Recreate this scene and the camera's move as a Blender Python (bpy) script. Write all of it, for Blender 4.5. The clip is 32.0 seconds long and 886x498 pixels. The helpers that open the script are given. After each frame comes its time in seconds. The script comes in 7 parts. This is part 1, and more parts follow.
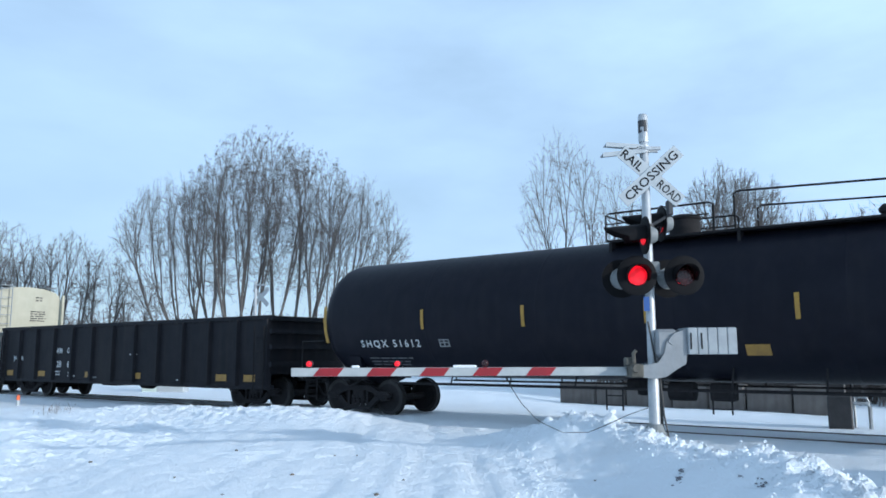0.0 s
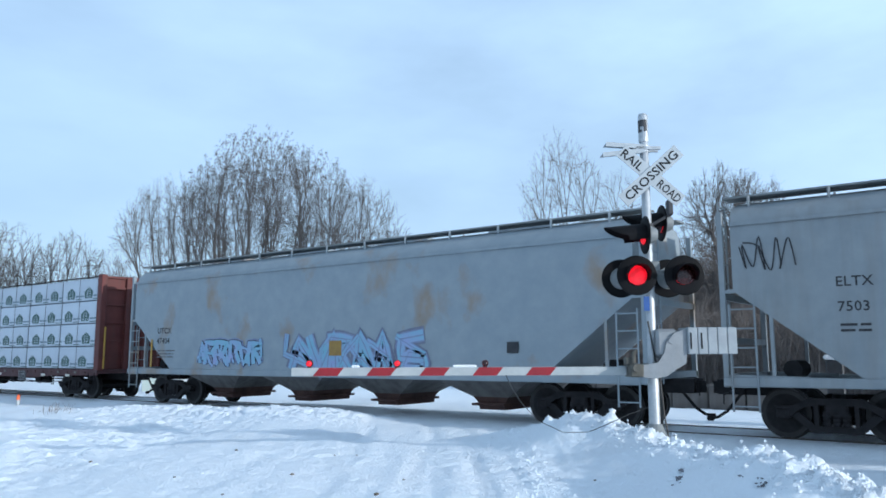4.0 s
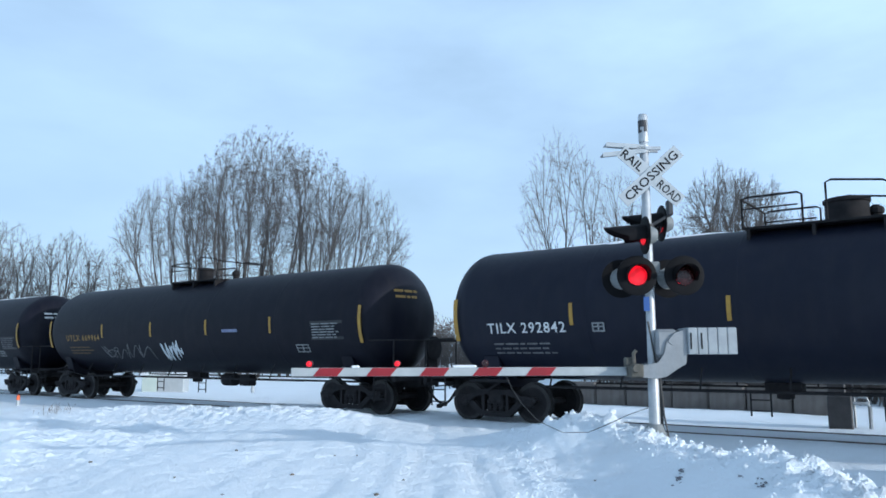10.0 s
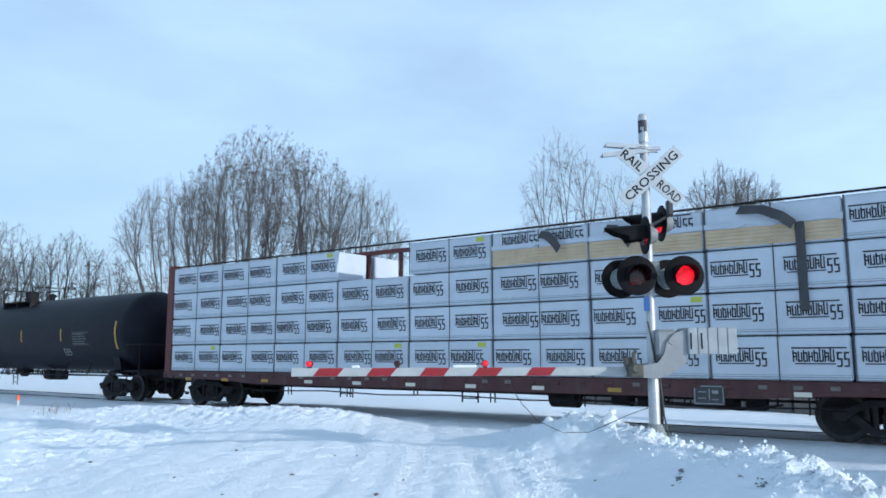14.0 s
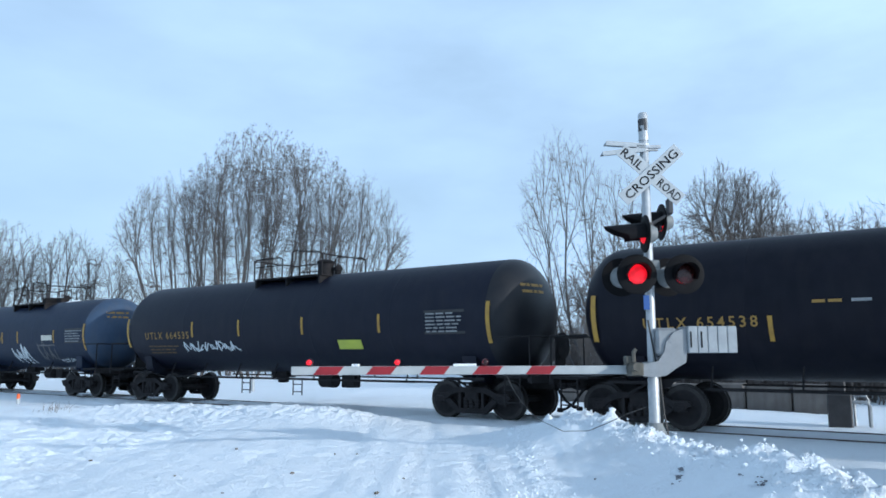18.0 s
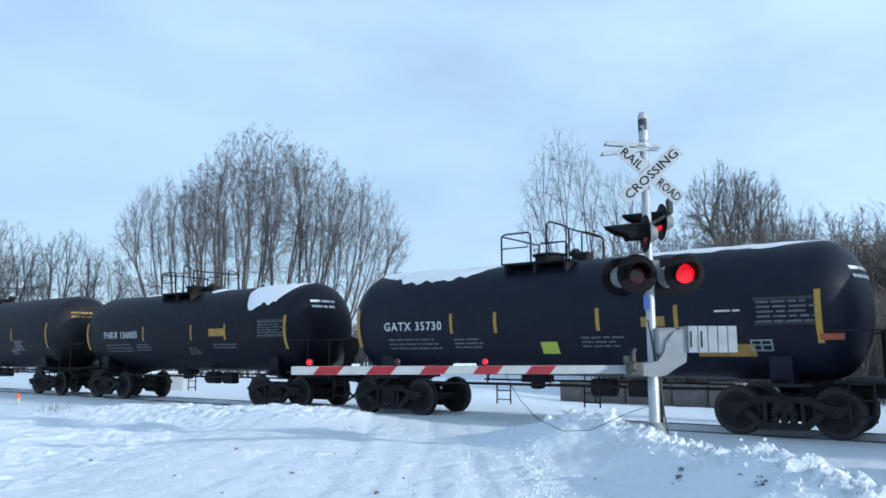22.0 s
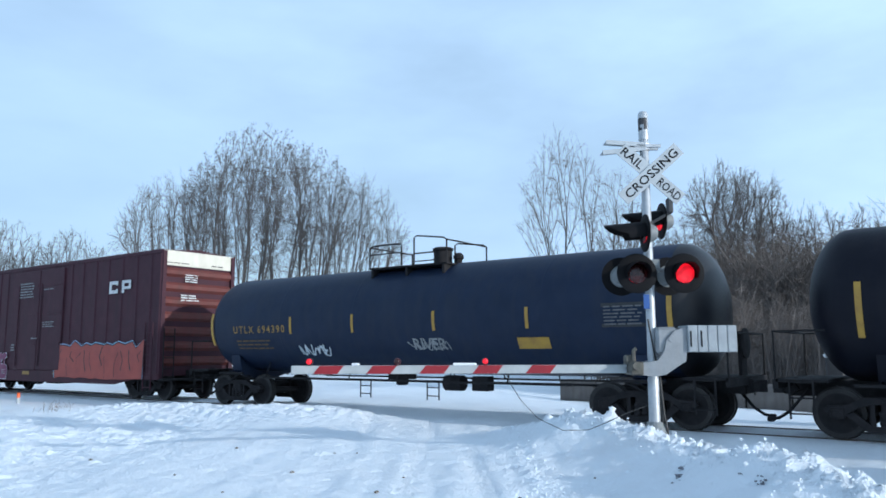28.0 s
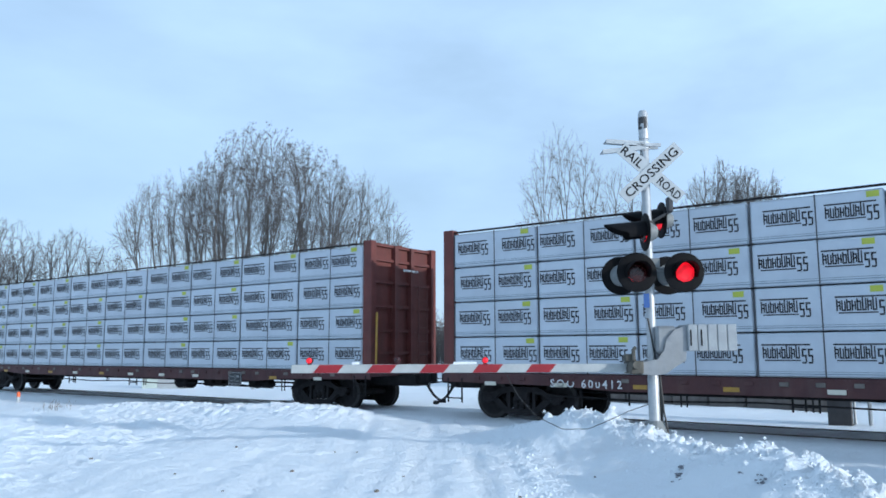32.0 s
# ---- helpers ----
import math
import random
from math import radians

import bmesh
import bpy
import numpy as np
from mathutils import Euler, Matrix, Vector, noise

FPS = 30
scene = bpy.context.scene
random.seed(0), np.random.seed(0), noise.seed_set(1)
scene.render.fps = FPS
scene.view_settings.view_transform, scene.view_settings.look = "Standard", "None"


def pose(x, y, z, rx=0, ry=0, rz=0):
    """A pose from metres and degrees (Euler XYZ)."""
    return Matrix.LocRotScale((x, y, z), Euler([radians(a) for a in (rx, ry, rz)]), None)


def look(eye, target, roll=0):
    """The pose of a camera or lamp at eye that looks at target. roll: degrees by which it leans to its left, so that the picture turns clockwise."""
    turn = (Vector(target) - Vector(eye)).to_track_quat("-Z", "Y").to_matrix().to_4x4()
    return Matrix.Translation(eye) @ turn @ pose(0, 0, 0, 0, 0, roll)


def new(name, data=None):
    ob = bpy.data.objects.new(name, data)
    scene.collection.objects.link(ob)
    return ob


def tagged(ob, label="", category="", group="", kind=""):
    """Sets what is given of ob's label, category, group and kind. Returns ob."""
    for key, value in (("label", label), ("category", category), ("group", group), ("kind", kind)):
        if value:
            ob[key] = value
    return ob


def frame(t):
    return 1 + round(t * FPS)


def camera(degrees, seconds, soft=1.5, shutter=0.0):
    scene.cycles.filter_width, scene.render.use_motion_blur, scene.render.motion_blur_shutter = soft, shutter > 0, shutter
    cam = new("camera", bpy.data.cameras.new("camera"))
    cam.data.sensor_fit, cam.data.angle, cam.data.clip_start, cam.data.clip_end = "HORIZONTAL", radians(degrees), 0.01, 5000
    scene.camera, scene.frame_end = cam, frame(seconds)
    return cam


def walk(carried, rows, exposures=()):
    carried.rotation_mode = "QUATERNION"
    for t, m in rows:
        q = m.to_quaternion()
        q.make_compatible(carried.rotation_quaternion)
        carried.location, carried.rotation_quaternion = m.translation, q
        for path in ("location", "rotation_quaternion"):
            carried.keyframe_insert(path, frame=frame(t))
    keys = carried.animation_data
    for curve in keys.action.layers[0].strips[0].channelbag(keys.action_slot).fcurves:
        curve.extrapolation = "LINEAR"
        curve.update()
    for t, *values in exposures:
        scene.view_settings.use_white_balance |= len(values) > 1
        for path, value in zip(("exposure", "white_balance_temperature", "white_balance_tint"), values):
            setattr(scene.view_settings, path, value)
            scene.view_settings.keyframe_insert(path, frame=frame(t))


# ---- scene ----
# ---------- camera ----------
EYE = (0.0, 0.0, 1.586)
HEADING = 0.9401          # angle between the view and the track
TILT, LEAN = 0.1369, -0.19
TRACK_Y = 16.504
cam = camera(60.25, 32.0, soft=1.7)
# small nodding of the camera: seconds, milliradians
NOD = [(0, 0), (1, 1.0), (2, 1.2), (3, -0.5), (5.5, 0), (6, -0.5), (7, 0.1), (8, 2.0), (8.5, 0.1), (9, -0.6), (10, 0), (10.5, 1.3),
       (11, -0.7), (12, -2.1), (13, -1.8), (14, 0), (14.5, 0), (16.5, -0.7), (17, 0), (18, -1.8), (19, -1.1), (20, -0.9), (21, -2.1),
       (22, -2.1), (23, -1.6), (24, -2.1), (24.5, -2.8), (25, -2.1), (25.5, -1.8), (27.5, -2.9), (28, -2.9), (29, -2.2), (30, -2.9),
       (31, -4.2), (32, -4.2)]


def aim(nod):
    p = TILT + nod / 1000
    way = Vector((-math.cos(HEADING) * math.cos(p), math.sin(HEADING) * math.cos(p), math.sin(p)))
    return look(EYE, Vector(EYE) + 10 * way, LEAN)


walk(cam, [(t, aim(n)) for t, n in NOD], [(0.0, -0.45, 5640, 8), (32.0, -0.45, 5640, 8)])

# ---------- sky and sun ----------
SUN_AZ, SUN_EL = radians(3.0), radians(13)      # azimuth from +x towards +y
TO_SUN = Vector((math.cos(SUN_AZ) * math.cos(SUN_EL), math.sin(SUN_AZ) * math.cos(SUN_EL), math.sin(SUN_EL)))
world = bpy.data.worlds.new("winter_sky")
scene.world = world
world.use_nodes = True
wn, wl = world.node_tree.nodes, world.node_tree.links
sky = wn.new("ShaderNodeTexSky")
sky.sky_type, sky.sun_disc = "NISHITA", False
sky.sun_elevation, sky.sun_rotation = SUN_EL, radians(90) - SUN_AZ
sky.air_density, sky.dust_density, sky.ozone_density = 1.0, 1.6, 1.2
tc = wn.new("ShaderNodeTexCoord")
mp = wn.new("ShaderNodeMapping")
mp.inputs["Scale"].default_value = (1.3, 1.0, 3.4)
mp.inputs["Rotation"].default_value = (0.25, 0.15, 0.6)
cl = wn.new("ShaderNodeTexNoise")
cl.inputs["Scale"].default_value, cl.inputs["Detail"].default_value, cl.inputs["Roughness"].default_value = 2.1, 7, 0.52
ramp = wn.new("ShaderNodeValToRGB")
ramp.color_ramp.elements[0].position, ramp.color_ramp.elements[1].position = 0.36, 0.72
mul = wn.new("ShaderNodeMath")
mul.operation, mul.inputs[1].default_value = "MULTIPLY_ADD", 0.28
mul.inputs[2].default_value = 0.56
mix = wn.new("ShaderNodeMix")
mix.data_type = "RGBA"
mix.inputs["B"].default_value = (6.8, 8.7, 10.5, 1)     # thin high cloud
wl.new(tc.outputs["Generated"], mp.inputs["Vector"])
wl.new(mp.outputs["Vector"], cl.inputs["Vector"])
wl.new(cl.outputs["Fac"], ramp.inputs["Fac"])
wl.new(ramp.outputs["Color"], mul.inputs[0])
# the veil of cloud thins out overhead
sx = wn.new("ShaderNodeSeparateXYZ")
thin = wn.new("ShaderNodeMapRange")
thin.interpolation_type = "SMOOTHSTEP"
thin.inputs["From Min"].default_value, thin.inputs["From Max"].default_value = 0.40, 0.95
thin.inputs["To Min"].default_value, thin.inputs["To Max"].default_value = 1.0, 0.55
veil = wn.new("ShaderNodeMath")
veil.operation = "MULTIPLY"
wl.new(tc.outputs["Generated"], sx.inputs["Vector"])
wl.new(sx.outputs["Z"], thin.inputs["Value"])
wl.new(mul.outputs["Value"], veil.inputs[0])
wl.new(thin.outputs["Result"], veil.inputs[1])
towards = wn.new("ShaderNodeMapRange")
towards.inputs["From Min"].default_value, towards.inputs["From Max"].default_value = -0.95, 0.0
towards.inputs["To Min"].default_value, towards.inputs["To Max"].default_value = 0.84, 1.22
veil2 = wn.new("ShaderNodeMath")
veil2.operation = "MULTIPLY"
wl.new(sx.outputs["X"], towards.inputs["Value"])
wl.new(veil.outputs["Value"], veil2.inputs[0])
wl.new(towards.outputs["Result"], veil2.inputs[1])
wl.new(veil2.outputs["Value"], mix.inputs["Factor"])
wl.new(sky.outputs["Color"], mix.inputs["A"])
wl.new(mix.outputs["Result"], wn["Background"].inputs["Color"])
wn["Background"].inputs["Strength"].default_value = 0.15
sun = new("sun", bpy.data.lights.new("sun", "SUN"))
sun.data.energy, sun.data.angle, sun.data.color = 4.8, radians(1.0), (1.0, 0.93, 0.82)
sun.matrix_world = look((0, 0, 60), Vector((0, 0, 60)) - TO_SUN)

# ---------- materials ----------


def mat(name, c1, c2=None, rough=0.6, metal=0.0, scale=2.0, bump=0.15, fine=30.0, dirt=None, streak=0.0, lo=0.35, hi=0.68, vary=0.0, spec=0.5, run=(3.2, 0.35), run_lo=0.45, run_hi=0.78):
    """A painted, worn or natural surface: two tones at one scale, fine relief at another, and dirt that has run down."""
    m = bpy.data.materials.new(name)
    m.use_nodes = True
    n, l = m.node_tree.nodes, m.node_tree.links
    b = n["Principled BSDF"]
    b.inputs["Metallic"].default_value = metal
    b.inputs["Specular IOR Level"].default_value = spec
    co = n.new("ShaderNodeTexCoord")
    big = n.new("ShaderNodeTexNoise")
    big.inputs["Scale"].default_value, big.inputs["Detail"].default_value, big.inputs["Roughness"].default_value = scale, 8, 0.6
    l.new(co.outputs["Object"], big.inputs["Vector"])
    rp = n.new("ShaderNodeMapRange")
    rp.inputs["From Min"].default_value, rp.inputs["From Max"].default_value = lo, hi
    l.new(big.outputs["Fac"], rp.inputs["Value"])
    mx = n.new("ShaderNodeMix")
    mx.data_type = "RGBA"
    mx.inputs["A"].default_value, mx.inputs["B"].default_value = (*c1, 1), (*(c2 or c1), 1)
    l.new(rp.outputs["Result"], mx.inputs["Factor"])
    out = mx.outputs["Result"]
    if dirt:
        sm = n.new("ShaderNodeMapping")
        sm.inputs["Scale"].default_value = (run[0], run[0], run[1])
        st = n.new("ShaderNodeTexNoise")
        st.inputs["Scale"].default_value, st.inputs["Detail"].default_value = 1.4, 6
        sr = n.new("ShaderNodeMapRange")
        sr.inputs["From Min"].default_value, sr.inputs["From Max"].default_value = run_lo, run_hi
        sr.inputs["To Max"].default_value = streak
        dm = n.new("ShaderNodeMix")
        dm.data_type = "RGBA"
        dm.inputs["B"].default_value = (*dirt, 1)
        l.new(co.outputs["Object"], sm.inputs["Vector"])
        l.new(sm.outputs["Vector"], st.inputs["Vector"])
        l.new(st.outputs["Fac"], sr.inputs["Value"])
        l.new(sr.outputs["Result"], dm.inputs["Factor"])
        l.new(out, dm.inputs["A"])
        out = dm.outputs["Result"]
    if vary:
        oi = n.new("ShaderNodeObjectInfo")
        vr = n.new("ShaderNodeMapRange")
        vr.inputs["To Min"].default_value, vr.inputs["To Max"].default_value = 1 - vary, 1 + vary
        hs = n.new("ShaderNodeHueSaturation")
        l.new(oi.outputs["Random"], vr.inputs["Value"])
        l.new(vr.outputs["Result"], hs.inputs["Value"])
        l.new(out, hs.inputs["Color"])
        out = hs.outputs["Color"]
    l.new(out, b.inputs["Base Color"])
    fn = n.new("ShaderNodeTexNoise")
    fn.inputs["Scale"].default_value, fn.inputs["Detail"].default_value = fine, 5
    l.new(co.outputs["Object"], fn.inputs["Vector"])
    rr = n.new("ShaderNodeMapRange")
    rr.inputs["To Min"].default_value, rr.inputs["To Max"].default_value = max(0.02, rough - 0.12), min(1, rough + 0.12)
    l.new(fn.outputs["Fac"], rr.inputs["Value"])
    l.new(rr.outputs["Result"], b.inputs["Roughness"])
    if bump:
        bp = n.new("ShaderNodeBump")
        bp.inputs["Strength"].default_value, bp.inputs["Distance"].default_value = bump, 0.02
        l.new(fn.outputs["Fac"], bp.inputs["Height"])
        l.new(bp.outputs["Normal"], b.inputs["Normal"])
    return m


def glow(name, color, strength):
    """Glass lit from behind, brighter and darker between its ribs."""
    m = bpy.data.materials.new(name)
    m.use_nodes = True
    n, l = m.node_tree.nodes, m.node_tree.links
    b = n["Principled BSDF"]
    b.inputs["Base Color"].default_value = (color[0] * 0.35, color[1], color[2], 1)
    b.inputs["Emission Color"].default_value = (*color, 1)
    co, ns, mr = n.new("ShaderNodeTexCoord"), n.new("ShaderNodeTexNoise"), n.new("ShaderNodeMapRange")
    ns.inputs["Scale"].default_value, ns.inputs["Detail"].default_value = 16, 3
    mr.inputs["From Min"].default_value, mr.inputs["From Max"].default_value = 0.35, 0.65
    mr.inputs["To Min"].default_value, mr.inputs["To Max"].default_value = strength * 0.45, strength * 1.45
    l.new(co.outputs["Object"], ns.inputs["Vector"])
    l.new(ns.outputs["Fac"], mr.inputs["Value"])
    l.new(mr.outputs["Result"], b.inputs["Emission Strength"])
    return m


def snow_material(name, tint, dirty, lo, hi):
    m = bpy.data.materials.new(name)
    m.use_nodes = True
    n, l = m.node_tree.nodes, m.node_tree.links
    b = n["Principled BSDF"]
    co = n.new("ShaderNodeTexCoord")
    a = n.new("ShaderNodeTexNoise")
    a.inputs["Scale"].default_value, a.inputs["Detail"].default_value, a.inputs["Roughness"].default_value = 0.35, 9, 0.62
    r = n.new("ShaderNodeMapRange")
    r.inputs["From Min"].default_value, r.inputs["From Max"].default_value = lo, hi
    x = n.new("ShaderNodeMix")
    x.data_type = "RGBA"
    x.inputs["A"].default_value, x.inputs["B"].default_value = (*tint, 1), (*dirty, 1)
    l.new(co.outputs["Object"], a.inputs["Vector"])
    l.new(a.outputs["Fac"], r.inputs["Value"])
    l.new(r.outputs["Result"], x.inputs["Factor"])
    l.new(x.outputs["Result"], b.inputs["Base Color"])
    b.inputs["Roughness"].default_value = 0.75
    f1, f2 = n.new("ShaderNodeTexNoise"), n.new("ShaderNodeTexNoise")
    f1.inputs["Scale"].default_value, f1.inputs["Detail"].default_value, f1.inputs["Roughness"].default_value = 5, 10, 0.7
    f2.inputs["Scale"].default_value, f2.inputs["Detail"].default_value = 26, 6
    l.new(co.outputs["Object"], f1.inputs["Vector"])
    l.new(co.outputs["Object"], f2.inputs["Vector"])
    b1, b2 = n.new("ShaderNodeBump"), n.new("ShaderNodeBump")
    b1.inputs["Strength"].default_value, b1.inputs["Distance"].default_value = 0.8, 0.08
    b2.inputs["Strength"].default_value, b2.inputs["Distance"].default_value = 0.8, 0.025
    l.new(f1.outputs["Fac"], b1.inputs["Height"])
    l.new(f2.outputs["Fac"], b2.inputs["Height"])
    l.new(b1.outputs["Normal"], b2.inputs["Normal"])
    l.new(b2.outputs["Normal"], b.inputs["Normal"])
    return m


SNOW = snow_material("snow", (0.87, 0.92, 0.97), (0.76, 0.78, 0.81), 0.55, 0.85)
# snow under the train, its shade partly put into the colour
SHADESNOW = snow_material("shade_toned_snow", (0.84, 0.89, 0.94), (0.64, 0.68, 0.72), 0.50, 0.85)
CAP_SNOW = snow_material("settled_snow", (0.88, 0.90, 0.93), (0.80, 0.82, 0.85), 0.4, 0.8)
BLACK = mat("black_tank_paint", (0.0042, 0.0050, 0.0105), (0.0075, 0.0080, 0.0145), 0.5, dirt=(0.016, 0.015, 0.019), streak=0.45, bump=0.05, spec=0.16)
RUSTBLACK = mat("rust_stained_black_paint", (0.0085, 0.0065, 0.0085), (0.014, 0.010, 0.0115), 0.6, dirt=(0.027, 0.019, 0.018), streak=0.55, bump=0.08, spec=0.15)
NAVY = mat("faded_black_paint", (0.006, 0.008, 0.018), (0.009, 0.011, 0.022), 0.5, dirt=(0.018, 0.019, 0.026), streak=0.4, bump=0.05, spec=0.2)
BLUE = mat("blue_tank_paint", (0.034, 0.058, 0.105), (0.048, 0.076, 0.125), 0.5, dirt=(0.075, 0.078, 0.09), streak=0.45, bump=0.05, spec=0.3)
DARKBLUE = mat("dark_blue_tank_paint", (0.009, 0.017, 0.040), (0.013, 0.022, 0.048), 0.5, dirt=(0.027, 0.031, 0.042), streak=0.4, bump=0.05, spec=0.2)
HEADGREY = mat("dusty_tank_head", (0.009, 0.010, 0.014), (0.016, 0.016, 0.018), 0.42, bump=0.04, spec=0.3)
BLACKGOND = mat("gondola_black", (0.007, 0.0075, 0.011), (0.013, 0.013, 0.017), 0.65, dirt=(0.028, 0.024, 0.022), streak=0.5, spec=0.2)
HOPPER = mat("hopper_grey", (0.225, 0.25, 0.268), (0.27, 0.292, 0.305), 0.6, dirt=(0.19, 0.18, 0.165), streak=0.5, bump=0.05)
HOPPERBLUE = mat("hopper_pale_grey", (0.235, 0.275, 0.305), (0.285, 0.32, 0.345), 0.6, dirt=(0.27, 0.15, 0.05), streak=0.9, bump=0.05, run=(0.55, 0.40), run_lo=0.56, run_hi=0.72)
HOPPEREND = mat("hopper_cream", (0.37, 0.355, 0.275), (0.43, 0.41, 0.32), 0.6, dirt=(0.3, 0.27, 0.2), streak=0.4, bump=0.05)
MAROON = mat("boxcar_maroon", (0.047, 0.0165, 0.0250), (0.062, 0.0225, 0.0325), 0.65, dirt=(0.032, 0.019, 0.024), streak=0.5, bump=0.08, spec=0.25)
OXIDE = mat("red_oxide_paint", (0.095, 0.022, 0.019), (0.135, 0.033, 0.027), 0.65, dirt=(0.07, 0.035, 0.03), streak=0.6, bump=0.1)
DECKRED = mat("flatcar_brown", (0.052, 0.0175, 0.020), (0.078, 0.027, 0.027), 0.7, dirt=(0.11, 0.08, 0.075), streak=0.3, bump=0.1)
UNDER = mat("underframe_grime", (0.014, 0.0135, 0.015), (0.025, 0.023, 0.024), 0.85, scale=5, bump=0.2, spec=0.2)
IRON = mat("cast_iron_truck", (0.014, 0.0135, 0.015), (0.026, 0.023, 0.024), 0.8, scale=6, bump=0.25, spec=0.2)
TREAD = mat("worn_wheel_rim", (0.035, 0.033, 0.032), (0.02, 0.018, 0.018), 0.5, 0.5, scale=5)
RAILSTEEL = mat("rail_steel", (0.055, 0.042, 0.036), (0.09, 0.065, 0.052), 0.6, 0.4, scale=6)
RAILTOP = mat("rail_head", (0.35, 0.35, 0.36), (0.25, 0.24, 0.24), 0.3, 0.9, scale=8)
YELLOW = mat("reflective_yellow", (0.42, 0.25, 0.03), (0.30, 0.17, 0.03), 0.5, scale=5)
ORANGEMARK = mat("orange_yellow_lettering", (0.34, 0.20, 0.04), (0.24, 0.14, 0.035), 0.6, scale=6)
PALEMARK = mat("pale_grey_lettering", (0.30, 0.31, 0.31), (0.18, 0.185, 0.19), 0.7, scale=6)
WHITEMARK = mat("white_lettering", (0.72, 0.73, 0.72), (0.50, 0.51, 0.52), 0.6, scale=6)
DIMMARK = mat("faint_grey_lettering", (0.15, 0.15, 0.155), (0.085, 0.085, 0.09), 0.7, scale=6)
DARKMARK = mat("black_lettering", (0.02, 0.02, 0.023), (0.04, 0.04, 0.045), 0.7, scale=6)
REDMARK = mat("red_lettering", (0.40, 0.09, 0.04), (0.3, 0.06, 0.03), 0.6, scale=6)
CREAM = mat("cream_white_band", (0.66, 0.63, 0.54), (0.58, 0.55, 0.46), 0.6, dirt=(0.4, 0.36, 0.28), streak=0.3)
WRAP = mat("white_lumber_wrap", (0.53, 0.58, 0.645), (0.46, 0.505, 0.57), 0.45, scale=1.3, bump=0.25, fine=6, vary=0.05)
GREENINK = mat("green_print", (0.010, 0.060, 0.048), (0.015, 0.078, 0.060), 0.5)
DARKINK = mat("dark_print", (0.014, 0.014, 0.019), (0.026, 0.026, 0.033), 0.55)
PALEINK = mat("pale_blue_print", (0.12, 0.17, 0.21), (0.19, 0.25, 0.29), 0.55)
DIMORANGE = mat("faded_orange_lettering", (0.15, 0.09, 0.03), (0.09, 0.055, 0.025), 0.7, scale=6)
RUSTGATE = mat("rusty_outlet_gate", (0.055, 0.026, 0.022), (0.09, 0.045, 0.035), 0.85, scale=5, bump=0.2)
TIMBER = mat("sawn_timber", (0.48, 0.36, 0.22), (0.58, 0.46, 0.30), 0.75, scale=4)
STRAP = mat("bundle_strap", (0.05, 0.05, 0.055), (0.10, 0.10, 0.11), 0.5)
LIMETAG = mat("yellow_tag", (0.47, 0.52, 0.06), (0.38, 0.42, 0.06), 0.5)
GALV = mat("aluminium_mast", (0.46, 0.48, 0.50), (0.36, 0.38, 0.40), 0.42, 0.3, scale=7)
SILVER = mat("silver_painted_casting", (0.27, 0.285, 0.30), (0.21, 0.225, 0.24), 0.45, 0.25, scale=6, dirt=(0.3, 0.28, 0.26), streak=0.35)
PLATEGREY = mat("pale_counterweight_paint", (0.31, 0.335, 0.355), (0.25, 0.272, 0.29), 0.5, scale=6)
BRACKET = mat("rusty_bracket_steel", (0.07, 0.068, 0.058), (0.13, 0.12, 0.10), 0.6, 0.3, scale=9)
SIGNWHITE = mat("white_sign_sheet", (0.43, 0.46, 0.48), (0.37, 0.40, 0.42), 0.5, scale=5)
SIGNBLACK = mat("signal_black", (0.004, 0.004, 0.005), (0.008, 0.008, 0.0095), 0.6, spec=0.12)
ARMWHITE = mat("gate_arm_white", (0.40, 0.42, 0.42), (0.33, 0.35, 0.355), 0.5, scale=6)
ARMRED = mat("gate_arm_red", (0.27, 0.010, 0.018), (0.21, 0.009, 0.015), 0.5, scale=6)
LENSDARK = mat("dark_red_lens", (0.022, 0.004, 0.004), (0.04, 0.006, 0.006), 0.25)
LENSLIT = glow("lit_red_lens", (0.95, 0.005, 0.014), 1.35)
BLUESIGN = mat("blue_plate", (0.02, 0.075, 0.26), (0.03, 0.09, 0.30), 0.5)
BARK = mat("grey_bark", (0.075, 0.068, 0.065), (0.125, 0.115, 0.11), 0.9, scale=3, bump=0.3)
TWIG = mat("bare_twigs", (0.090, 0.083, 0.082), (0.145, 0.135, 0.13), 0.9, scale=1.0, bump=0)
BRUSHWOOD = mat("brown_brush", (0.115, 0.098, 0.090), (0.18, 0.155, 0.14), 0.95, scale=0.6, bump=0)
CONCRETE = mat("weathered_concrete", (0.13, 0.115, 0.105), (0.19, 0.17, 0.155), 0.85, scale=2, dirt=(0.09, 0.075, 0.065), streak=0.6)
CASEGREEN = mat("pale_green_case", (0.50, 0.58, 0.54), (0.56, 0.63, 0.59), 0.5)
CASEGREY = mat("grey_case", (0.16, 0.175, 0.18), (0.22, 0.235, 0.24), 0.6, scale=4)
EARTHSHADE = mat("earth_and_hole_shade", (0.10, 0.098, 0.115), (0.30, 0.30, 0.33), 0.9, scale=9, bump=0.4)
STONE = mat("road_grit", (0.10, 0.085, 0.07), (0.18, 0.15, 0.12), 0.9)
CASEDARK = mat("dark_grey_case", (0.035, 0.036, 0.04), (0.055, 0.055, 0.06), 0.6, scale=4)
CABLE = mat("black_cable", (0.02, 0.02, 0.02), (0.035, 0.035, 0.035), 0.6)
ORANGE = mat("orange_marker", (0.75, 0.13, 0.03), (0.65, 0.11, 0.03), 0.5)
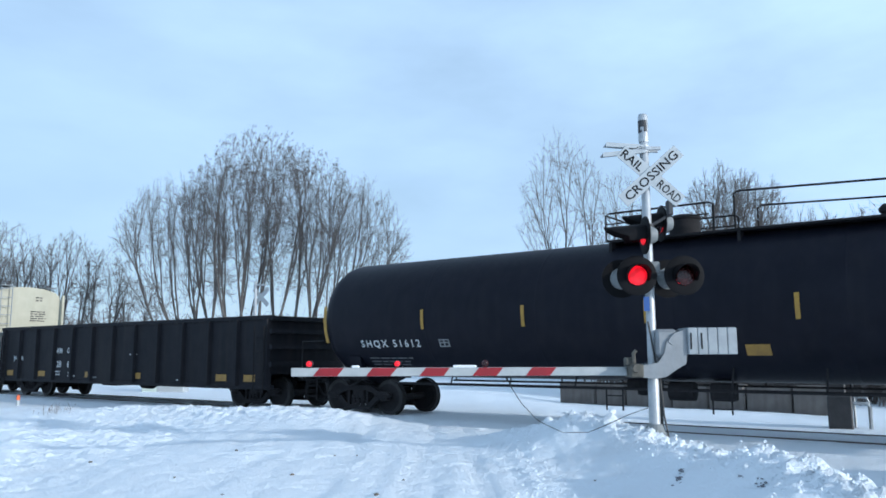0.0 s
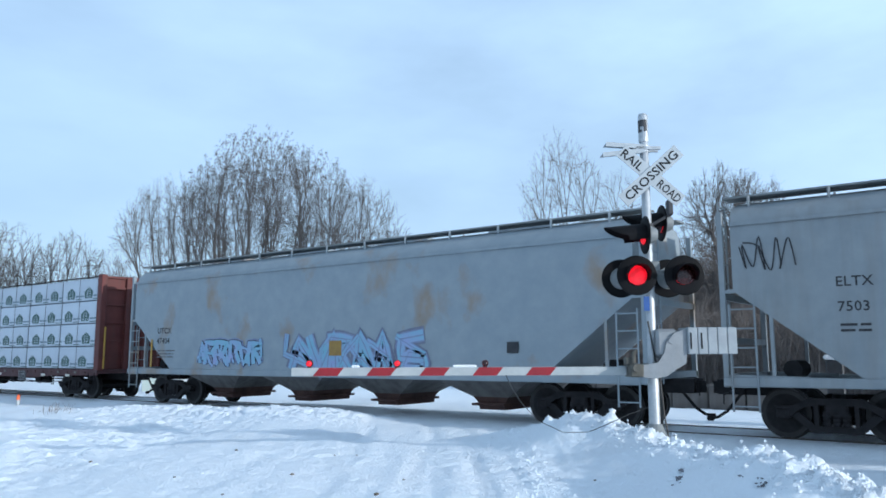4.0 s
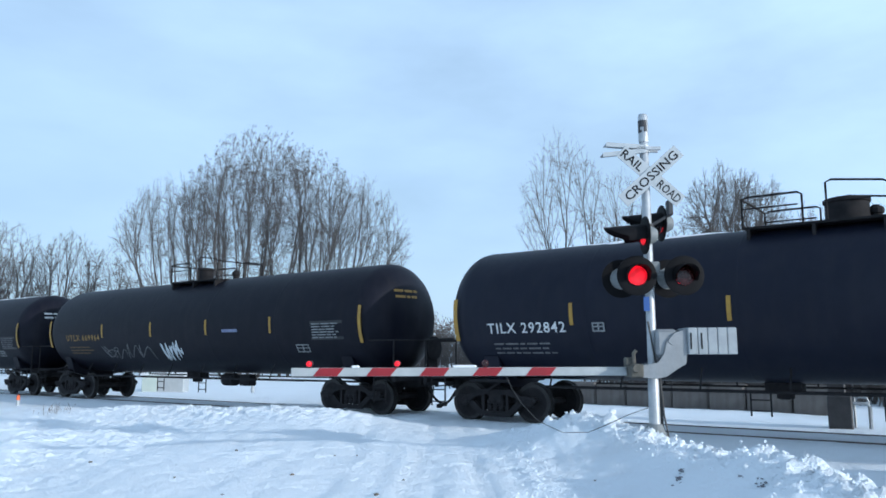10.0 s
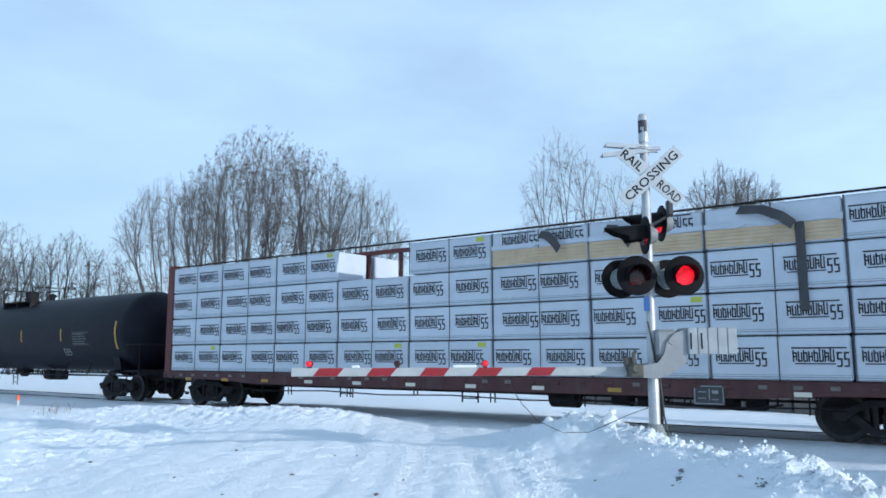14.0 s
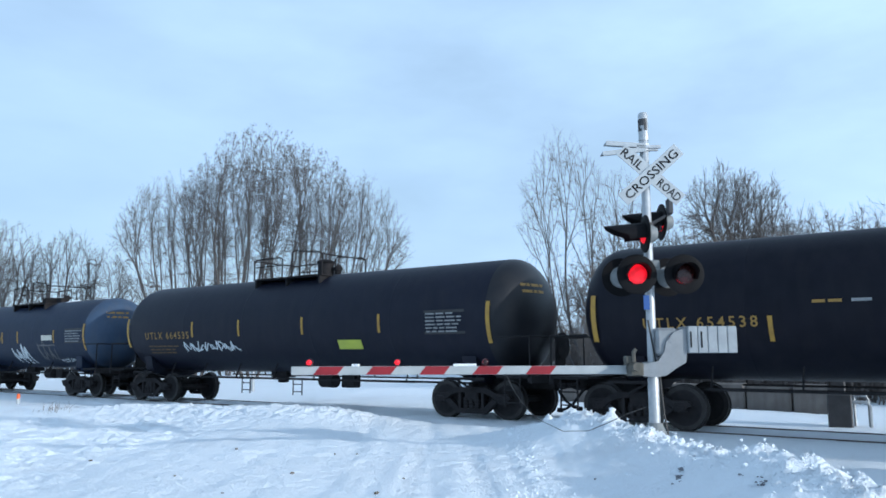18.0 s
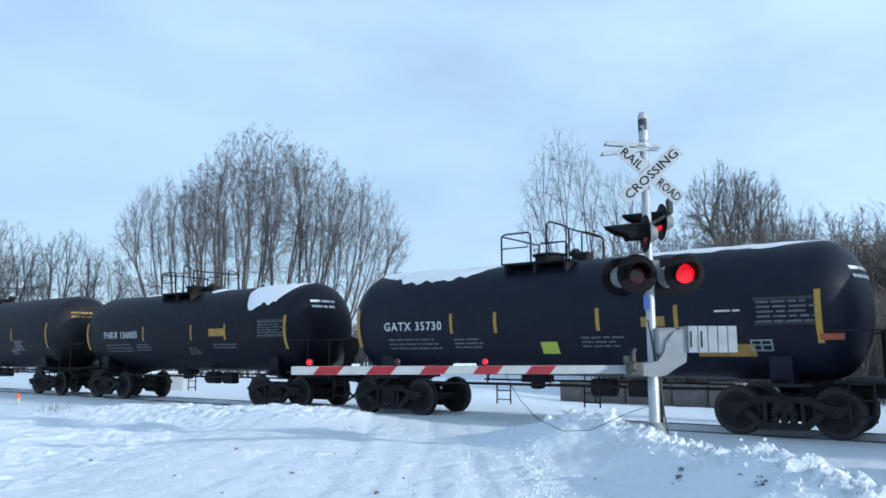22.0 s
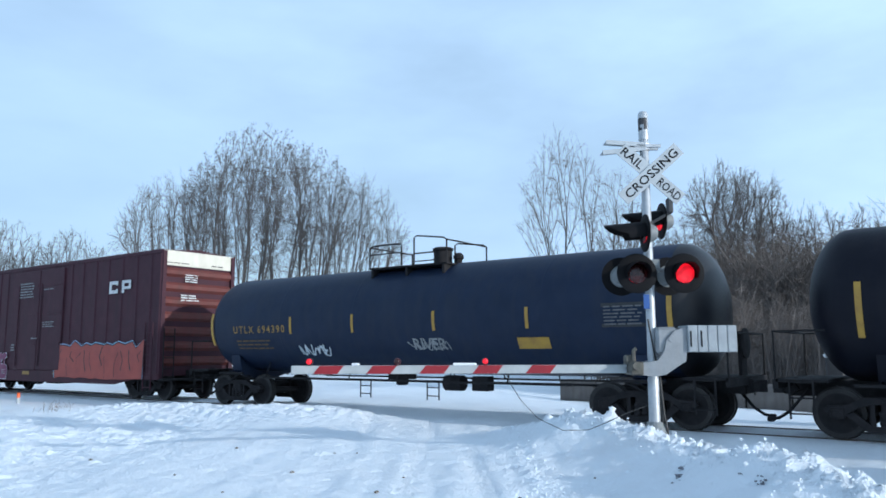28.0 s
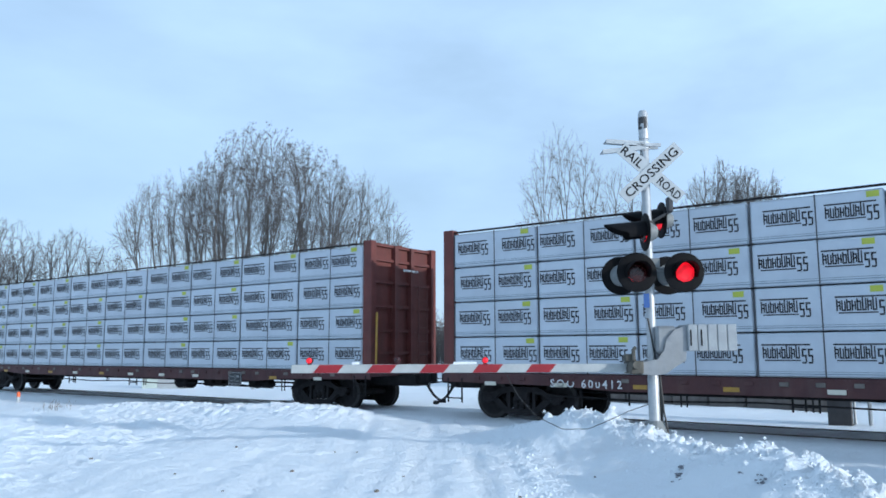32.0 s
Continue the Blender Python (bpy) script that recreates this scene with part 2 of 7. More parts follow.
GRAFWHITE = mat("white_spray_paint", (0.66, 0.70, 0.72), (0.50, 0.55, 0.58), 0.6, scale=5)
GRAFBLUE = mat("blue_violet_spray_paint", (0.16, 0.18, 0.30), (0.26, 0.30, 0.42), 0.6, scale=3)
GRAFTEAL = mat("light_blue_spray_paint", (0.20, 0.42, 0.52), (0.30, 0.34, 0.55), 0.6, scale=2)
GRAFRED = mat("red_orange_spray_paint", (0.34, 0.065, 0.045), (0.26, 0.05, 0.04), 0.6, scale=2)
GRAFVIOLET = mat("violet_spray_paint", (0.135, 0.145, 0.21), (0.20, 0.215, 0.28), 0.6, scale=2)
LAMPRED = mat("dark_red_lamp_body", (0.05, 0.006, 0.008), (0.08, 0.008, 0.01), 0.4)
GRAFPINK = mat("magenta_spray_paint", (0.15, 0.032, 0.080), (0.21, 0.06, 0.12), 0.6, scale=2)

# ---------- mesh building ----------


class Geo:
    """Collects corners and faces of one mesh."""

    def __init__(self):
        self.v, self.f, self.m = [], [], []

    def add(self, verts, faces, slot=0):
        k = len(self.v)
        self.v += [tuple(p) for p in verts]
        self.f += [tuple(i + k for i in f) for f in faces]
        self.m += [slot] * len(faces)
        return self

    def box(self, x0, x1, y0, y1, z0, z1, slot=0):
        return self.add([(x, y, z) for x in (x0, x1) for y in (y0, y1) for z in (z0, z1)],
                        [(0, 1, 3, 2), (4, 6, 7, 5), (0, 4, 5, 1), (2, 3, 7, 6), (0, 2, 6, 4), (1, 5, 7, 3)], slot)

    def cbox(self, x0, x1, y0, y1, z0, z1, c=0.02, slot=0):
        """A box with chamfered edges along all sides."""
        pts, idx = [], {}
        for i, x in enumerate((x0, x1)):
            for j, y in enumerate((y0, y1)):
                for k, z in enumerate((z0, z1)):
                    dx, dy, dz = (c, -c)[i], (c, -c)[j], (c, -c)[k]
                    for a, p in enumerate(((x, y + dy, z + dz), (x + dx, y, z + dz), (x + dx, y + dy, z))):
                        idx[i, j, k, a] = len(pts)
                        pts.append(p)
        g = lambda i, j, k, a: idx[i, j, k, a]
        fs = []
        for i in (0, 1):
            fs.append([g(i, 0, 0, 0), g(i, 1, 0, 0), g(i, 1, 1, 0), g(i, 0, 1, 0)])
            fs.append([g(0, i, 0, 1), g(1, i, 0, 1), g(1, i, 1, 1), g(0, i, 1, 1)])
            fs.append([g(0, 0, i, 2), g(1, 0, i, 2), g(1, 1, i, 2), g(0, 1, i, 2)])
        for i in (0, 1):
            for j in (0, 1):
                fs.append([g(i, j, 0, 0), g(i, j, 1, 0), g(i, j, 1, 1), g(i, j, 0, 1)])
                fs.append([g(i, 0, j, 0), g(i, 1, j, 0), g(i, 1, j, 2), g(i, 0, j, 2)])
                fs.append([g(0, i, j, 1), g(1, i, j, 1), g(1, i, j, 2), g(0, i, j, 2)])
        for i in (0, 1):
            for j in (0, 1):
                for k in (0, 1):
                    fs.append([g(i, j, k, 0), g(i, j, k, 1), g(i, j, k, 2)])
        return self.add(pts, fs, slot)

    def tube(self, pts, r, n=6, slot=0, caps=True, closed=False):
        """A round bar along a line of points; r is one radius or one for each point."""
        pts = [Vector(p) for p in pts]
        rs = r if isinstance(r, (list, tuple)) else [r] * len(pts)
        k0, rings = len(self.v), len(pts)
        u = None
        for i, p in enumerate(pts):
            d = (pts[min(i + 1, rings - 1)] - pts[max(i - 1, 0)])
            d = d.normalized() if d.length > 1e-9 else Vector((0, 0, 1))
            if u is None:
                u = d.orthogonal().normalized()
            u = (u - d * u.dot(d))
            u = u.normalized() if u.length > 1e-6 else d.orthogonal().normalized()
            w = d.cross(u)
            for j in range(n):
                a = 2 * math.pi * j / n
                self.v.append(tuple(p + (u * math.cos(a) + w * math.sin(a)) * rs[i]))
        for i in range(rings - 1):
            for j in range(n):
                self.f.append((k0 + i * n + j, k0 + i * n + (j + 1) % n, k0 + (i + 1) * n + (j + 1) % n, k0 + (i + 1) * n + j))
                self.m.append(slot)
        if caps:
            self.f += [tuple(k0 + j for j in reversed(range(n))), tuple(k0 + (rings - 1) * n + j for j in range(n))]
            self.m += [slot, slot]
        return self

    def lathe(self, profile, axis="x", centre=(0, 0, 0), n=24, slots=None):
        """Turns a profile of (along, radius) about an axis."""
        k0, c = len(self.v), Vector(centre)
        for a, r in profile:
            for j in range(n):
                t = 2 * math.pi * j / n
                p = {"x": (a, r * math.cos(t), r * math.sin(t)), "y": (r * math.sin(t), a, r * math.cos(t)), "z": (r * math.cos(t), r * math.sin(t), a)}[axis]
                self.v.append(tuple(c + Vector(p)))
        for i in range(len(profile) - 1):
            for j in range(n):
                self.f.append((k0 + i * n + j, k0 + (i + 1) * n + j, k0 + (i + 1) * n + (j + 1) % n, k0 + i * n + (j + 1) % n))
                self.m.append(slots[i] if slots else 0)
        for i in (0, len(profile) - 1):
            if profile[i][1] > 1e-4:
                self.f.append(tuple(k0 + i * n + j for j in range(n)))
                self.m.append(slots[min(i, len(slots) - 1)] if slots else 0)
        return self

    def slab(self, outline, axis, a, b, slot=0):
        """A flat outline pushed along an axis from a to b. Outline in the two other axes, in the order x, y, z."""
        n = len(outline)
        put = {"x": lambda t, p, q: (t, p, q), "y": lambda t, p, q: (p, t, q), "z": lambda t, p, q: (p, q, t)}[axis]
        vs = [put(a, *p) for p in outline] + [put(b, *p) for p in outline]
        fs = [tuple(range(n)), tuple(range(2 * n - 1, n - 1, -1))] + [(i, i + n, (i + 1) % n + n, (i + 1) % n) for i in range(n)]
        return self.add(vs, fs, slot)

    def mesh(self, name, mats, smooth=False, fix=True):
        me = bpy.data.meshes.new(name)
        me.from_pydata(self.v, [], self.f)
        mats = mats if isinstance(mats, (list, tuple)) else [mats]
        for m in mats:
            me.materials.append(m)
        if len(mats) > 1:
            me.polygons.foreach_set("material_index", self.m)
        if fix:
            bm = bmesh.new()
            bm.from_mesh(me)
            bmesh.ops.recalc_face_normals(bm, faces=bm.faces)
            bm.to_mesh(me)
            bm.free()
        if smooth:
            me.polygons.foreach_set("use_smooth", [True] * len(me.polygons))
            me.set_sharp_from_angle(angle=radians(35))
        me.update()
        return me


def part(name, geo, mats, parent, label="", at=None, smooth=False):
    """Links one mesh as one object, under a thing or a part."""
    me = geo if isinstance(geo, bpy.types.Mesh) else geo.mesh(name, mats, smooth)
    ob = new(name, me)
    if parent:
        ob.parent = parent
    if at is not None:
        ob.matrix_basis = at if isinstance(at, Matrix) else Matrix.Translation(at)
    if label:
        ob["label"] = label
    return ob


def thing(name, label, category, group="", at=None):
    ob = new(name)
    ob.empty_display_size = 0.3
    if at is not None:
        ob.matrix_basis = at
    return tagged(ob, label, category, group)


def text_mesh(body, size, mats, spacing=1.0, depth=0.0):
    """Lettering in the plane y = 0 that reads from the -y side, starting at x = 0, z = 0."""
    c = bpy.data.curves.new("lettering", "FONT")
    c.body, c.size, c.space_character, c.resolution_u, c.extrude = body, size, spacing, 2, depth
    c.offset = 0.012 * size
    o = bpy.data.objects.new("lettering", c)
    me = bpy.data.meshes.new_from_object(o)
    bpy.data.objects.remove(o)
    bpy.data.curves.remove(c)
    for v in me.vertices:
        v.co = (v.co.x, -v.co.z, v.co.y)
    me.materials.clear()
    me.materials.append(mats)
    return me


def wrap_on(me, x, z, R, zc, lift=0.012):
    """Bends a mesh of the plane y = 0 round a lying tank of radius R whose axis is at zc."""
    a0 = math.asin(max(-1, min(1, (z - zc) / R)))
    for v in me.vertices:
        a = a0 + v.co.z / R
        r = R + lift - v.co.y
        v.co = (v.co.x + x, -r * math.cos(a), zc + r * math.sin(a))
    me.update()
    return me


def squiggle(width, height, seed, stroke, count):
    """A quick spray-can scribble in the plane y = 0: one line that runs along in loops, with a few crossing strokes."""
    rnd = random.Random(seed)
    g, n = Geo(), count * 4
    cell, pts, up = width / n, [], True
    for i in range(n + 1):
        back = -1.3 if i % 4 == 2 else 0.4
        pts.append((i * cell + (back + rnd.uniform(-0.4, 0.5)) * cell, (rnd.uniform(0.62, 1.0) if up else rnd.uniform(0.0, 0.35)) * height))
        up = not up if rnd.random() < 0.88 else up
    runs = [pts]
    for i in range(count // 2):
        x = rnd.uniform(0, width * 0.8)
        runs.append([(x, rnd.uniform(0.2, 0.8) * height), (x + cell * 2, rnd.uniform(0.1, 0.9) * height), (x + cell * 4, rnd.uniform(0.2, 0.8) * height)])
    for k, run in enumerate(runs):
        dense = []
        for a in range(len(run) - 1):
            p0, p1, p2, p3 = run[max(a - 1, 0)], run[a], run[a + 1], run[min(a + 2, len(run) - 1)]
            for s in range(6):
                t = s / 6
                dense.append(tuple(0.5 * (2 * p1[q] + (p2[q] - p0[q]) * t + (2 * p0[q] - 5 * p1[q] + 4 * p2[q] - p3[q]) * t * t + (3 * p1[q] - p0[q] - 3 * p2[q] + p3[q]) * t ** 3) for q in (0, 1)))
        dense.append(run[-1])
        ribbon(g, dense, stroke, -0.0006 * k)
    return g


def ribbon(g, pts, w, y=0.0, slot=0):
    vs, n = [], len(pts)
    for i, (x, z) in enumerate(pts):
        a, b = pts[max(i - 1, 0)], pts[min(i + 1, n - 1)]
        dx, dz = b[0] - a[0], b[1] - a[1]
        k = math.hypot(dx, dz) or 1
        ox, oz = -dz / k * w / 2, dx / k * w / 2
        vs += [(x + ox, y, z + oz), (x - ox, y, z - oz)]
    return g.add(vs, [(2 * i, 2 * i + 1, 2 * i + 3, 2 * i + 2) for i in range(n - 1)], slot)


def text_bars(width, height, lines, seed, fill=0.42):
    """Writing too small to read, as plain bars in the plane y = 0."""
    rnd, g = random.Random(seed), Geo()
    step = height / lines
    for i in range(lines):
        x, z = 0.0, height - (i + 1) * step
        end = width * rnd.uniform(0.75, 1.0)
        while x < end - 0.05:
            w = min(rnd.uniform(0.12, 0.34), end - x)
            g.box(x, x + w, -0.003, 0.003, z, z + step * fill)
            x += w + 0.05
    return g



def sprayed_piece(width, height, count, seed, parent, x, y, z, halo=None, edge=None, fill=None, inner=None, line=0.045):
    """A sprayed piece of no readable letters: thick bent strokes side by side, each filled, outlined and lit by a thin line."""
    rnd = random.Random(seed)
    cell, wide = width / count, min(width / count * 0.34, height * 0.30)
    runs = []
    for i in range(count):
        c = cell * (i + 0.5)
        a, b = c - cell * rnd.uniform(0.25, 0.85), c + cell * rnd.uniform(0.25, 0.85)
        lo, hi = height * rnd.uniform(0.04, 0.14), height * rnd.uniform(0.84, 1.0)
        m = height * rnd.uniform(0.42, 0.60)
        runs.append(rnd.choice(([(a, lo), (a + cell * 0.1, hi), (b, hi * 0.92), (b * 0.55 + a * 0.45, m), (b, lo)], [(b, hi), (a, hi * 0.9), (a, m), (b, m * 0.9), (b, lo), (a, lo * 1.2)],
                                [(a, hi), (c, lo), (b, hi), (b + cell * 0.1, lo)], [(a, lo), (c - cell * 0.1, hi), (b, lo), (c, m * 0.8), (a, m * 0.9)])))
        runs.append([(c + cell * rnd.uniform(-0.9, 0.9), height * q + height * rnd.uniform(-0.15, 0.15)) for q in rnd.choice(((0.1, 0.5, 0.95), (0.9, 0.4, 0.6, 0.1), (0.3, 0.8)))])
    layers = ((halo, wide + line * 4.5, 0.0, "sprayed halo"), (edge, wide + line * 1.6, 0.004, "sprayed outline"), (fill, wide, 0.008, "sprayed fill"), (inner, line * 0.8, 0.012, "sprayed inner strokes"))
    for m, w, lift, words in layers:
        if not m:
            continue
        g = Geo()
        for i, run in enumerate(runs):
            soft = []
            for p, q in zip(run, run[1:]):
                soft += [(p[0] + (q[0] - p[0]) * t + 0.02 * rnd.uniform(-1, 1), p[1] + (q[1] - p[1]) * t) for t in (0.0, 0.33, 0.66)]
            ribbon(g, soft + [run[-1]], w * (1 if i % 2 == 0 else 0.55), -lift - 0.0002 * i)
        part("graffiti", g.mesh("graffiti", m, fix=False), None, parent, words, at=(x, y, z))


def sprayed_block(width, height, count, seed, parent, x, y, z, halo, edge, fill, inner, line=0.05):
    """A broad sprayed piece: one filled shape with a wavy, jagged top, a dark outline and dark strokes between its parts."""
    rnd = random.Random(seed)
    n = count * 4
    step = width / n
    top = [(i * step + rnd.uniform(-0.3, 0.3) * step, height * ((1.0, 0.90, 0.95, 0.84)[i % 4] + rnd.uniform(-0.05, 0.05))) for i in range(n + 1)]
    low = [(i * step, height * rnd.uniform(-0.02, 0.03)) for i in range(n + 1)]
    for m, w, lift, words in ((halo, line * 3.6, 0.0, "sprayed halo"), (edge, line * 2.0, 0.003, "sprayed outline")):
        part("graffiti", ribbon(Geo(), [low[0]] + top + [low[-1]], w, -lift).mesh("graffiti", m, fix=False), None, parent, words, at=(x, y, z))
    g = Geo()
    g.add([(p[0], -0.005, p[1]) for p in top + low], [(i, i + 1, n + 2 + i, n + 1 + i) for i in range(n)])
    part("graffiti", g.mesh("graffiti", fill, fix=False), None, parent, "sprayed fill", at=(x, y, z))
    g = Geo()
    for i in range(count * 3):
        c = width * (i + rnd.uniform(0.2, 0.8)) / (count * 3)
        lo, hi = sorted((rnd.uniform(0.02, 0.5), rnd.uniform(0.5, 0.88)))
        ribbon(g, [(c + rnd.uniform(-0.5, 0.5) * step, q * height) for q in (lo, (lo + hi) / 2, hi)], line * rnd.uniform(0.5, 1.3), -0.008 - 0.0003 * i)
    part("graffiti", g.mesh("graffiti", inner, fix=False), None, parent, "sprayed inner strokes", at=(x, y, z))


# ---------- ground, snow banks and track ----------
RIGHT, AHEAD = Vector((math.sin(HEADING), math.cos(HEADING))), Vector((-math.cos(HEADING), math.sin(HEADING)))
rng = np.random.RandomState(5)
LATTICE = rng.rand(256, 256)


def value_noise(x, y):
    xi, yi = np.floor(x).astype(int), np.floor(y).astype(int)
    u, v = x - xi, y - yi
    u, v = u * u * (3 - 2 * u), v * v * (3 - 2 * v)
    a, b = LATTICE[xi % 256, yi % 256], LATTICE[(xi + 1) % 256, yi % 256]
    c, d = LATTICE[xi % 256, (yi + 1) % 256], LATTICE[(xi + 1) % 256, (yi + 1) % 256]
    return (a * (1 - u) + b * u) * (1 - v) + (c * (1 - u) + d * u) * v


def fbm(x, y, octaves=4, gain=0.5):
    s, k, t = 0, 1.0, 0
    for i in range(octaves):
        s, t = s + k * value_noise(x * 2 ** i + 17.3 * i, y * 2 ** i + 5.1 * i), t + k
        k *= gain
    return s / t


def ridge(x, y, line, width):
    """Height of a bank along a line of (x, y, height), falling off over its width, which may differ on its two sides."""
    best, left = np.zeros_like(x), np.zeros_like(x)
    near = np.full_like(x, 99.0)
    for (ax, ay, ah), (bx, by, bh) in zip(line, line[1:]):
        dx, dy = bx - ax, by - ay
        t = np.clip(((x - ax) * dx + (y - ay) * dy) / (dx * dx + dy * dy), 0, 1)
        d = np.hypot(x - ax - t * dx, y - ay - t * dy)
        h = ah + t * (bh - ah)
        best = np.where(d < near, h, best)
        left = np.where(d < near, dx * (y - ay) - dy * (x - ax) < 0, left)
        near = np.minimum(near, d)
    wide = np.where(left > 0.5, width[0], width[1]) if isinstance(width, tuple) else width
    return best * np.exp(-(near / wide) ** 2), near, left


BANK_RIGHT = [(-6.69, 12.51, 0.365), (-6.1, 12.2, 0.535), (-5.48, 11.79, 0.632), (-4.88, 11.4, 0.482), (-4.28, 11.01, 0.447), (-3.83, 10.6, 0.454), (-3.38, 10.18, 0.454), (-2.93, 9.77, 0.444), (-2.48, 9.35, 0.484), (-2.08, 8.91, 0.587), (-1.69, 8.47, 0.532), (-1.29, 7.93, 0.537), (-0.89, 7.39, 0.367), (0.6, 5.5, 0.42), (2.5, 3.1, 0.42)]
BANK_LEFT = [(-13.38, 13.51, 0.26), (-17.46, 13.41, 0.31), (-20.34, 13.33, 0.31), (-22.9, 12.56, 0.12), (-29.8, 11.2, 0.04)]


TREADS = [((-6.14, 7.63), (-8.52, 10.98)), ((-5.12, 7.87), (-7.37, 10.81))]
HOLLOWS = [(-3.19, 9.10, 0.08, 0.10), (-3.12, 8.88, 0.07, 0.10), (-3.09, 8.70, 0.08, 0.09), (-3.02, 8.50, 0.07, 0.08), (-2.02, 8.04, 0.11, 0.14), (-1.98, 7.92, 0.07, 0.08)]


def ground_height(x, y):
    side = (x * RIGHT.x + y * RIGHT.y)          # across the road
    along = (x * AHEAD.x + y * AHEAD.y)
    road = 1 / (1 + np.exp(np.clip((np.abs(side + 0.9) - 4.3) * 2.2, -40, 40)))
    road = np.where(along > 34, road * np.exp(-((along - 34) / 8) ** 2), road)
    z = -0.22 + 0.19 * road
    z = z + (fbm(x * 0.35, y * 0.35, 4) - 0.5) * 0.10 * (1 - 0.85 * road)
    z = z + (fbm(x * 2.2, y * 2.2, 3) - 0.5) * 0.035
    # ruts that wheels pressed into the road
    for rut, depth, w in ((-1.55, 0.022, 0.13), (-0.15, 0.026, 0.14), (-3.0, 0.014, 0.16), (1.3, 0.016, 0.15)):
        wob = 0.12 * np.sin(along * 0.31 + rut)
        z = z - 0.6 * road * depth * np.exp(-((side - rut - wob) / w) ** 2)
    z = z + road * 0.005 * np.sin(side * 9 + 1.5 * fbm(x, y, 2))
    # crumbs and drag marks of the plough, treads of tyres
    z = z + (fbm(x * 4.2, y * 4.2, 4, 0.65) - 0.5) * 0.04 * road
    z = z + (fbm(side * 5.0, along * 0.7, 3) - 0.5) * 0.028 * road
    swept = np.exp(-((along - 13.2 - 0.10 * side) / 1.1) ** 2) * road
    z = z + (fbm(side * 0.8, along * 4.5, 4, 0.6) - 0.5) * 0.07 * swept
    for (ax, ay), (bx, by) in TREADS:
        dx, dy = bx - ax, by - ay
        ln = math.hypot(dx, dy)
        off = ((x - ax) * dy - (y - ay) * dx) / ln
        t = ((x - ax) * dx + (y - ay) * dy) / ln
        on = 1 / (1 + np.exp(np.clip(-(t + 1.0) * 4, -40, 40))) / (1 + np.exp(np.clip((t - ln) * 3, -40, 40)))
        z = z - 0.016 * on * np.exp(-(off / 0.14) ** 4) * (1 + 0.9 * np.cos(off * 62))
    for line, wide, w, rough in ((BANK_RIGHT, (1.15, 0.7), 0.95, 1.0), (BANK_LEFT, 1.5, 1.5, 0.55)):
        b, near, left = ridge(x, y, line, wide)
        # the blade left a smooth face towards the road; the crest and the back are broken
        broken = np.where((left > 0.5) & (rough > 0.9), np.exp(-(near / 0.42) ** 2), 1.0)
        lumps = fbm(x * 1.7, y * 1.7, 5, 0.62) - 0.5
        clod = np.maximum(0, fbm(x * 6.5 + 31, y * 6.5, 4, 0.65) - 0.46)
        z = z + b * (1 + 0.45 * lumps * rough * (0.3 + 0.7 * broken)) + rough * clod * 0.50 * broken * np.exp(-(near / (w * 0.75)) ** 2)
    # unseen heap to the right, added to shade the ground behind the bank
    b, near, left = ridge(x, y, [(1.2, 12.3, 0.9), (2.8, 13.0, 1.55), (7.0, 13.0, 1.5)], 1.05)
    z = z + b * (0.8 + 0.6 * fbm(x * 1.3, y * 1.3 + 7, 4, 0.6))
    for hx, hy, r, d in HOLLOWS:
        z = z - d * np.exp(-(((x - hx) ** 2 + (y - hy) ** 2) / r ** 2))
    # small windrow where the plough blade ran
    b, near, left = ridge(x, y, [(-8.42, 13.37, 0.04), (-6.01, 10.24, 0.045), (-4.64, 8.37, 0.05)], 0.20)
    z = z + b * (0.4 + 2.2 * np.maximum(0, fbm(x * 6, y * 6, 3) - 0.4))
    # coarse, wind-packed crust beside the road
    crust = np.clip((-side - 4.0) / 2.5, 0, 1) * np.clip((26 - along) / 6, 0, 1)
    z = z + crust * (np.maximum(0, fbm(x * 3.1 + 9, y * 3.1, 4, 0.66) - 0.45) * 0.22 + (fbm(x * 1.1, y * 1.1 + 40, 3) - 0.5) * 0.10)
    # trackbed: level between the rails, snow lies below the rail head
    bed = np.exp(-(np.abs(y - TRACK_Y) / 1.75) ** 6)
    level = -0.045 + 0.03 * np.clip(road * 2.5 - 0.6, 0, 1) + (fbm(x * 1.3, y * 3, 3) - 0.5) * 0.025
    z = z * (1 - bed) + level * bed
    z = z + 0.20 * np.exp(-((y - TRACK_Y - 6) / 3.0) ** 2) * (fbm(x * 0.25, y * 0.25, 3) - 0.2)
    # rising hillside under the woods beyond
    far = np.clip((x * 0.3 + y - 34) / 30, 0, 1) * np.clip((x + 34) / 20, 0, 1)
    return z + 1.2 * far * far


def spread(lo, a, b, hi, step, grow=1.16):
    mid = list(np.arange(a, b + step / 2, step))
    d, x, left = step, a, []
    while x > lo:
        d *= grow
        x -= d
        left.append(x)
    d, x, right = step, b, []
    while x < hi:
        d *= grow
        x += d
        right.append(x)
    return np.array(left[::-1] + mid + right)


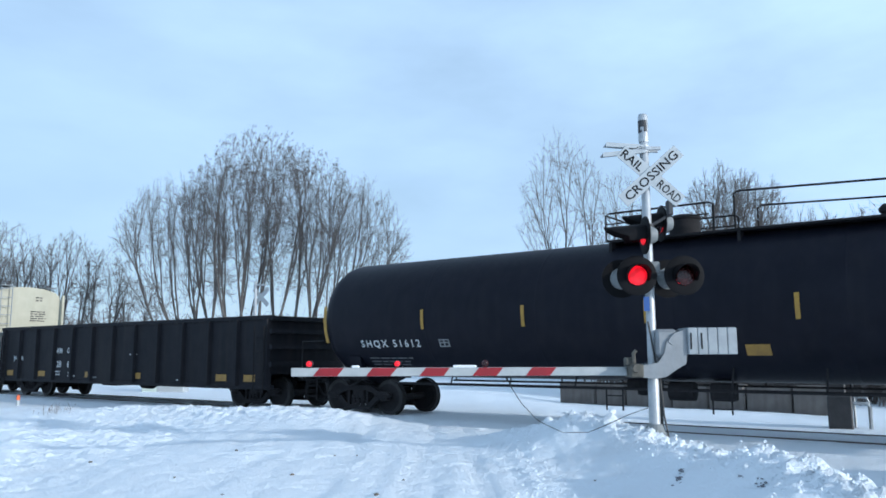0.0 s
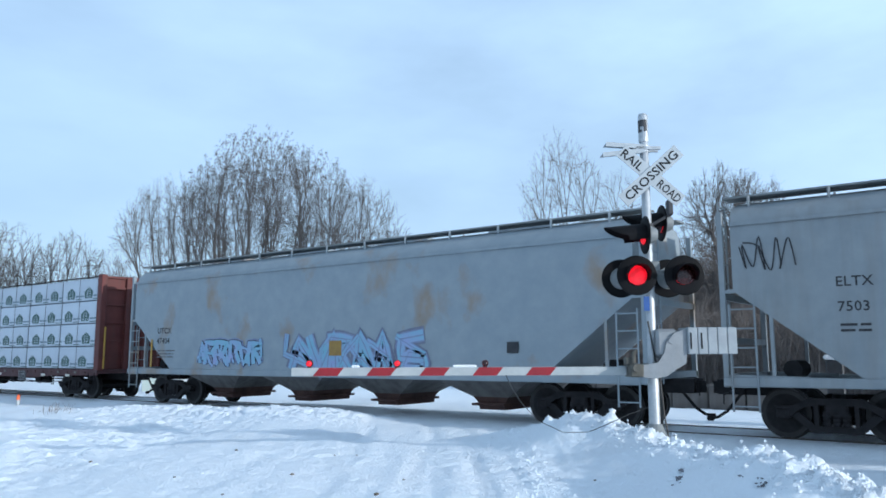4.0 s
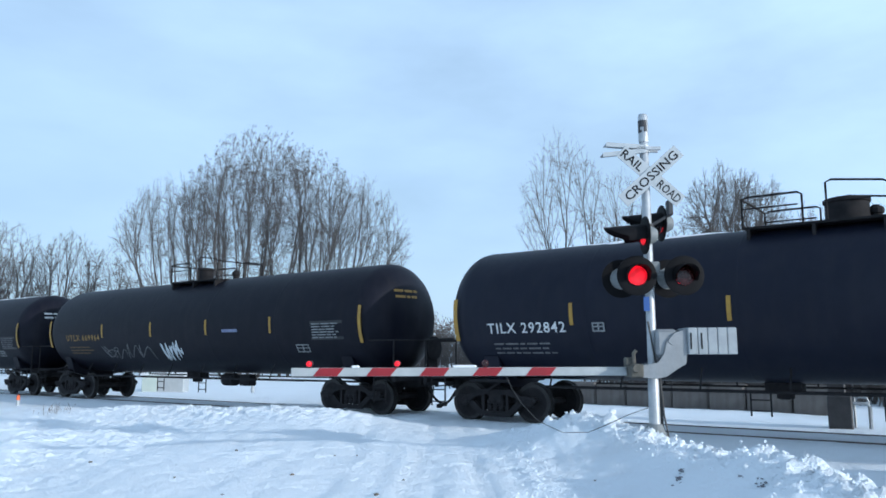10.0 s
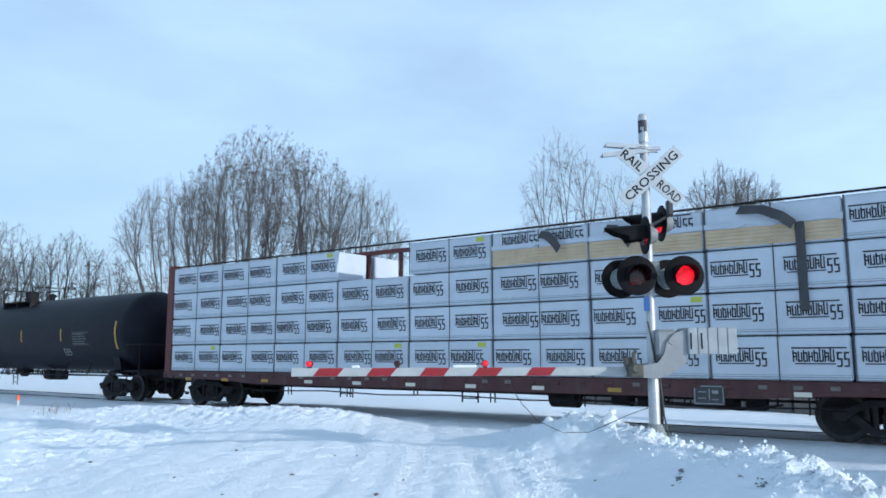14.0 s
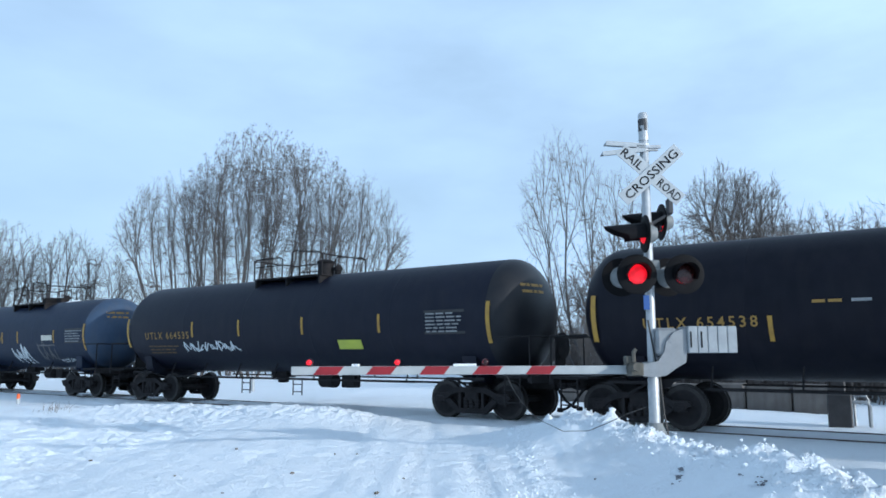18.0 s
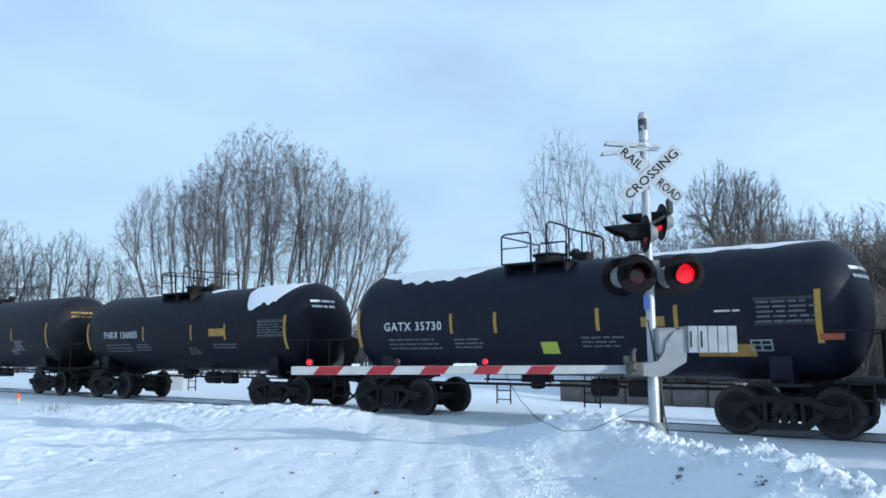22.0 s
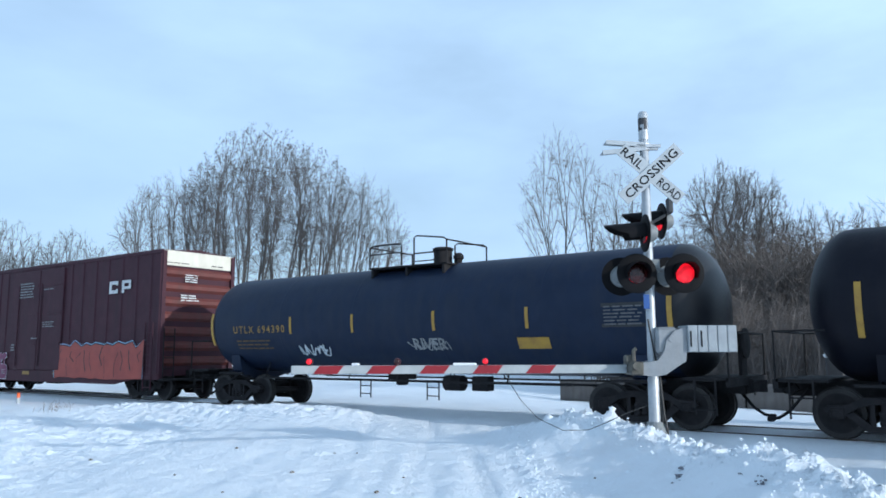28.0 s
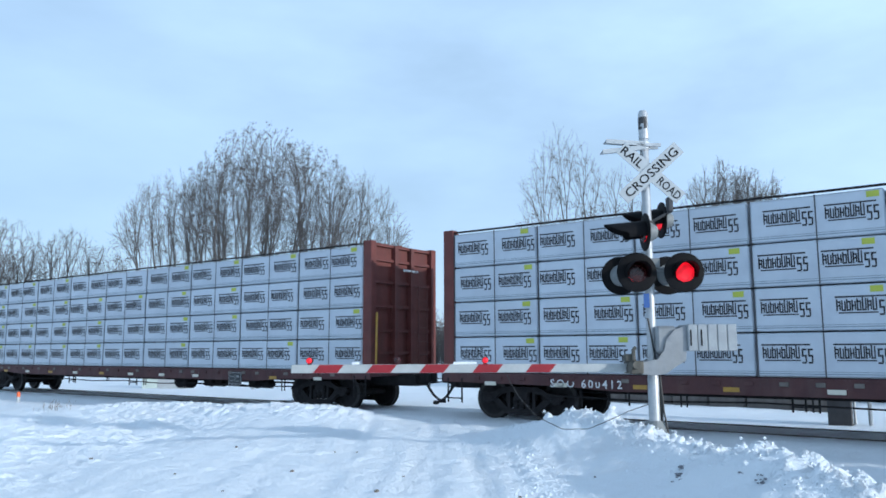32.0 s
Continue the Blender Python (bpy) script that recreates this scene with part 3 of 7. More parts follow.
def build_ground():
    xs, ys = spread(-2600, -22, 2.0, 2600, 0.05, 1.12), spread(-2600, 4.6, 15.0, 2600, 0.05, 1.12)
    X, Y = np.meshgrid(xs, ys, indexing="ij")
    Z = ground_height(X, Y)
    me = bpy.data.meshes.new("ground")
    nx, ny = X.shape
    co = np.stack([X, Y, Z], -1).reshape(-1, 3)
    i = np.arange(nx * ny).reshape(nx, ny)
    q = np.stack([i[:-1, :-1], i[1:, :-1], i[1:, 1:], i[:-1, 1:]], -1).reshape(-1, 4)
    me.vertices.add(len(co))
    me.vertices.foreach_set("co", co.ravel())
    me.loops.add(q.size)
    me.loops.foreach_set("vertex_index", q.ravel().astype(np.int32))
    me.polygons.add(len(q))
    me.polygons.foreach_set("loop_start", np.arange(0, q.size, 4, dtype=np.int32))
    me.polygons.foreach_set("use_smooth", np.ones(len(q), bool))
    me.materials.append(SNOW)
    me.update(calc_edges=True)
    tagged(new("ground", me), "snow-covered ground with packed road and ploughed banks", "ground", kind="structure")


def zg(x, y):
    return float(ground_height(np.array([float(x)]), np.array([float(y)]))[0])


build_ground()


def build_track():
    for k, y in enumerate((TRACK_Y - 0.755, TRACK_Y + 0.755)):
        g = Geo()
        out = [(-0.075, -0.185), (0.075, -0.185), (0.075, -0.165), (0.012, -0.14), (0.012, -0.05), (0.036, -0.035), (0.036, -0.004), (0.026, -0.0005), (-0.026, -0.0005), (-0.036, -0.004), (-0.036, -0.035), (-0.012, -0.05), (-0.012, -0.14), (-0.075, -0.165)]
        g.slab([(y + a, b) for a, b in out], "x", -520, 520)
        g.box(-520, 520, y - 0.024, y + 0.024, -0.0008, 0.0, 1)
        tagged(part("rail", g, [RAILSTEEL, RAILTOP], None), "steel rail with rusty web and polished head", "rail", "running rails", "structure")


build_track()


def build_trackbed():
    """Packed snow over the ballast between and beside the rails, greyed to suggest the train's shade."""
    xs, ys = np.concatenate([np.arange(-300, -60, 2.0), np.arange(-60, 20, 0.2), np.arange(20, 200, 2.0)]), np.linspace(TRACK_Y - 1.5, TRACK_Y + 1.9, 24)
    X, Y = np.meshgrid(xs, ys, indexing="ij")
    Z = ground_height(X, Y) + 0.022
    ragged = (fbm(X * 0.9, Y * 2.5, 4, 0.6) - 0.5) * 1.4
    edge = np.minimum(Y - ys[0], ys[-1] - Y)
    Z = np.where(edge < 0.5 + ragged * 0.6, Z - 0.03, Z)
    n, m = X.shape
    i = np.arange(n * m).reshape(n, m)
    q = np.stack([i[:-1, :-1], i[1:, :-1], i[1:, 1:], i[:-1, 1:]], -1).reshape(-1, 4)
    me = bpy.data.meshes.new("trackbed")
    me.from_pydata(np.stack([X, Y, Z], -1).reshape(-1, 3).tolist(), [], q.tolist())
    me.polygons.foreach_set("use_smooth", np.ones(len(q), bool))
    me.materials.append(SHADESNOW)
    tagged(new("trackbed", me), "packed snow over the ballast of the track, greyed for the train's shade", "trackbed", kind="structure")


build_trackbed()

# ---------- crossing signal with gate ----------
MAST = (-4.376, 11.415)
FACING = Matrix.Rotation(math.atan2(RIGHT.y, RIGHT.x), 4, "Z")     # local x to the right of the road user, -y towards him
LAMPS = []           # (lens, side of the alternation, rest pose)


def lens_mesh(r):
    """A lens that turns over: one face glows, the other is dark glass. Its axis is z."""
    g = Geo()
    n = 24
    for s, slot in ((-1, 0), (1, 1)):
        k = len(g.v)
        for i in range(5):
            a = math.pi / 2 * i / 4
            for j in range(n):
                t = 2 * math.pi * j / n
                g.v.append((r * math.cos(a) * math.cos(t), s * (0.004 + 0.03 * math.sin(a)), r * math.cos(a) * math.sin(t)))
        for i in range(4):
            for j in range(n):
                g.f.append((k + i * n + j, k + i * n + (j + 1) % n, k + (i + 1) * n + (j + 1) % n, k + (i + 1) * n + j))
                g.m.append(slot)
    return g.mesh("lens", [LENSLIT, LENSDARK], smooth=True)


def lamp_unit(parent, at, turn, phase, disc=0.305, lens=0.150, hood=0.30):
    """Round black background disc, hood and red lens, that looks along -y before it is turned."""
    m = Matrix.Translation(at) @ Matrix.Rotation(radians(turn), 4, "Z")
    g = Geo()
    g.lathe([(-0.005, lens + 0.015), (-0.012, disc - 0.02), (-0.004, disc), (0.010, disc), (0.014, 0.14), (0.10, 0.13), (0.17, 0.09), (0.19, 0.0)], "y", (0, 0, 0), 36)
    lamp = part("flasher", g, SIGNBLACK, parent, "round black flasher lamp", at=m, smooth=True)
    g = Geo()
    g.lathe([(0.0145, disc * 0.56), (0.018, 0.145), (0.105, 0.135), (0.175, 0.095), (0.196, 0.0)], "y", (0, 0, 0), 28)
    part("housing", g, CASEGREY, lamp, "weathered grey lamp housing", smooth=True)
    g = Geo()
    n = 18
    for k, rr in ((0, lens + 0.02), (1, lens + 0.028)):
        for i in range(n + 1):
            a = radians(-25 + 230 * i / n)
            ln = hood * (0.45 + 0.55 * max(0.0, math.sin(a)) ** 0.6)
            g.v += [(rr * math.cos(a), -0.004, rr * math.sin(a)), (rr * math.cos(a), -ln, rr * math.sin(a) - 0.10 * ln)]
    for k in (0, 1):
        o = k * 2 * (n + 1)
        g.f += [(o + 2 * i, o + 2 * i + 1, o + 2 * i + 3, o + 2 * i + 2) for i in range(n)]
    g.m = [0] * len(g.f)
    part("hood", g, SIGNBLACK, lamp, smooth=True)
    if phase is not None:
        le = part("lens", LENSMESH if lens > 0.1 else SMALLLENS, None, lamp, "red signal lens", at=(0, -0.02, 0))
        LAMPS.append((le, phase, (0, -0.02, 0)))
    return lamp


LENSMESH, SMALLLENS = lens_mesh(0.150), lens_mesh(0.042)


def blade(sig, words, angle, y):
    g = Geo()
    L, W = 1.22, 0.228
    g.cbox(-L / 2, L / 2, -0.006, 0.006, -W / 2, W / 2, 0.003)
    m = Matrix.Translation((0.06, y, 4.37)) @ Matrix.Rotation(radians(-angle), 4, "Y")
    b = part("crossbuck_blade", g, SIGNWHITE, sig, "white sign blade with black lettering", at=m)
    for body, x0, x1 in words:
        me = text_mesh(body, 0.195, SIGNBLACK, 1.0)
        xs = [v.co.x for v in me.vertices]
        k = (x1 - x0) / (max(xs) - min(xs))
        me.transform(Matrix.Translation((x0 - min(xs) * k, 0, 0)) @ Matrix.Diagonal((k, 1, 1, 1)))
        part("lettering", me, None, b, at=(0, -0.009, -0.068))


def build_signal():
    sig = thing("crossing_signal", "silver railroad crossing signal with crossbuck, red flashers and lowered gate", "crossing signal", at=Matrix.Translation((*MAST, -0.03)) @ FACING)
    g = Geo()
    g.lathe([(-0.3, 0.085), (1.2, 0.085), (1.25, 0.072), (4.95, 0.068), (4.96, 0.062)], "z", (0, 0, 0), 20)
    part("mast", g, GALV, sig, "silver aluminium mast", smooth=True)
    g = Geo()
    g.lathe([(4.94, 0.078), (5.36, 0.078), (5.40, 0.06), (5.41, 0.0)], "z", (0, 0, 0), 20)
    bell = part("bell_housing", g, GALV, sig, smooth=True)
    g = Geo()
    for a0, a1, z0, z1 in ((150, 215, 5.09, 5.29), (215, 262, 5.18, 5.29), (215, 240, 5.09, 5.13), (262, 300, 5.10, 5.29)):
        arc = [(0.081 * math.cos(radians(a0 + (a1 - a0) * k / 6)), 0.081 * math.sin(radians(a0 + (a1 - a0) * k / 6))) for k in range(7)]
        g.add([(x, y, z) for x, y in arc for z in (z0, z1)], [(2 * k, 2 * k + 2, 2 * k + 3, 2 * k + 1) for k in range(6)])
    part("dark_label", g, CASEDARK, bell, "dark worn label with a pale patch")
    g = Geo()
    g.lathe([(-0.32, 0.20), (0.38, 0.20), (0.42, 0.17), (0.56, 0.11)], "z", (0, 0, 0), 16)
    part("base", g, CASEGREY, sig, "grey mast base in the snow")
    # cross arms below the bell, and the edge of a second crossbuck turned away
    g = Geo()
    g.box(-0.14, 0.24, -0.10, -0.06, 4.80, 4.85)
    g.box(-0.14, 0.24, 0.06, 0.10, 4.80, 4.85)
    g.lathe([(4.77, 0.09), (4.88, 0.09)], "z", (0, 0, 0), 16)
    part("clamp", g, GALV, sig)
    for a, z, ln in ((4, 4.86, 0.60), (-6, 4.80, 0.66)):
        g = Geo()
        g.box(-ln, 0.02, -0.10, -0.085, -0.05, 0.02)
        g.box(-ln, 0.02, -0.085, 0.14, -0.006, 0.006)
        part("side_blade", g, SIGNWHITE, sig, "white blade seen along its edge", at=Matrix.Translation((-0.02, 0, z)) @ Matrix.Rotation(radians(a), 4, "Y"))
    blade(sig, [("RAIL", -0.575, -0.175), ("ROAD", 0.165, 0.585)], -42, -0.105)
    blade(sig, [("CROSSING", -0.535, 0.54)], 42, -0.125)
    # flashers: front pair, rear pair, and a pair turned to a side road
    g = Geo()
    g.tube([(-0.42, 0, 2.86), (0.42, 0, 2.86)], 0.032, 8)
    g.lathe([(2.76, 0.10), (2.96, 0.10)], "z", (0, 0, 0), 16)
    g.cbox(-0.02, 0.14, -0.14, 0.0, 2.86, 3.02, 0.02)
    part("flasher_arm", g, CASEGREY, sig)
    lamp_unit(sig, (-0.25, -0.24, 2.79), 0, 0)
    lamp_unit(sig, (0.47, -0.24, 2.79), 0, 1)
    lamp_unit(sig, (-0.38, 0.26, 2.79), 180, None)
    lamp_unit(sig, (0.36, 0.26, 2.79), 180, None)
    g = Geo()
    g.tube([(0.02, -0.30, 3.44), (0, 0, 3.56), (0.40, 0.24, 3.67)], 0.03, 8)
    g.cbox(0.30, 0.40, -0.10, 0.02, 3.74, 4.00, 0.03)
    g.tube([(0.06, -0.02, 3.60), (0.35, -0.04, 3.76)], 0.025, 6)
    g.lathe([(3.48, 0.095), (3.62, 0.095)], "z", (0, 0, 0), 14)
    part("side_flasher_arm", g, CASEDARK, sig)
    lamp_unit(sig, (-0.12, -0.30, 3.40), -89, 0, disc=0.29, hood=0.62)
    lamp_unit(sig, (0.285, 0.22, 3.67), -89, 1, disc=0.29, hood=0.62)
    g = Geo()
    g.box(-0.125, -0.035, -0.10, -0.094, 2.26, 2.48)
    part("blue_plate", g, BLUESIGN, sig, "small blue notice plate")
    # gate mechanism: curved counterweight arms, weights, hub
    g = Geo()
    curve = [(-0.22, 1.26), (-0.22, 1.44), (0.02, 1.48), (0.12, 1.62), (0.16, 1.78), (0.28, 1.92), (0.46, 1.98), (0.56, 1.95), (0.56, 1.66), (0.46, 1.62), (0.44, 1.46), (0.30, 1.38), (0.14, 1.27), (-0.02, 1.24)]
    g.slab(curve, "y", -0.24, -0.20)
    part("counterweight_arm", g, SILVER, sig, "curved silver casting")
    g = Geo()
    g.slab(curve, "y", 0.14, 0.18)
    part("counterweight_arm", g, SILVER, sig, "curved silver casting")
    for i in range(5):
        g = Geo()
        x = 0.47 + i * 0.148
        g.cbox(x, x + 0.142, -0.29, 0.22, 1.60, 2.00, 0.012)
        part("counterweight", g, PLATEGREY, sig, "ribbed silver counterweight plate")
    for x in (0.50, 0.66):
        g = Geo()
        g.box(x, x + 0.022, -0.297, -0.285, 1.68, 1.92)
        part("slot", g, SIGNBLACK, sig)
    g = Geo()
    g.cbox(0.02, 0.34, -0.20, 0.14, 1.56, 1.98, 0.04)
    g.lathe([(-0.25, 0.0), (-0.25, 0.05), (-0.20, 0.06)], "y", (0.24, 0, 1.80), 12)
    part("gate_motor_case", g, SILVER, sig)
    g = Geo()
    g.cbox(-0.40, -0.20, -0.26, 0.20, 1.26, 1.46, 0.02)
    g.lathe([(-0.32, 0.06), (-0.26, 0.07), (0.2, 0.07)], "y", (-0.32, 0, 1.40), 12)
    g.cbox(-0.46, -0.30, -0.2, -0.05, 1.44, 1.56, 0.02)
    g.tube([(-0.34, -0.22, 1.46), (-0.34, -0.22, 1.62), (-0.30, -0.22, 1.66)], 0.03, 6)
    part("arm_bracket", g, BRACKET, sig, "worn grey gate arm bracket")
    g = Geo()
    g.tube([(0.10, 0, 0.35), (0.11, -0.02, 0.9), (0.09, -0.02, 1.22)], 0.026, 6)
    g.tube([(0.20, -0.1, 0.2), (0.13, -0.05, 0.7), (0.10, -0.03, 1.2), (0.02, -0.10, 1.5), (-0.08, -0.12, 2.1)], 0.014, 5)
    part("conduit", g, CABLE, sig)
    # the lowered arm with slanted stripes and three small lamps
    L0, L1 = -0.40, -5.52
    g = Geo()
    g.cbox(L1, L0, -0.025, 0.025, 1.285, 1.415, 0.008)
    arm = part("gate_arm", g, ARMWHITE, sig, "white gate arm with red stripes")
    for c in (-4.95, -4.14, -3.33, -2.52, -1.71):
        g = Geo()
        g.slab([(c - 0.235, 1.288), (c + 0.135, 1.288), (c + 0.235, 1.412), (c - 0.135, 1.412)], "y", -0.029, -0.026)
        part("red_stripe", g, ARMRED, arm)
    for x, ph in ((-5.24, 2), (-3.90, 0), (-2.56, 1)):
        g = Geo()
        g.lathe([(-0.06, 0.050), (-0.02, 0.052), (0.05, 0.050), (0.06, 0.035)], "y", (x, 0, 1.475), 16)
        g.box(x - 0.03, x + 0.03, -0.02, 0.02, 1.40, 1.44)
        la = part("arm_lamp", g, LAMPRED, arm, "small red gate lamp")
        le = part("lens", SMALLLENS, None, la, at=(x, -0.065, 1.475))
        LAMPS.append((le, ph, (x, -0.065, 1.475)))
    for x, w in ((-3.05, 0.36), (-4.60, 0.12)):
        g = Geo()
        g.cbox(x, x + w, -0.03, 0.03, 1.41, 1.45, 0.012)
        part("snow_clump", g, CAP_SNOW, arm, "clump of snow on the arm")
    g = Geo()
    g.tube([(-2.25, -0.02, 1.30), (-2.16, -0.02, 1.10), (-2.02, -0.03, 0.88), (-1.78, -0.04, 0.62), (-1.40, -0.05, 0.44), (-1.02, -0.05, 0.445), (-0.72, -0.04, 0.56), (-0.40, -0.02, 0.70), (-0.09, 0.0, 0.80)], 0.006, 5)
    part("slack_wire", g, CABLE, sig, "thin black wire hanging in a loop")
    return sig


build_signal()


def build_far_signal():
    """The same kind of signal beyond the track, seen small."""
    sig = thing("crossing_signal", "distant silver crossing signal beyond the track, seen from behind", "crossing signal", at=Matrix.Translation((-29.1, 24.45, -0.1)) @ FACING @ Matrix.Rotation(math.pi - 0.5, 4, "Z"))
    g = Geo()
    g.lathe([(-0.4, 0.085), (5.2, 0.07), (5.22, 0.0)], "z", (0, 0, 0), 12)
    part("mast", g, GALV, sig)
    for a in (-42, 42):
        g = Geo()
        g.box(-0.61, 0.61, -0.01, 0.01, -0.114, 0.114)
        part("crossbuck_blade", g, SIGNWHITE, sig, at=Matrix.Translation((-0.25, -0.1 - 0.015 * (a > 0), 4.45)) @ Matrix.Rotation(radians(a), 4, "Y"))
    g = Geo()
    g.box(-0.65, 0.1, -0.05, 0.05, 4.98, 5.06)
    part("cross_arm", g, GALV, sig)
    for x in (-0.4, 0.4):
        g = Geo()
        g.lathe([(-0.03, 0.30), (0.0, 0.30), (0.1, 0.14), (0.2, 0.06)], "y", (x, -0.2, 2.8), 20)
        part("flasher", g, SIGNBLACK, sig)


build_far_signal()


# ---------- small lineside things ----------


def lineside():
    # low utility cabinets beyond the crossing
    z = zg(-33.1, 22.4) - 0.2
    c = thing("utility_cabinet", "pale green and white steel cabinet in the snow", "cabinet", at=Matrix.Translation((-33.1, 22.4, z)) @ FACING)
    g = Geo()
    g.cbox(-0.98, -0.22, -0.4, 0.4, 0, 1.05, 0.03)
    part("cabinet_body", g, CASEGREEN, c, "pale green half")
    g = Geo()
    g.cbox(-0.22, 1.05, -0.42, 0.4, 0, 1.0, 0.03)
    part("cabinet_body", g, SIGNWHITE, c, "white half")
    g = Geo()
    g.box(-1.0, 1.08, -0.46, 0.44, 1.0, 1.09)
    part("cabinet_lid", g, CAP_SNOW, c, "snow on the lid")
    # track-side instrument case
    z = zg(-3.1, 20.3) - 0.05
    c = thing("signal_case", "grey trackside instrument case with snow-capped top", "signal case", at=pose(-3.1, 20.3, z, 0, 0, 8))
    g = Geo()
    g.cbox(-0.42, 0.10, -0.30, 0.30, 0.0, 0.80, 0.03)
    part("case_body", g, CASEDARK, c)
    g = Geo()
    g.cbox(-0.40, -0.02, -0.2, 0.2, 0.80, 1.62, 0.03)
    part("upper_box", g, CASEDARK, c)
    g = Geo()
    g.cbox(-0.44, 0.02, -0.24, 0.24, 1.62, 1.74, 0.04)
    part("snow_cap", g, CAP_SNOW, c, "cap of snow")
    g = Geo()
    g.tube([(0.10, -0.1, 0.62), (0.40, -0.1, 0.62), (0.46, -0.1, 0.54), (0.46, -0.1, 0.0)], 0.04, 6)
    g.tube([(0.14, 0.2, 0.0), (0.14, 0.2, 0.74), (0.40, 0.2, 0.74), (0.44, 0.2, 0.66), (0.44, 0.2, 0.0)], 0.03, 6)
    part("pipe_loop", g, GALV, c)
    # row of weathered concrete blocks along the far side
    rnd = random.Random(12)
    x = -13.2
    while x < -4.6:
        w = rnd.uniform(1.1, 1.9)
        g = Geo()
        g.cbox(0, w - 0.06, -0.3, 0.3, -0.3, 0.55 + rnd.uniform(-0.05, 0.08), 0.05)
        ob = part("concrete_block", g, CONCRETE, None, at=pose(x, 25.3 + rnd.uniform(-0.08, 0.08) + (-9 - x) * 0.05, 0, 0, 0, rnd.uniform(-3, 3)))
        tagged(ob, "weathered brown-grey concrete block in a row", "concrete block", "blocks beyond the track")
        x += w
    # orange-topped marker in the snow
    z = zg(-28.96, 13.6)
    c = thing("marker_post", "short white marker post with orange top", "marker", at=pose(-28.96, 13.6, z - 0.1))
    g = Geo()
    g.lathe([(0, 0.06), (0.30, 0.06)], "z", (0, 0, 0), 10)
    part("post", g, SIGNWHITE, c)
    g = Geo()
    g.lathe([(0.30, 0.062), (0.44, 0.058), (0.48, 0.03), (0.49, 0)], "z", (0, 0, 0), 10)
    part("cap", g, ORANGE, c, "orange cap")
    # dry weeds
    g = Geo()
    for i in range(46):
        x, y = -22.9 + rnd.gauss(0, 0.32), 11.9 + rnd.gauss(0, 0.25)
        z, h = zg(x, y), rnd.choice((0.06, 0.1, 0.14, 0.22, 0.3)) * rnd.uniform(0.7, 1.2)
        a, b = rnd.gauss(0, 0.45) * h, rnd.gauss(0, 0.45) * h
        g.tube([(x, y, z), (x + a * 0.4, y + b * 0.4, z + h * 0.6), (x + a, y + b, z + h)], [0.005, 0.004, 0.002], 3, caps=False)
    tagged(part("dry_grass", g, BRUSHWOOD, None), "dry brown weeds poking through snow", "grass", kind="stuff")
    # grit and lumps on the road
    for i, (px, py) in enumerate(((-7.5, 5.9), (-9.0, 6.3), (-6.45, 7.95), (-7.95, 7.4), (-4.2, 8.9), (-8.9, 9.2), (-8.6, 9.4), (-6.0, 6.9), (-5.2, 6.4), (-10.6, 8.6), (-12.3, 7.0), (-4.5, 7.6))):
        r = rnd.uniform(0.012, 0.028)
        g = Geo()
        g.lathe([(-r * 0.4, 0.0), (-r * 0.3, r * 0.9), (r * 0.2, r), (r * 0.6, r * 0.5), (r * 0.7, 0)], "z", (0, 0, 0), 7)
        for k, v in enumerate(g.v):
            g.v[k] = (v[0] * 1.5, v[1] * rnd.uniform(0.8, 1.2), v[2])
        ob = part("stone", g, STONE, None, at=pose(px, py, zg(px, py) + r * 0.2, 0, 0, rnd.uniform(0, 180)))
        tagged(ob, "small brown stone on packed snow", "stone", "grit on the road")
    # loose clods of snow on the bank
    for i in range(220):
        k = rnd.random() * (len(BANK_RIGHT) - 3)
        a, b = BANK_RIGHT[int(k)], BANK_RIGHT[int(k) + 1]
        t = k - int(k)
        x, y = a[0] + (b[0] - a[0]) * t + rnd.gauss(0, 0.35), a[1] + (b[1] - a[1]) * t + rnd.gauss(0, 0.35)
        r = rnd.choice((0.02, 0.025, 0.03, 0.035, 0.05)) * rnd.uniform(0.8, 1.25)
        g = Geo()
        g.lathe([(-r, 0.0), (-r * 0.7, r * 0.75), (0, r), (r * 0.6, r * 0.8), (r * 0.9, 0)], "z", (0, 0, 0), 8)
        g.v = [tuple(Vector(v) * (1 + 0.75 * noise.noise(Vector(v) * 24 + Vector((i * 2.3, 0, 0))))) for v in g.v]
        me = g.mesh("snow_clod", SNOW)
        me.polygons.foreach_set("use_smooth", [True] * len(me.polygons))
        ob = part("snow_clod", me, None, None, at=pose(x, y, zg(x, y) - r * 0.25, rnd.uniform(0, 90), rnd.uniform(0, 90), 0))
        tagged(ob, "loose clod of ploughed snow on the bank", "snow clod", "clods of ploughed snow")


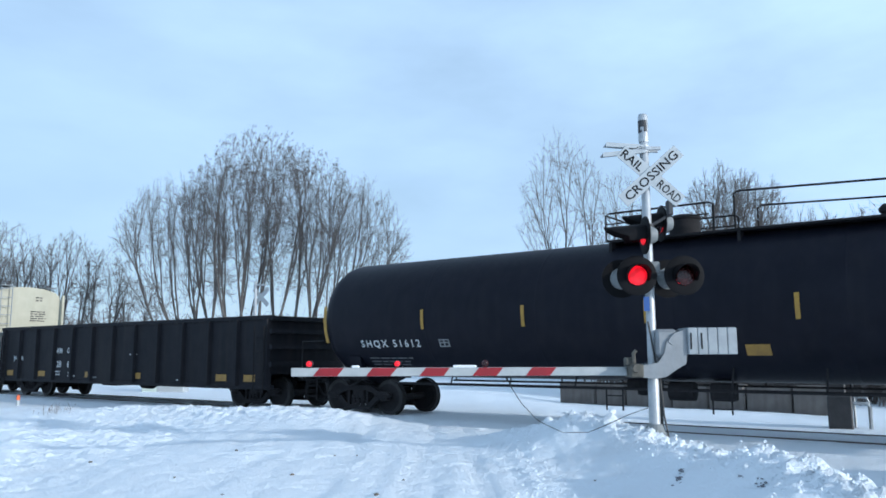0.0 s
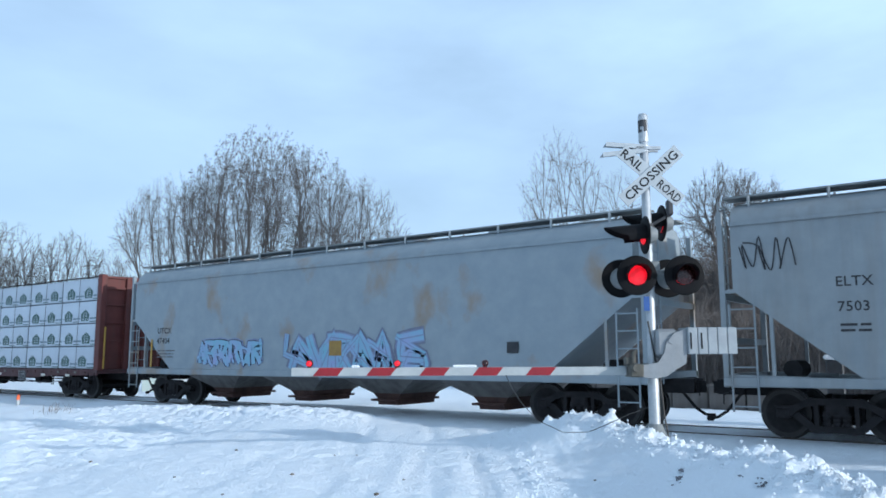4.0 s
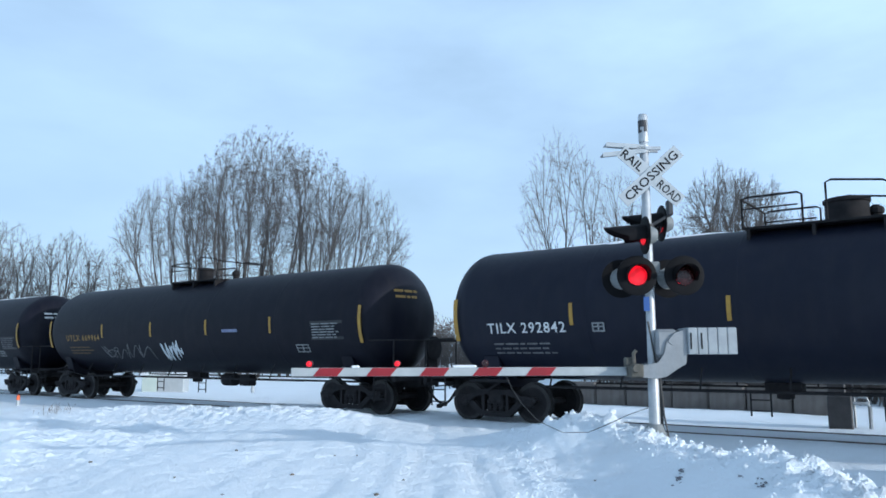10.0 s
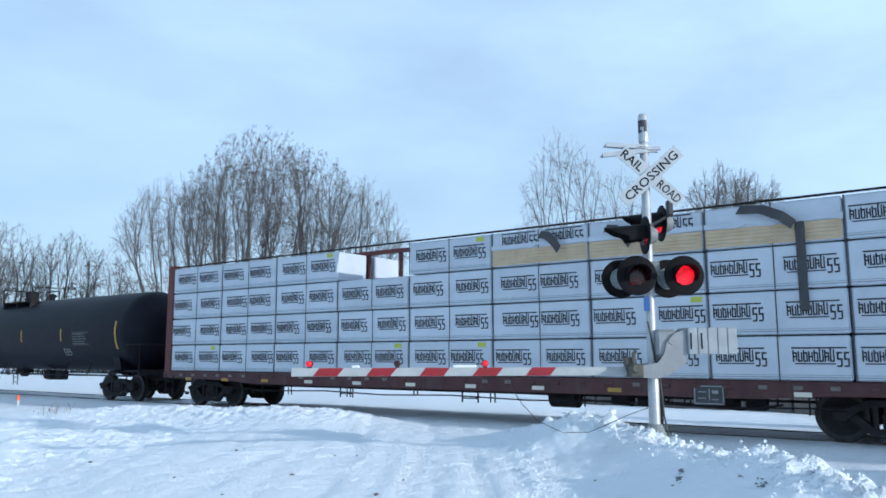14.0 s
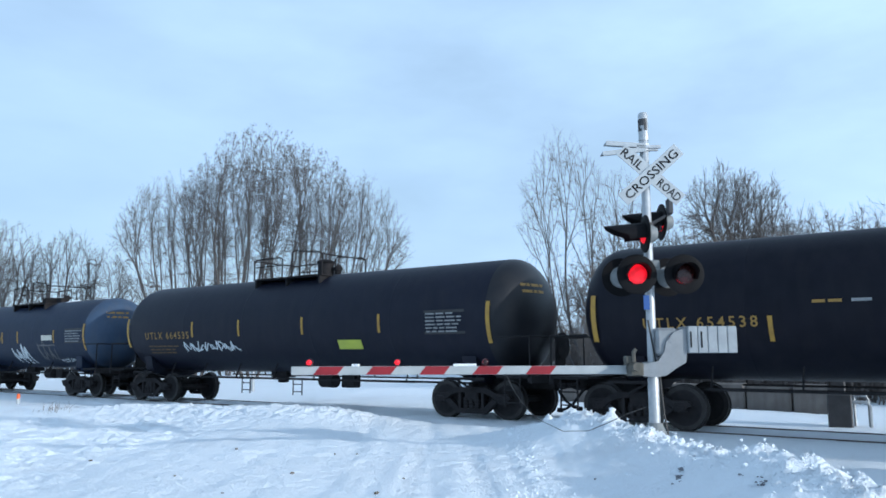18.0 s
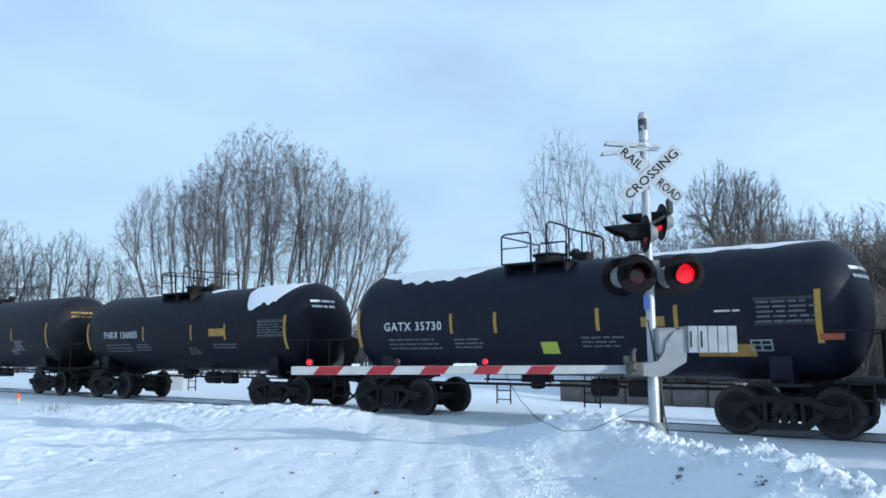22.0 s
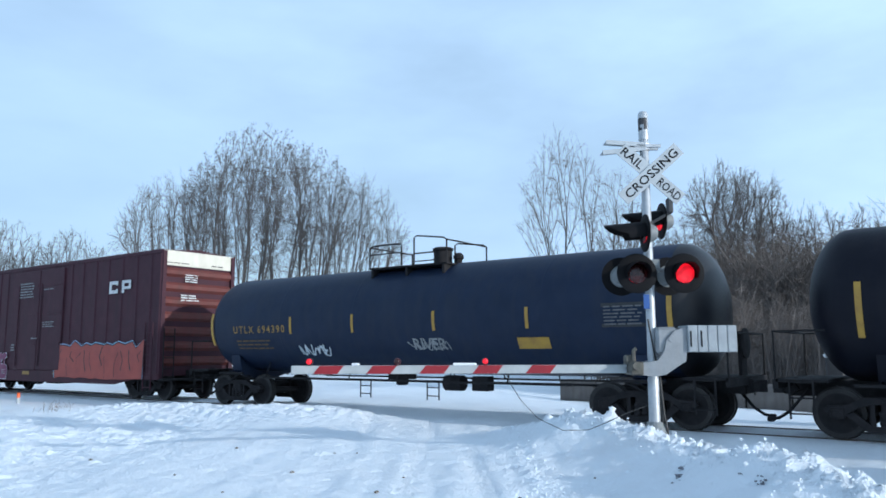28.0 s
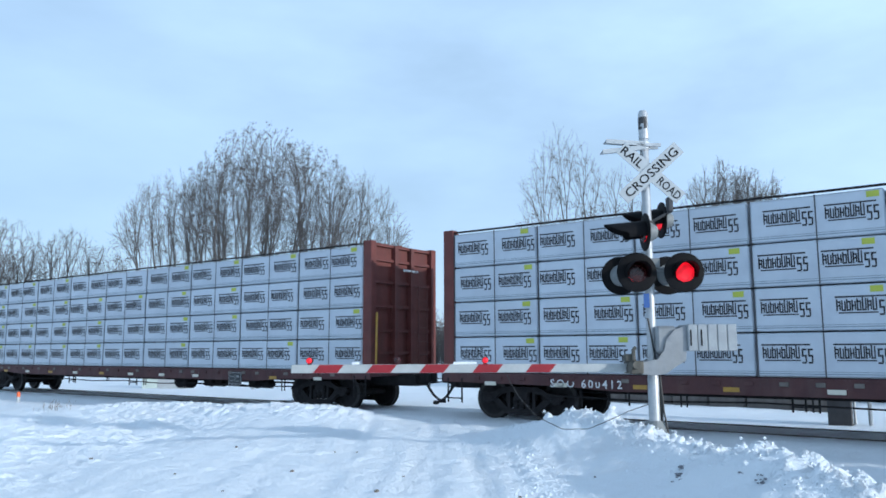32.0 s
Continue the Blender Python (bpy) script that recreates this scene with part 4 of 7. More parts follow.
def snow_crumbs():
    """Crumbs of broken snow along the crest of the bank and the windrow."""
    rnd, g = random.Random(8), Geo()
    lines = ((BANK_RIGHT, 1500, 0.30), ([(-8.42, 13.37, 0), (-6.01, 10.24, 0), (-4.64, 8.37, 0), (-4.0, 7.4, 0)], 260, 0.16), (BANK_LEFT[:3], 260, 0.6))
    spots = []
    for line, count, wide in lines:
        for i in range(count):
            k = rnd.random() * (len(line) - 1)
            a, b, t = line[int(k)], line[int(k) + 1], k - int(k)
            spots.append((a[0] + (b[0] - a[0]) * t + rnd.gauss(0, wide), a[1] + (b[1] - a[1]) * t + rnd.gauss(0, wide)))
    xy = np.array(spots)
    for (x, y), z in zip(spots, ground_height(xy[:, 0].copy(), xy[:, 1].copy())):
        r = rnd.uniform(0.008, 0.022) * (1.6 if rnd.random() < 0.1 else 1)
        z = float(z) + r * 0.3
        q = [(x + r * rnd.uniform(0.7, 1.3), y, z), (x, y + r * rnd.uniform(0.7, 1.3), z), (x - r * rnd.uniform(0.7, 1.3), y, z), (x, y - r * rnd.uniform(0.7, 1.3), z), (x + r * rnd.uniform(-0.4, 0.4), y + r * rnd.uniform(-0.4, 0.4), z + r * rnd.uniform(0.6, 1.2)), (x, y, z - r)]
        g.add(q, [(0, 1, 4), (1, 2, 4), (2, 3, 4), (3, 0, 4), (1, 0, 5), (2, 1, 5), (3, 2, 5), (0, 3, 5)])
    tagged(part("snow_crumbs", g.mesh("snow_crumbs", SNOW, fix=False), None, None), "crumbs of broken white snow on the ploughed banks", "snow", kind="stuff")


def dark_lumps():
    """Dark lumps in the bank: frozen earth in one crevice, painted shade in another."""
    rnd = random.Random(31)
    spots = [(-3.20 + 0.19 * k / 9, 9.14 - 0.68 * k / 9, 3, 0.03) for k in range(10)] + [(-2.07 + 0.03 * k, 8.14 - 0.065 * k, 5, 0.04) for k in range(5)] + [(-2.25, 8.20, 2, 0.02)]
    for x, y, n, wide in spots:
        for i in range(n):
            r, dx, dy = rnd.uniform(0.008, 0.022), rnd.gauss(0, wide), rnd.gauss(0, wide)
            g = Geo()
            g.lathe([(-r, 0.0), (-r * 0.6, r * 0.8), (r * 0.1, r), (r * 0.7, r * 0.6), (r, 0)], "z", (0, 0, 0), 7)
            g.v = [tuple(Vector((v[0] * 1.5, v[1], v[2] * 0.6)) * (1 + 0.8 * noise.noise(Vector(v) * 40 + Vector((i * 3.1, x * 7, 0))))) for v in g.v]
            ob = part("earth_lump", g, EARTHSHADE, None, at=pose(x + dx, y + dy, zg(x + dx, y + dy) + 0.003, 0, 0, rnd.uniform(0, 180)))
            tagged(ob, "dark lump in the snow bank, for frozen earth and a hole's shade", "earth lump", "frozen earth in the bank")


lineside()
snow_crumbs()
dark_lumps()
# ---------- bare winter trees ----------


def prisms(name, segs, material, sides=3):
    """One mesh of thin tapered bars. segs: rows of start, end, start radius, end radius."""
    s = np.asarray(segs, float)
    p0, p1, r0, r1 = s[:, 0:3], s[:, 3:6], s[:, 6], s[:, 7]
    d = p1 - p0
    d /= np.maximum(np.linalg.norm(d, axis=1, keepdims=True), 1e-9)
    ref = np.where(np.abs(d[:, 2:3]) > 0.9, [[1.0, 0, 0]], [[0, 0, 1.0]])
    u = np.cross(d, ref)
    u /= np.linalg.norm(u, axis=1, keepdims=True)
    w = np.cross(d, u)
    n, co = len(s), []
    for base, r in ((p0, r0), (p1, r1)):
        for j in range(sides):
            a = 2 * math.pi * j / sides
            co.append(base + (u * math.cos(a) + w * math.sin(a)) * r[:, None])
    co = np.stack(co, 1).reshape(-1, 3)
    k = (np.arange(n) * 2 * sides)[:, None, None]
    q = np.array([[j, (j + 1) % sides, sides + (j + 1) % sides, sides + j] for j in range(sides)])[None] + k
    q = q.reshape(-1, 4)
    me = bpy.data.meshes.new(name)
    me.vertices.add(len(co))
    me.vertices.foreach_set("co", co.ravel())
    me.loops.add(q.size)
    me.loops.foreach_set("vertex_index", q.ravel().astype(np.int32))
    me.polygons.add(len(q))
    me.polygons.foreach_set("loop_start", np.arange(0, q.size, 4, dtype=np.int32))
    me.materials.append(material)
    me.update(calc_edges=True)
    return me


def bare_tree(depth, foot, crown, half, top, low, stems, tips, seed, label, fine=1.0, name="bare_tree", thick=1.0, lean=0.55, buds=False, flat=1.0):
    """Stems that part again and again on their way from the foot to the tips of the twigs, which fill a rounded crown.
    depth and foot: place along and across the road's line; crown: the crown's middle across; half: half its width; top, low: its heights."""
    rs = np.random.RandomState(seed)
    x, y = AHEAD * depth + RIGHT * foot
    z = zg(x, y) - 0.1
    tree = thing(name, label, "tree", "bare trees beyond the track", at=pose(x, y, z))
    across, along = np.array([RIGHT.x, RIGHT.y, 0.0]), np.array([AHEAD.x, AHEAD.y, 0.0])
    q = rs.normal(0, 1, (tips, 3))
    q /= np.linalg.norm(q, axis=1, keepdims=True)
    q[:, 2] = np.abs(q[:, 2]) ** flat * np.where(rs.rand(tips) < 0.80, 1, -1)
    q /= np.maximum(np.linalg.norm(q, axis=1, keepdims=True), 1.0)
    q *= (rs.rand(tips) ** 0.27)[:, None]
    mid = low + (top - low) * 0.40 - z
    T = np.outer(q[:, 0] * half + crown - foot, across) + np.outer(q[:, 1] * half, along)
    T[:, 2] = mid + q[:, 2] * np.where(q[:, 2] > 0, top - z - mid, mid - (low - z))
    thin = 0.0092 * fine
    wood, twigs = [], []
    unit = lambda v: v / max(math.sqrt(v[0] * v[0] + v[1] * v[1] + v[2] * v[2]), 1e-9)

    def bar(p, q, r0, r1):
        (wood if r0 > 0.05 else twigs).append((*p, *q, r0, r1))

    # the tips are dealt out to the stems by their bearing from the foot
    order = np.argsort(T @ across + 0.35 * (T @ along) + rs.normal(0, 0.12 * half, tips))
    todo = []
    for k, group in enumerate(np.array_split(order, stems)):
        c = T[group].mean(0)
        p = np.array([0.0, 0, 0]) + across * (k - (stems - 1) / 2) * min(0.5, 1.5 / stems) + along * rs.uniform(-0.5, 0.5)
        d = unit(unit(c - p) + across * (c @ across) * lean / max(half, 1) * 0.6 + rs.normal(0, 0.05, 3))
        todo.append((p, d, T[group]))
    while todo:
        p, d, G = todo.pop()
        n = len(G)
        r = thick * thin * n ** 0.47 * 1.05
        c = G.mean(0)
        if n == 1:
            way = G[0] - p
            ln = math.sqrt(way @ way)
            m = p + unit(d + unit(way) * 1.4) * ln * 0.5 + rs.normal(0, 0.03, 3) * ln
            bar(p, m, r, r * 0.9)
            bar(m, G[0], r * 0.9, r * 0.55)
            for k in range(4):
                t = rs.uniform(0.15, 0.95)
                s0 = p + (m - p) * t * 2 if t < 0.5 else m + (G[0] - m) * (2 * t - 1)
                e = unit(unit(way) + rs.normal(0, 0.55, 3) + np.array([0, 0, 0.15])) * rs.uniform(0.3, 0.75)
                bar(s0, s0 + e, r * 0.75, r * 0.45)
            if buds and G[0][2] > mid + 0.45 * (top - z - mid):
                for k in range(3):
                    e = rs.normal(0, 0.11, 3)
                    twigs.append((*(G[0] + e), *(G[0] + e + rs.normal(0, 0.09, 3)), 0.032, 0.02))
            continue
        dist = math.sqrt((c - p) @ (c - p))
        share = rs.uniform(0.26, 0.42) if n > 3 else 0.45
        if n > 8:
            share = min(share, max(0.16, (np.quantile(G[:, 2], 0.07) - p[2]) / max(c[2] - p[2], 0.1) * 0.9))
        nd = unit(d * 0.6 + unit(c - p) * 1.0 + rs.normal(0, 0.09, 3))
        h = dist * share
        m = p + unit(d * 1.2 + nd) * h * 0.5
        e = m + nd * h * 0.5
        bar(p, m, r * 1.04, r)
        bar(m, e, r, r * 0.97)
        if n < 14 and rs.rand() < 0.8:
            k = unit(nd + rs.normal(0, 0.5, 3)) * rs.uniform(0.3, 0.9)
            bar(m, m + k, thin, thin * 0.5)
        V = (G - c) * np.array([1, 1, 0.62])
        w, ax = np.linalg.eigh(V.T @ V)
        f = V @ (ax[:, 2] + rs.normal(0, 0.30, 3))
        cut = np.argsort(f)
        k = min(n - 1, max(1, int(round(n * rs.choice((0.22, 0.35, 0.5, 0.65, 0.78))))))
        for part_ in (cut[:k], cut[k:]):
            todo.append((e, unit(nd * 0.8 + 0.5 * unit(G[part_].mean(0) - e) + rs.normal(0, 0.08, 3)), G[part_]))
    part("trunk", prisms("trunk", wood, BARK, 5), None, tree)
    part("crown", prisms("crown", twigs, TWIG), None, tree, "fine bare twigs")
    return tree


def woods():
    tall = "tall bare multi-stemmed tree with fine grey-brown twigs"
    for depth, foot, crown, half, top, low, stems, tips, buds in ((62, -20.2, -21.9, 5.2, 16.7, 4.0, 6, 1150, False), (64, -17.8, -17.8, 5.6, 18.8, 5.5, 4, 850, True), (61, -15.2, -15.0, 5.8, 20.2, 5.5, 4, 1000, True),
                                                                 (65, -13.2, -12.4, 5.8, 20.0, 6.0, 3, 850, True), (62, -9.8, -7.7, 5.3, 16.6, 4.0, 6, 1150, False)):
        bare_tree(depth, foot, crown, half, top, low, stems, tips, int(500 + depth + foot * 10), tall, fine=1.0, buds=buds)
    slim = "slender bare tree with upright branches"
    bare_tree(62, 11.4, 9.8, 3.9, 20.6, 4.5, 3, 420, 11, slim, fine=0.95, thick=1.1)
    bare_tree(60, 14.6, 14.0, 3.0, 17.0, 3.0, 2, 300, 12, slim, fine=0.95)
    dense = "dense rounded bare tree at the wood's edge"
    for depth, foot, crown, half, top, low, stems, tips in ((60, 22.6, 22.4, 4.4, 16.9, 1.5, 1, 1300), (62, 25.2, 25.4, 4.2, 17.0, 1.5, 1, 1200), (68, 30.2, 31.0, 3.6, 14.0, 1.5, 1, 560), (68, 33.6, 33.6, 4.2, 14.9, 1.5, 1, 620),
                                                            (68, 37.6, 37.8, 4.4, 15.0, 1.5, 1, 620), (66, 41.4, 41.5, 4.2, 15.0, 1.5, 1, 520), (66, 18.4, 18.2, 3.8, 13.0, 1.5, 2, 620), (67, 28.4, 28.4, 3.6, 13.4, 1.5, 2, 520),
                                                            (67, 14.6, 14.8, 4.0, 11.8, 1.5, 2, 480), (70, 11.0, 11.0, 3.6, 9.6, 1.5, 2, 300)):
        bare_tree(depth, foot, crown, half, top, low, stems, tips, int(200 + depth + foot * 7), dense, fine=1.15, thick=1.15)
    small = "bare round-headed tree in the distance"
    for depth, foot, crown, half, top, low, stems, tips in ((76, -45.5, -44.4, 5.2, 15.6, 2.5, 3, 520), (78, -38.4, -38.6, 4.2, 14.5, 2.5, 3, 440), (80, -35.6, -35.6, 3.6, 13.0, 2.5, 2, 280), (74, -41.2, -41.2, 3.2, 12.2, 2.5, 2, 240),
                                                            (82, -33.0, -32.8, 3.2, 10.6, 2.0, 2, 220), (79, -48.5, -48.0, 4.6, 14.0, 2.5, 3, 320)):
        bare_tree(depth, foot, crown, half, top, low, stems, tips, int(300 + depth - foot * 7), small, fine=1.35, thick=1.1)
    rs = np.random.RandomState(77)

    def thicket(n, place, lo, hi, label, r, material=None, name="thicket"):
        xy = place(n)
        z = ground_height(xy[:, 0].copy(), xy[:, 1].copy()) - 0.05
        h = rs.uniform(lo, hi, n)
        p = np.concatenate([xy, z[:, None]], 1)
        d = np.concatenate([rs.normal(0, 0.22, (n, 2)), np.ones((n, 1))], 1)
        d /= np.linalg.norm(d, axis=1, keepdims=True)
        e = p + d * h[:, None]
        segs = [np.concatenate([p, e, np.full((n, 1), r), np.full((n, 1), r * 0.3)], 1)]
        for k in range(7):
            s = p + d * (h * rs.uniform(0.2, 0.95, n))[:, None]
            t = s + np.concatenate([rs.normal(0, 0.55, (n, 2)), rs.uniform(0.2, 1.0, (n, 1))], 1) * (h * 0.26)[:, None]
            segs.append(np.concatenate([s, t, np.full((n, 1), r * 0.5), np.full((n, 1), r * 0.2)], 1))
            segs.append(np.concatenate([t, t + rs.normal(0, 0.10, (n, 3)) * h[:, None], np.full((n, 1), r * 0.3), np.full((n, 1), r * 0.15)], 1))
        tagged(part(name, prisms(name, np.concatenate(segs), material or BRUSHWOOD), None, None), label, "thicket", kind="stuff")

    area = lambda x0, x1, y0, y1: (lambda n: np.stack([rs.uniform(x0, x1, n), rs.uniform(y0, y1, n)], 1))
    thicket(6500, area(-22, 16, 47, 66), 3.0, 8.6, "dense brown leafless brush below the trees", 0.055)
    thicket(3200, area(-15, 10, 30, 46), 1.2, 4.4, "brown leafless brush on the bank", 0.03)
    thicket(900, area(-40, -20, 56, 72), 1.5, 4.0, "low leafless brush between the trees", 0.04)
    thicket(1400, lambda n: (lambda t: np.stack([-88 + 52 * t, 42 + 22 * t + rs.uniform(-4, 5, n)], 1))(rs.rand(n)), 1.5, 4.8, "distant low leafless brush", 0.05)

    def belt(n):
        a, d = np.radians(rs.uniform(85, 190, n)), rs.uniform(150, 185, n)
        return np.stack([d * np.cos(a), d * np.sin(a)], 1)

    thicket(2200, belt, 4.0, 10.0, "grey-brown leafless woods on the horizon", 0.16, name="far_woods")


woods()

# ---------- rolling stock ----------
# Every car stands with its left body end at x = 0, rail head at z = 0, the side seen at -y.
STRETCH = 1.027
CARS = []            # (thing, left end at the start, wheelsets)


def wheelset_mesh():
    g = Geo()
    r = 0.457
    prof = [(-0.07, 0.10), (-0.075, 0.30), (-0.07, 0.36), (-0.068, r - 0.01), (-0.06, r), (0.05, r - 0.004), (0.055, r + 0.026), (0.075, r + 0.026), (0.08, 0.38), (0.03, 0.34), (0.02, 0.16), (0.09, 0.13), (0.09, 0.10)]
    slots = [0, 0, 1, 1, 1, 1, 1, 0, 0, 0, 0, 0]
    for s in (-1, 1):
        g.lathe([(s * (0.755 - a), q) for a, q in [(-p[0], p[1]) for p in prof]] if s > 0 else [(-(0.755 + (-p[0])), p[1]) for p in prof], "y", (0, 0, 0), 32, slots)
        g.lathe([(s * 0.80, 0.085), (s * 1.02, 0.085), (s * 1.06, 0.10), (s * 1.08, 0.06)], "y", (0, 0, 0), 12)
        for k in range(3):
            a = 2.09 * k
            g.box(0.055 * math.cos(a) - 0.018, 0.055 * math.cos(a) + 0.018, min(s * 1.07, s * 1.10), max(s * 1.07, s * 1.10), 0.055 * math.sin(a) - 0.018, 0.055 * math.sin(a) + 0.018)
    g.lathe([(-0.72, 0.085), (0.72, 0.085)], "y", (0, 0, 0), 12)
    return g.mesh("wheelset", [IRON, TREAD], smooth=True)


def side_frame_mesh():
    g = Geo()
    top = [(-1.12, 0.52), (-1.06, 0.60), (-0.72, 0.62), (-0.45, 0.76), (0.45, 0.76), (0.72, 0.62), (1.06, 0.60), (1.12, 0.52), (0.98, 0.44), (0.76, 0.44), (0.55, 0.58), (0.30, 0.64), (-0.30, 0.64), (-0.55, 0.58), (-0.76, 0.44), (-0.98, 0.44)]
    g.slab(top, "y", -0.07, 0.07)
    low = [(-0.76, 0.44), (-0.62, 0.50), (-0.34, 0.26), (0.34, 0.26), (0.62, 0.50), (0.76, 0.44), (0.40, 0.14), (-0.40, 0.14)]
    g.slab(low, "y", -0.065, 0.065)
    for x in (-0.36, 0.30):
        g.box(x, x + 0.07, -0.06, 0.06, 0.25, 0.66)
    for x in (-0.16, 0.0, 0.16):
        g.lathe([(0.27, 0.068), (0.33, 0.078), (0.36, 0.062), (0.40, 0.078), (0.43, 0.062), (0.47, 0.078), (0.52, 0.068)], "z", (x, 0, 0), 8)
    for x in (-0.89, 0.89):
        g.cbox(x - 0.13, x + 0.13, -0.09, 0.09, 0.38, 0.57, 0.03)
    return g.mesh("side_frame", IRON)


def truck_mesh():
    g = Geo()
    g.cbox(-0.20, 0.20, -1.05, 1.05, 0.42, 0.68, 0.04)
    g.lathe([(0.66, 0.22), (0.80, 0.22)], "z", (0, 0, 0), 14)
    for s in (-1, 1):
        g.box(s * 0.36 - 0.05, s * 0.36 + 0.05, -0.78, 0.78, 0.30, 0.42)
        for y in (-0.755, 0.755):
            g.box(s * 0.40 - 0.03, s * 0.40 + 0.03, y - 0.06, y + 0.06, 0.26, 0.60)
        g.tube([(s * 0.36, -0.6, 0.35), (0, 0, 0.30), (s * 0.36, 0.6, 0.35)], 0.025, 5)
    return g.mesh("truck_bolster", IRON)


WHEELSET, SIDEFRAME, TRUCK = wheelset_mesh(), side_frame_mesh(), truck_mesh()


def coupler_mesh():
    """Draft sill end, coupler head with its knuckle, uncoupling lever and air hose; points towards -x from x = 0."""
    g = Geo()
    g.box(-0.55, 0.15, -0.10, 0.10, 0.80, 0.95)
    g.cbox(-0.80, -0.50, -0.17, 0.14, 0.74, 1.02, 0.04)
    g.slab([(-0.80, -0.16), (-0.98, -0.10), (-1.02, 0.0), (-0.92, 0.05), (-0.80, 0.02)], "z", 0.76, 1.0)
    g.slab([(-0.80, 0.06), (-0.94, 0.14), (-0.90, 0.20), (-0.78, 0.16)], "z", 0.78, 0.98)
    g.tube([(-0.42, -1.35, 0.80), (-0.42, -0.5, 0.84), (-0.62, -0.22, 1.06), (-0.62, -0.05, 1.06)], 0.016, 5)
    g.tube([(-0.42, -1.35, 0.80), (-0.42, -1.38, 0.62)], 0.016, 5)
    g.tube([(-0.30, -0.32, 0.86), (-0.46, -0.34, 0.66), (-0.66, -0.33, 0.42), (-0.86, -0.32, 0.29), (-1.04, -0.32, 0.26)], 0.034, 6)
    g.cbox(-1.08, -0.94, -0.37, -0.27, 0.21, 0.31, 0.02)
    return g.mesh("coupler", UNDER)


COUPLER = coupler_mesh()


def running_gear(car, x0, x1, reach0, reach1):
    """Trucks under both ends and couplers that reach out from both ends."""
    sets = []
    for x in (x0, x1):
        tr = part("truck", TRUCK, None, car, "dark cast-iron freight truck", at=(x, 0, 0))
        for s in (-1, 1):
            part("side_frame", SIDEFRAME, None, tr, at=(0, s * 1.0, 0))
            ws = part("wheelset", WHEELSET, None, tr, "steel wheels with bright worn rims", at=(s * 0.889, 0, 0.457))
            sets.append((ws, s * 0.889, x))
    part("coupler", COUPLER, None, car, at=(reach0 + 1.0, 0, 0))
    part("coupler", COUPLER, None, car, at=Matrix.Translation((reach1 - 1.0, 0, 0)) @ Matrix.Rotation(math.pi, 4, "Z"))
    return sets


def ladder(g, x, y, z0, z1, w=0.42, along="x", step=0.36, r=0.016):
    a, b = ((x - w / 2, y), (x + w / 2, y)) if along == "x" else ((x, y - w / 2), (x, y + w / 2))
    for p in (a, b):
        g.tube([(*p, z0), (*p, z1)], r * 1.3, 5)
    z = z0 + 0.1
    while z < z1:
        g.tube([(*a, z), (*b, z)], r, 5)
        z += step


def loop_rail(g, pts, r=0.022):
    g.tube(pts, r, 6)


def shell_geo(L, R, zc, n=56, head=0.56):
    steps = 9
    prof = [(head * R * (1 - math.cos(a)), R * math.sin(a)) for a in [math.pi / 2 * i / steps for i in range(steps + 1)]]
    left = [(max(x, 0), r) for x, r in prof]
    right = [(L - x, r) for x, r in reversed(left)]
    mid = []
    for s in range(1, 5):
        x = head * R + (L - 2 * head * R) * s / 5
        mid += [(x - 0.30, R), (x - 0.04, R), (x - 0.012, R), (x - 0.006, R + 0.002), (x + 0.006, R + 0.002), (x + 0.012, R), (x + 0.04, R), (x + 0.30, R)]
    g = Geo()
    g.lathe(left + mid + right, "x", (0, 0, zc), n)
    return g


def snow_cap(x0, x1, R, zc, half0, half1, seed, ragged=0.35):
    """A thin sheet of settled snow on top of a tank, with an uneven edge. half: how far it reaches down each side, in radians."""
    g, n, m = Geo(), max(6, int((x1 - x0) / 0.12)), 12
    ph = seed * 3.7
    for i in range(n + 1):
        x = x0 + (x1 - x0) * i / n
        w = max(0.0, math.sin(math.pi * i / n)) ** 0.4
        e0 = (half0 + 0.17) * w * (1 + ragged * (noise.noise((x * 1.3 + ph, 0, 0)) + 0.6 * noise.noise((x * 4.1 + ph, 5, 0))))
        e1 = half1 * w * (1 + ragged * (noise.noise((x * 1.3 + ph, 9, 0)) + 0.6 * noise.noise((x * 4.1 + ph, 14, 0))))
        for j in range(m + 1):
            a = -max(e0, 0.004) + (max(e0, 0.004) + max(e1, 0.004)) * j / m
            k = max(0.0, math.sin(math.pi * j / m)) ** 0.5 * w
            r = R + 0.004 + 0.045 * k * (0.7 + 0.6 * noise.noise((x * 2.2 + ph, a * 6, 3)))
            g.v.append((x, r * math.sin(a), zc + r * math.cos(a)))
    for i in range(n):
        for j in range(m):
            k = i * (m + 1) + j
            g.f.append((k, k + 1, k + m + 2, k + m + 1))
            g.m.append(0)
    return g


def diamond_placard(on_shell, x, z, d=0.30):
    g = Geo()
    g.add([(0, 0, 0), (d / 2, 0, d / 2), (0, 0, d), (-d / 2, 0, d / 2)], [(0, 1, 2, 3)])
    on_shell("hazard_placard", g, x * STRETCH, z, WHITEMARK, "white diamond placard", 0.03)


PANELGREY = mat("faded_panel_paint", (0.018, 0.019, 0.022), (0.032, 0.032, 0.034), 0.6, scale=3)


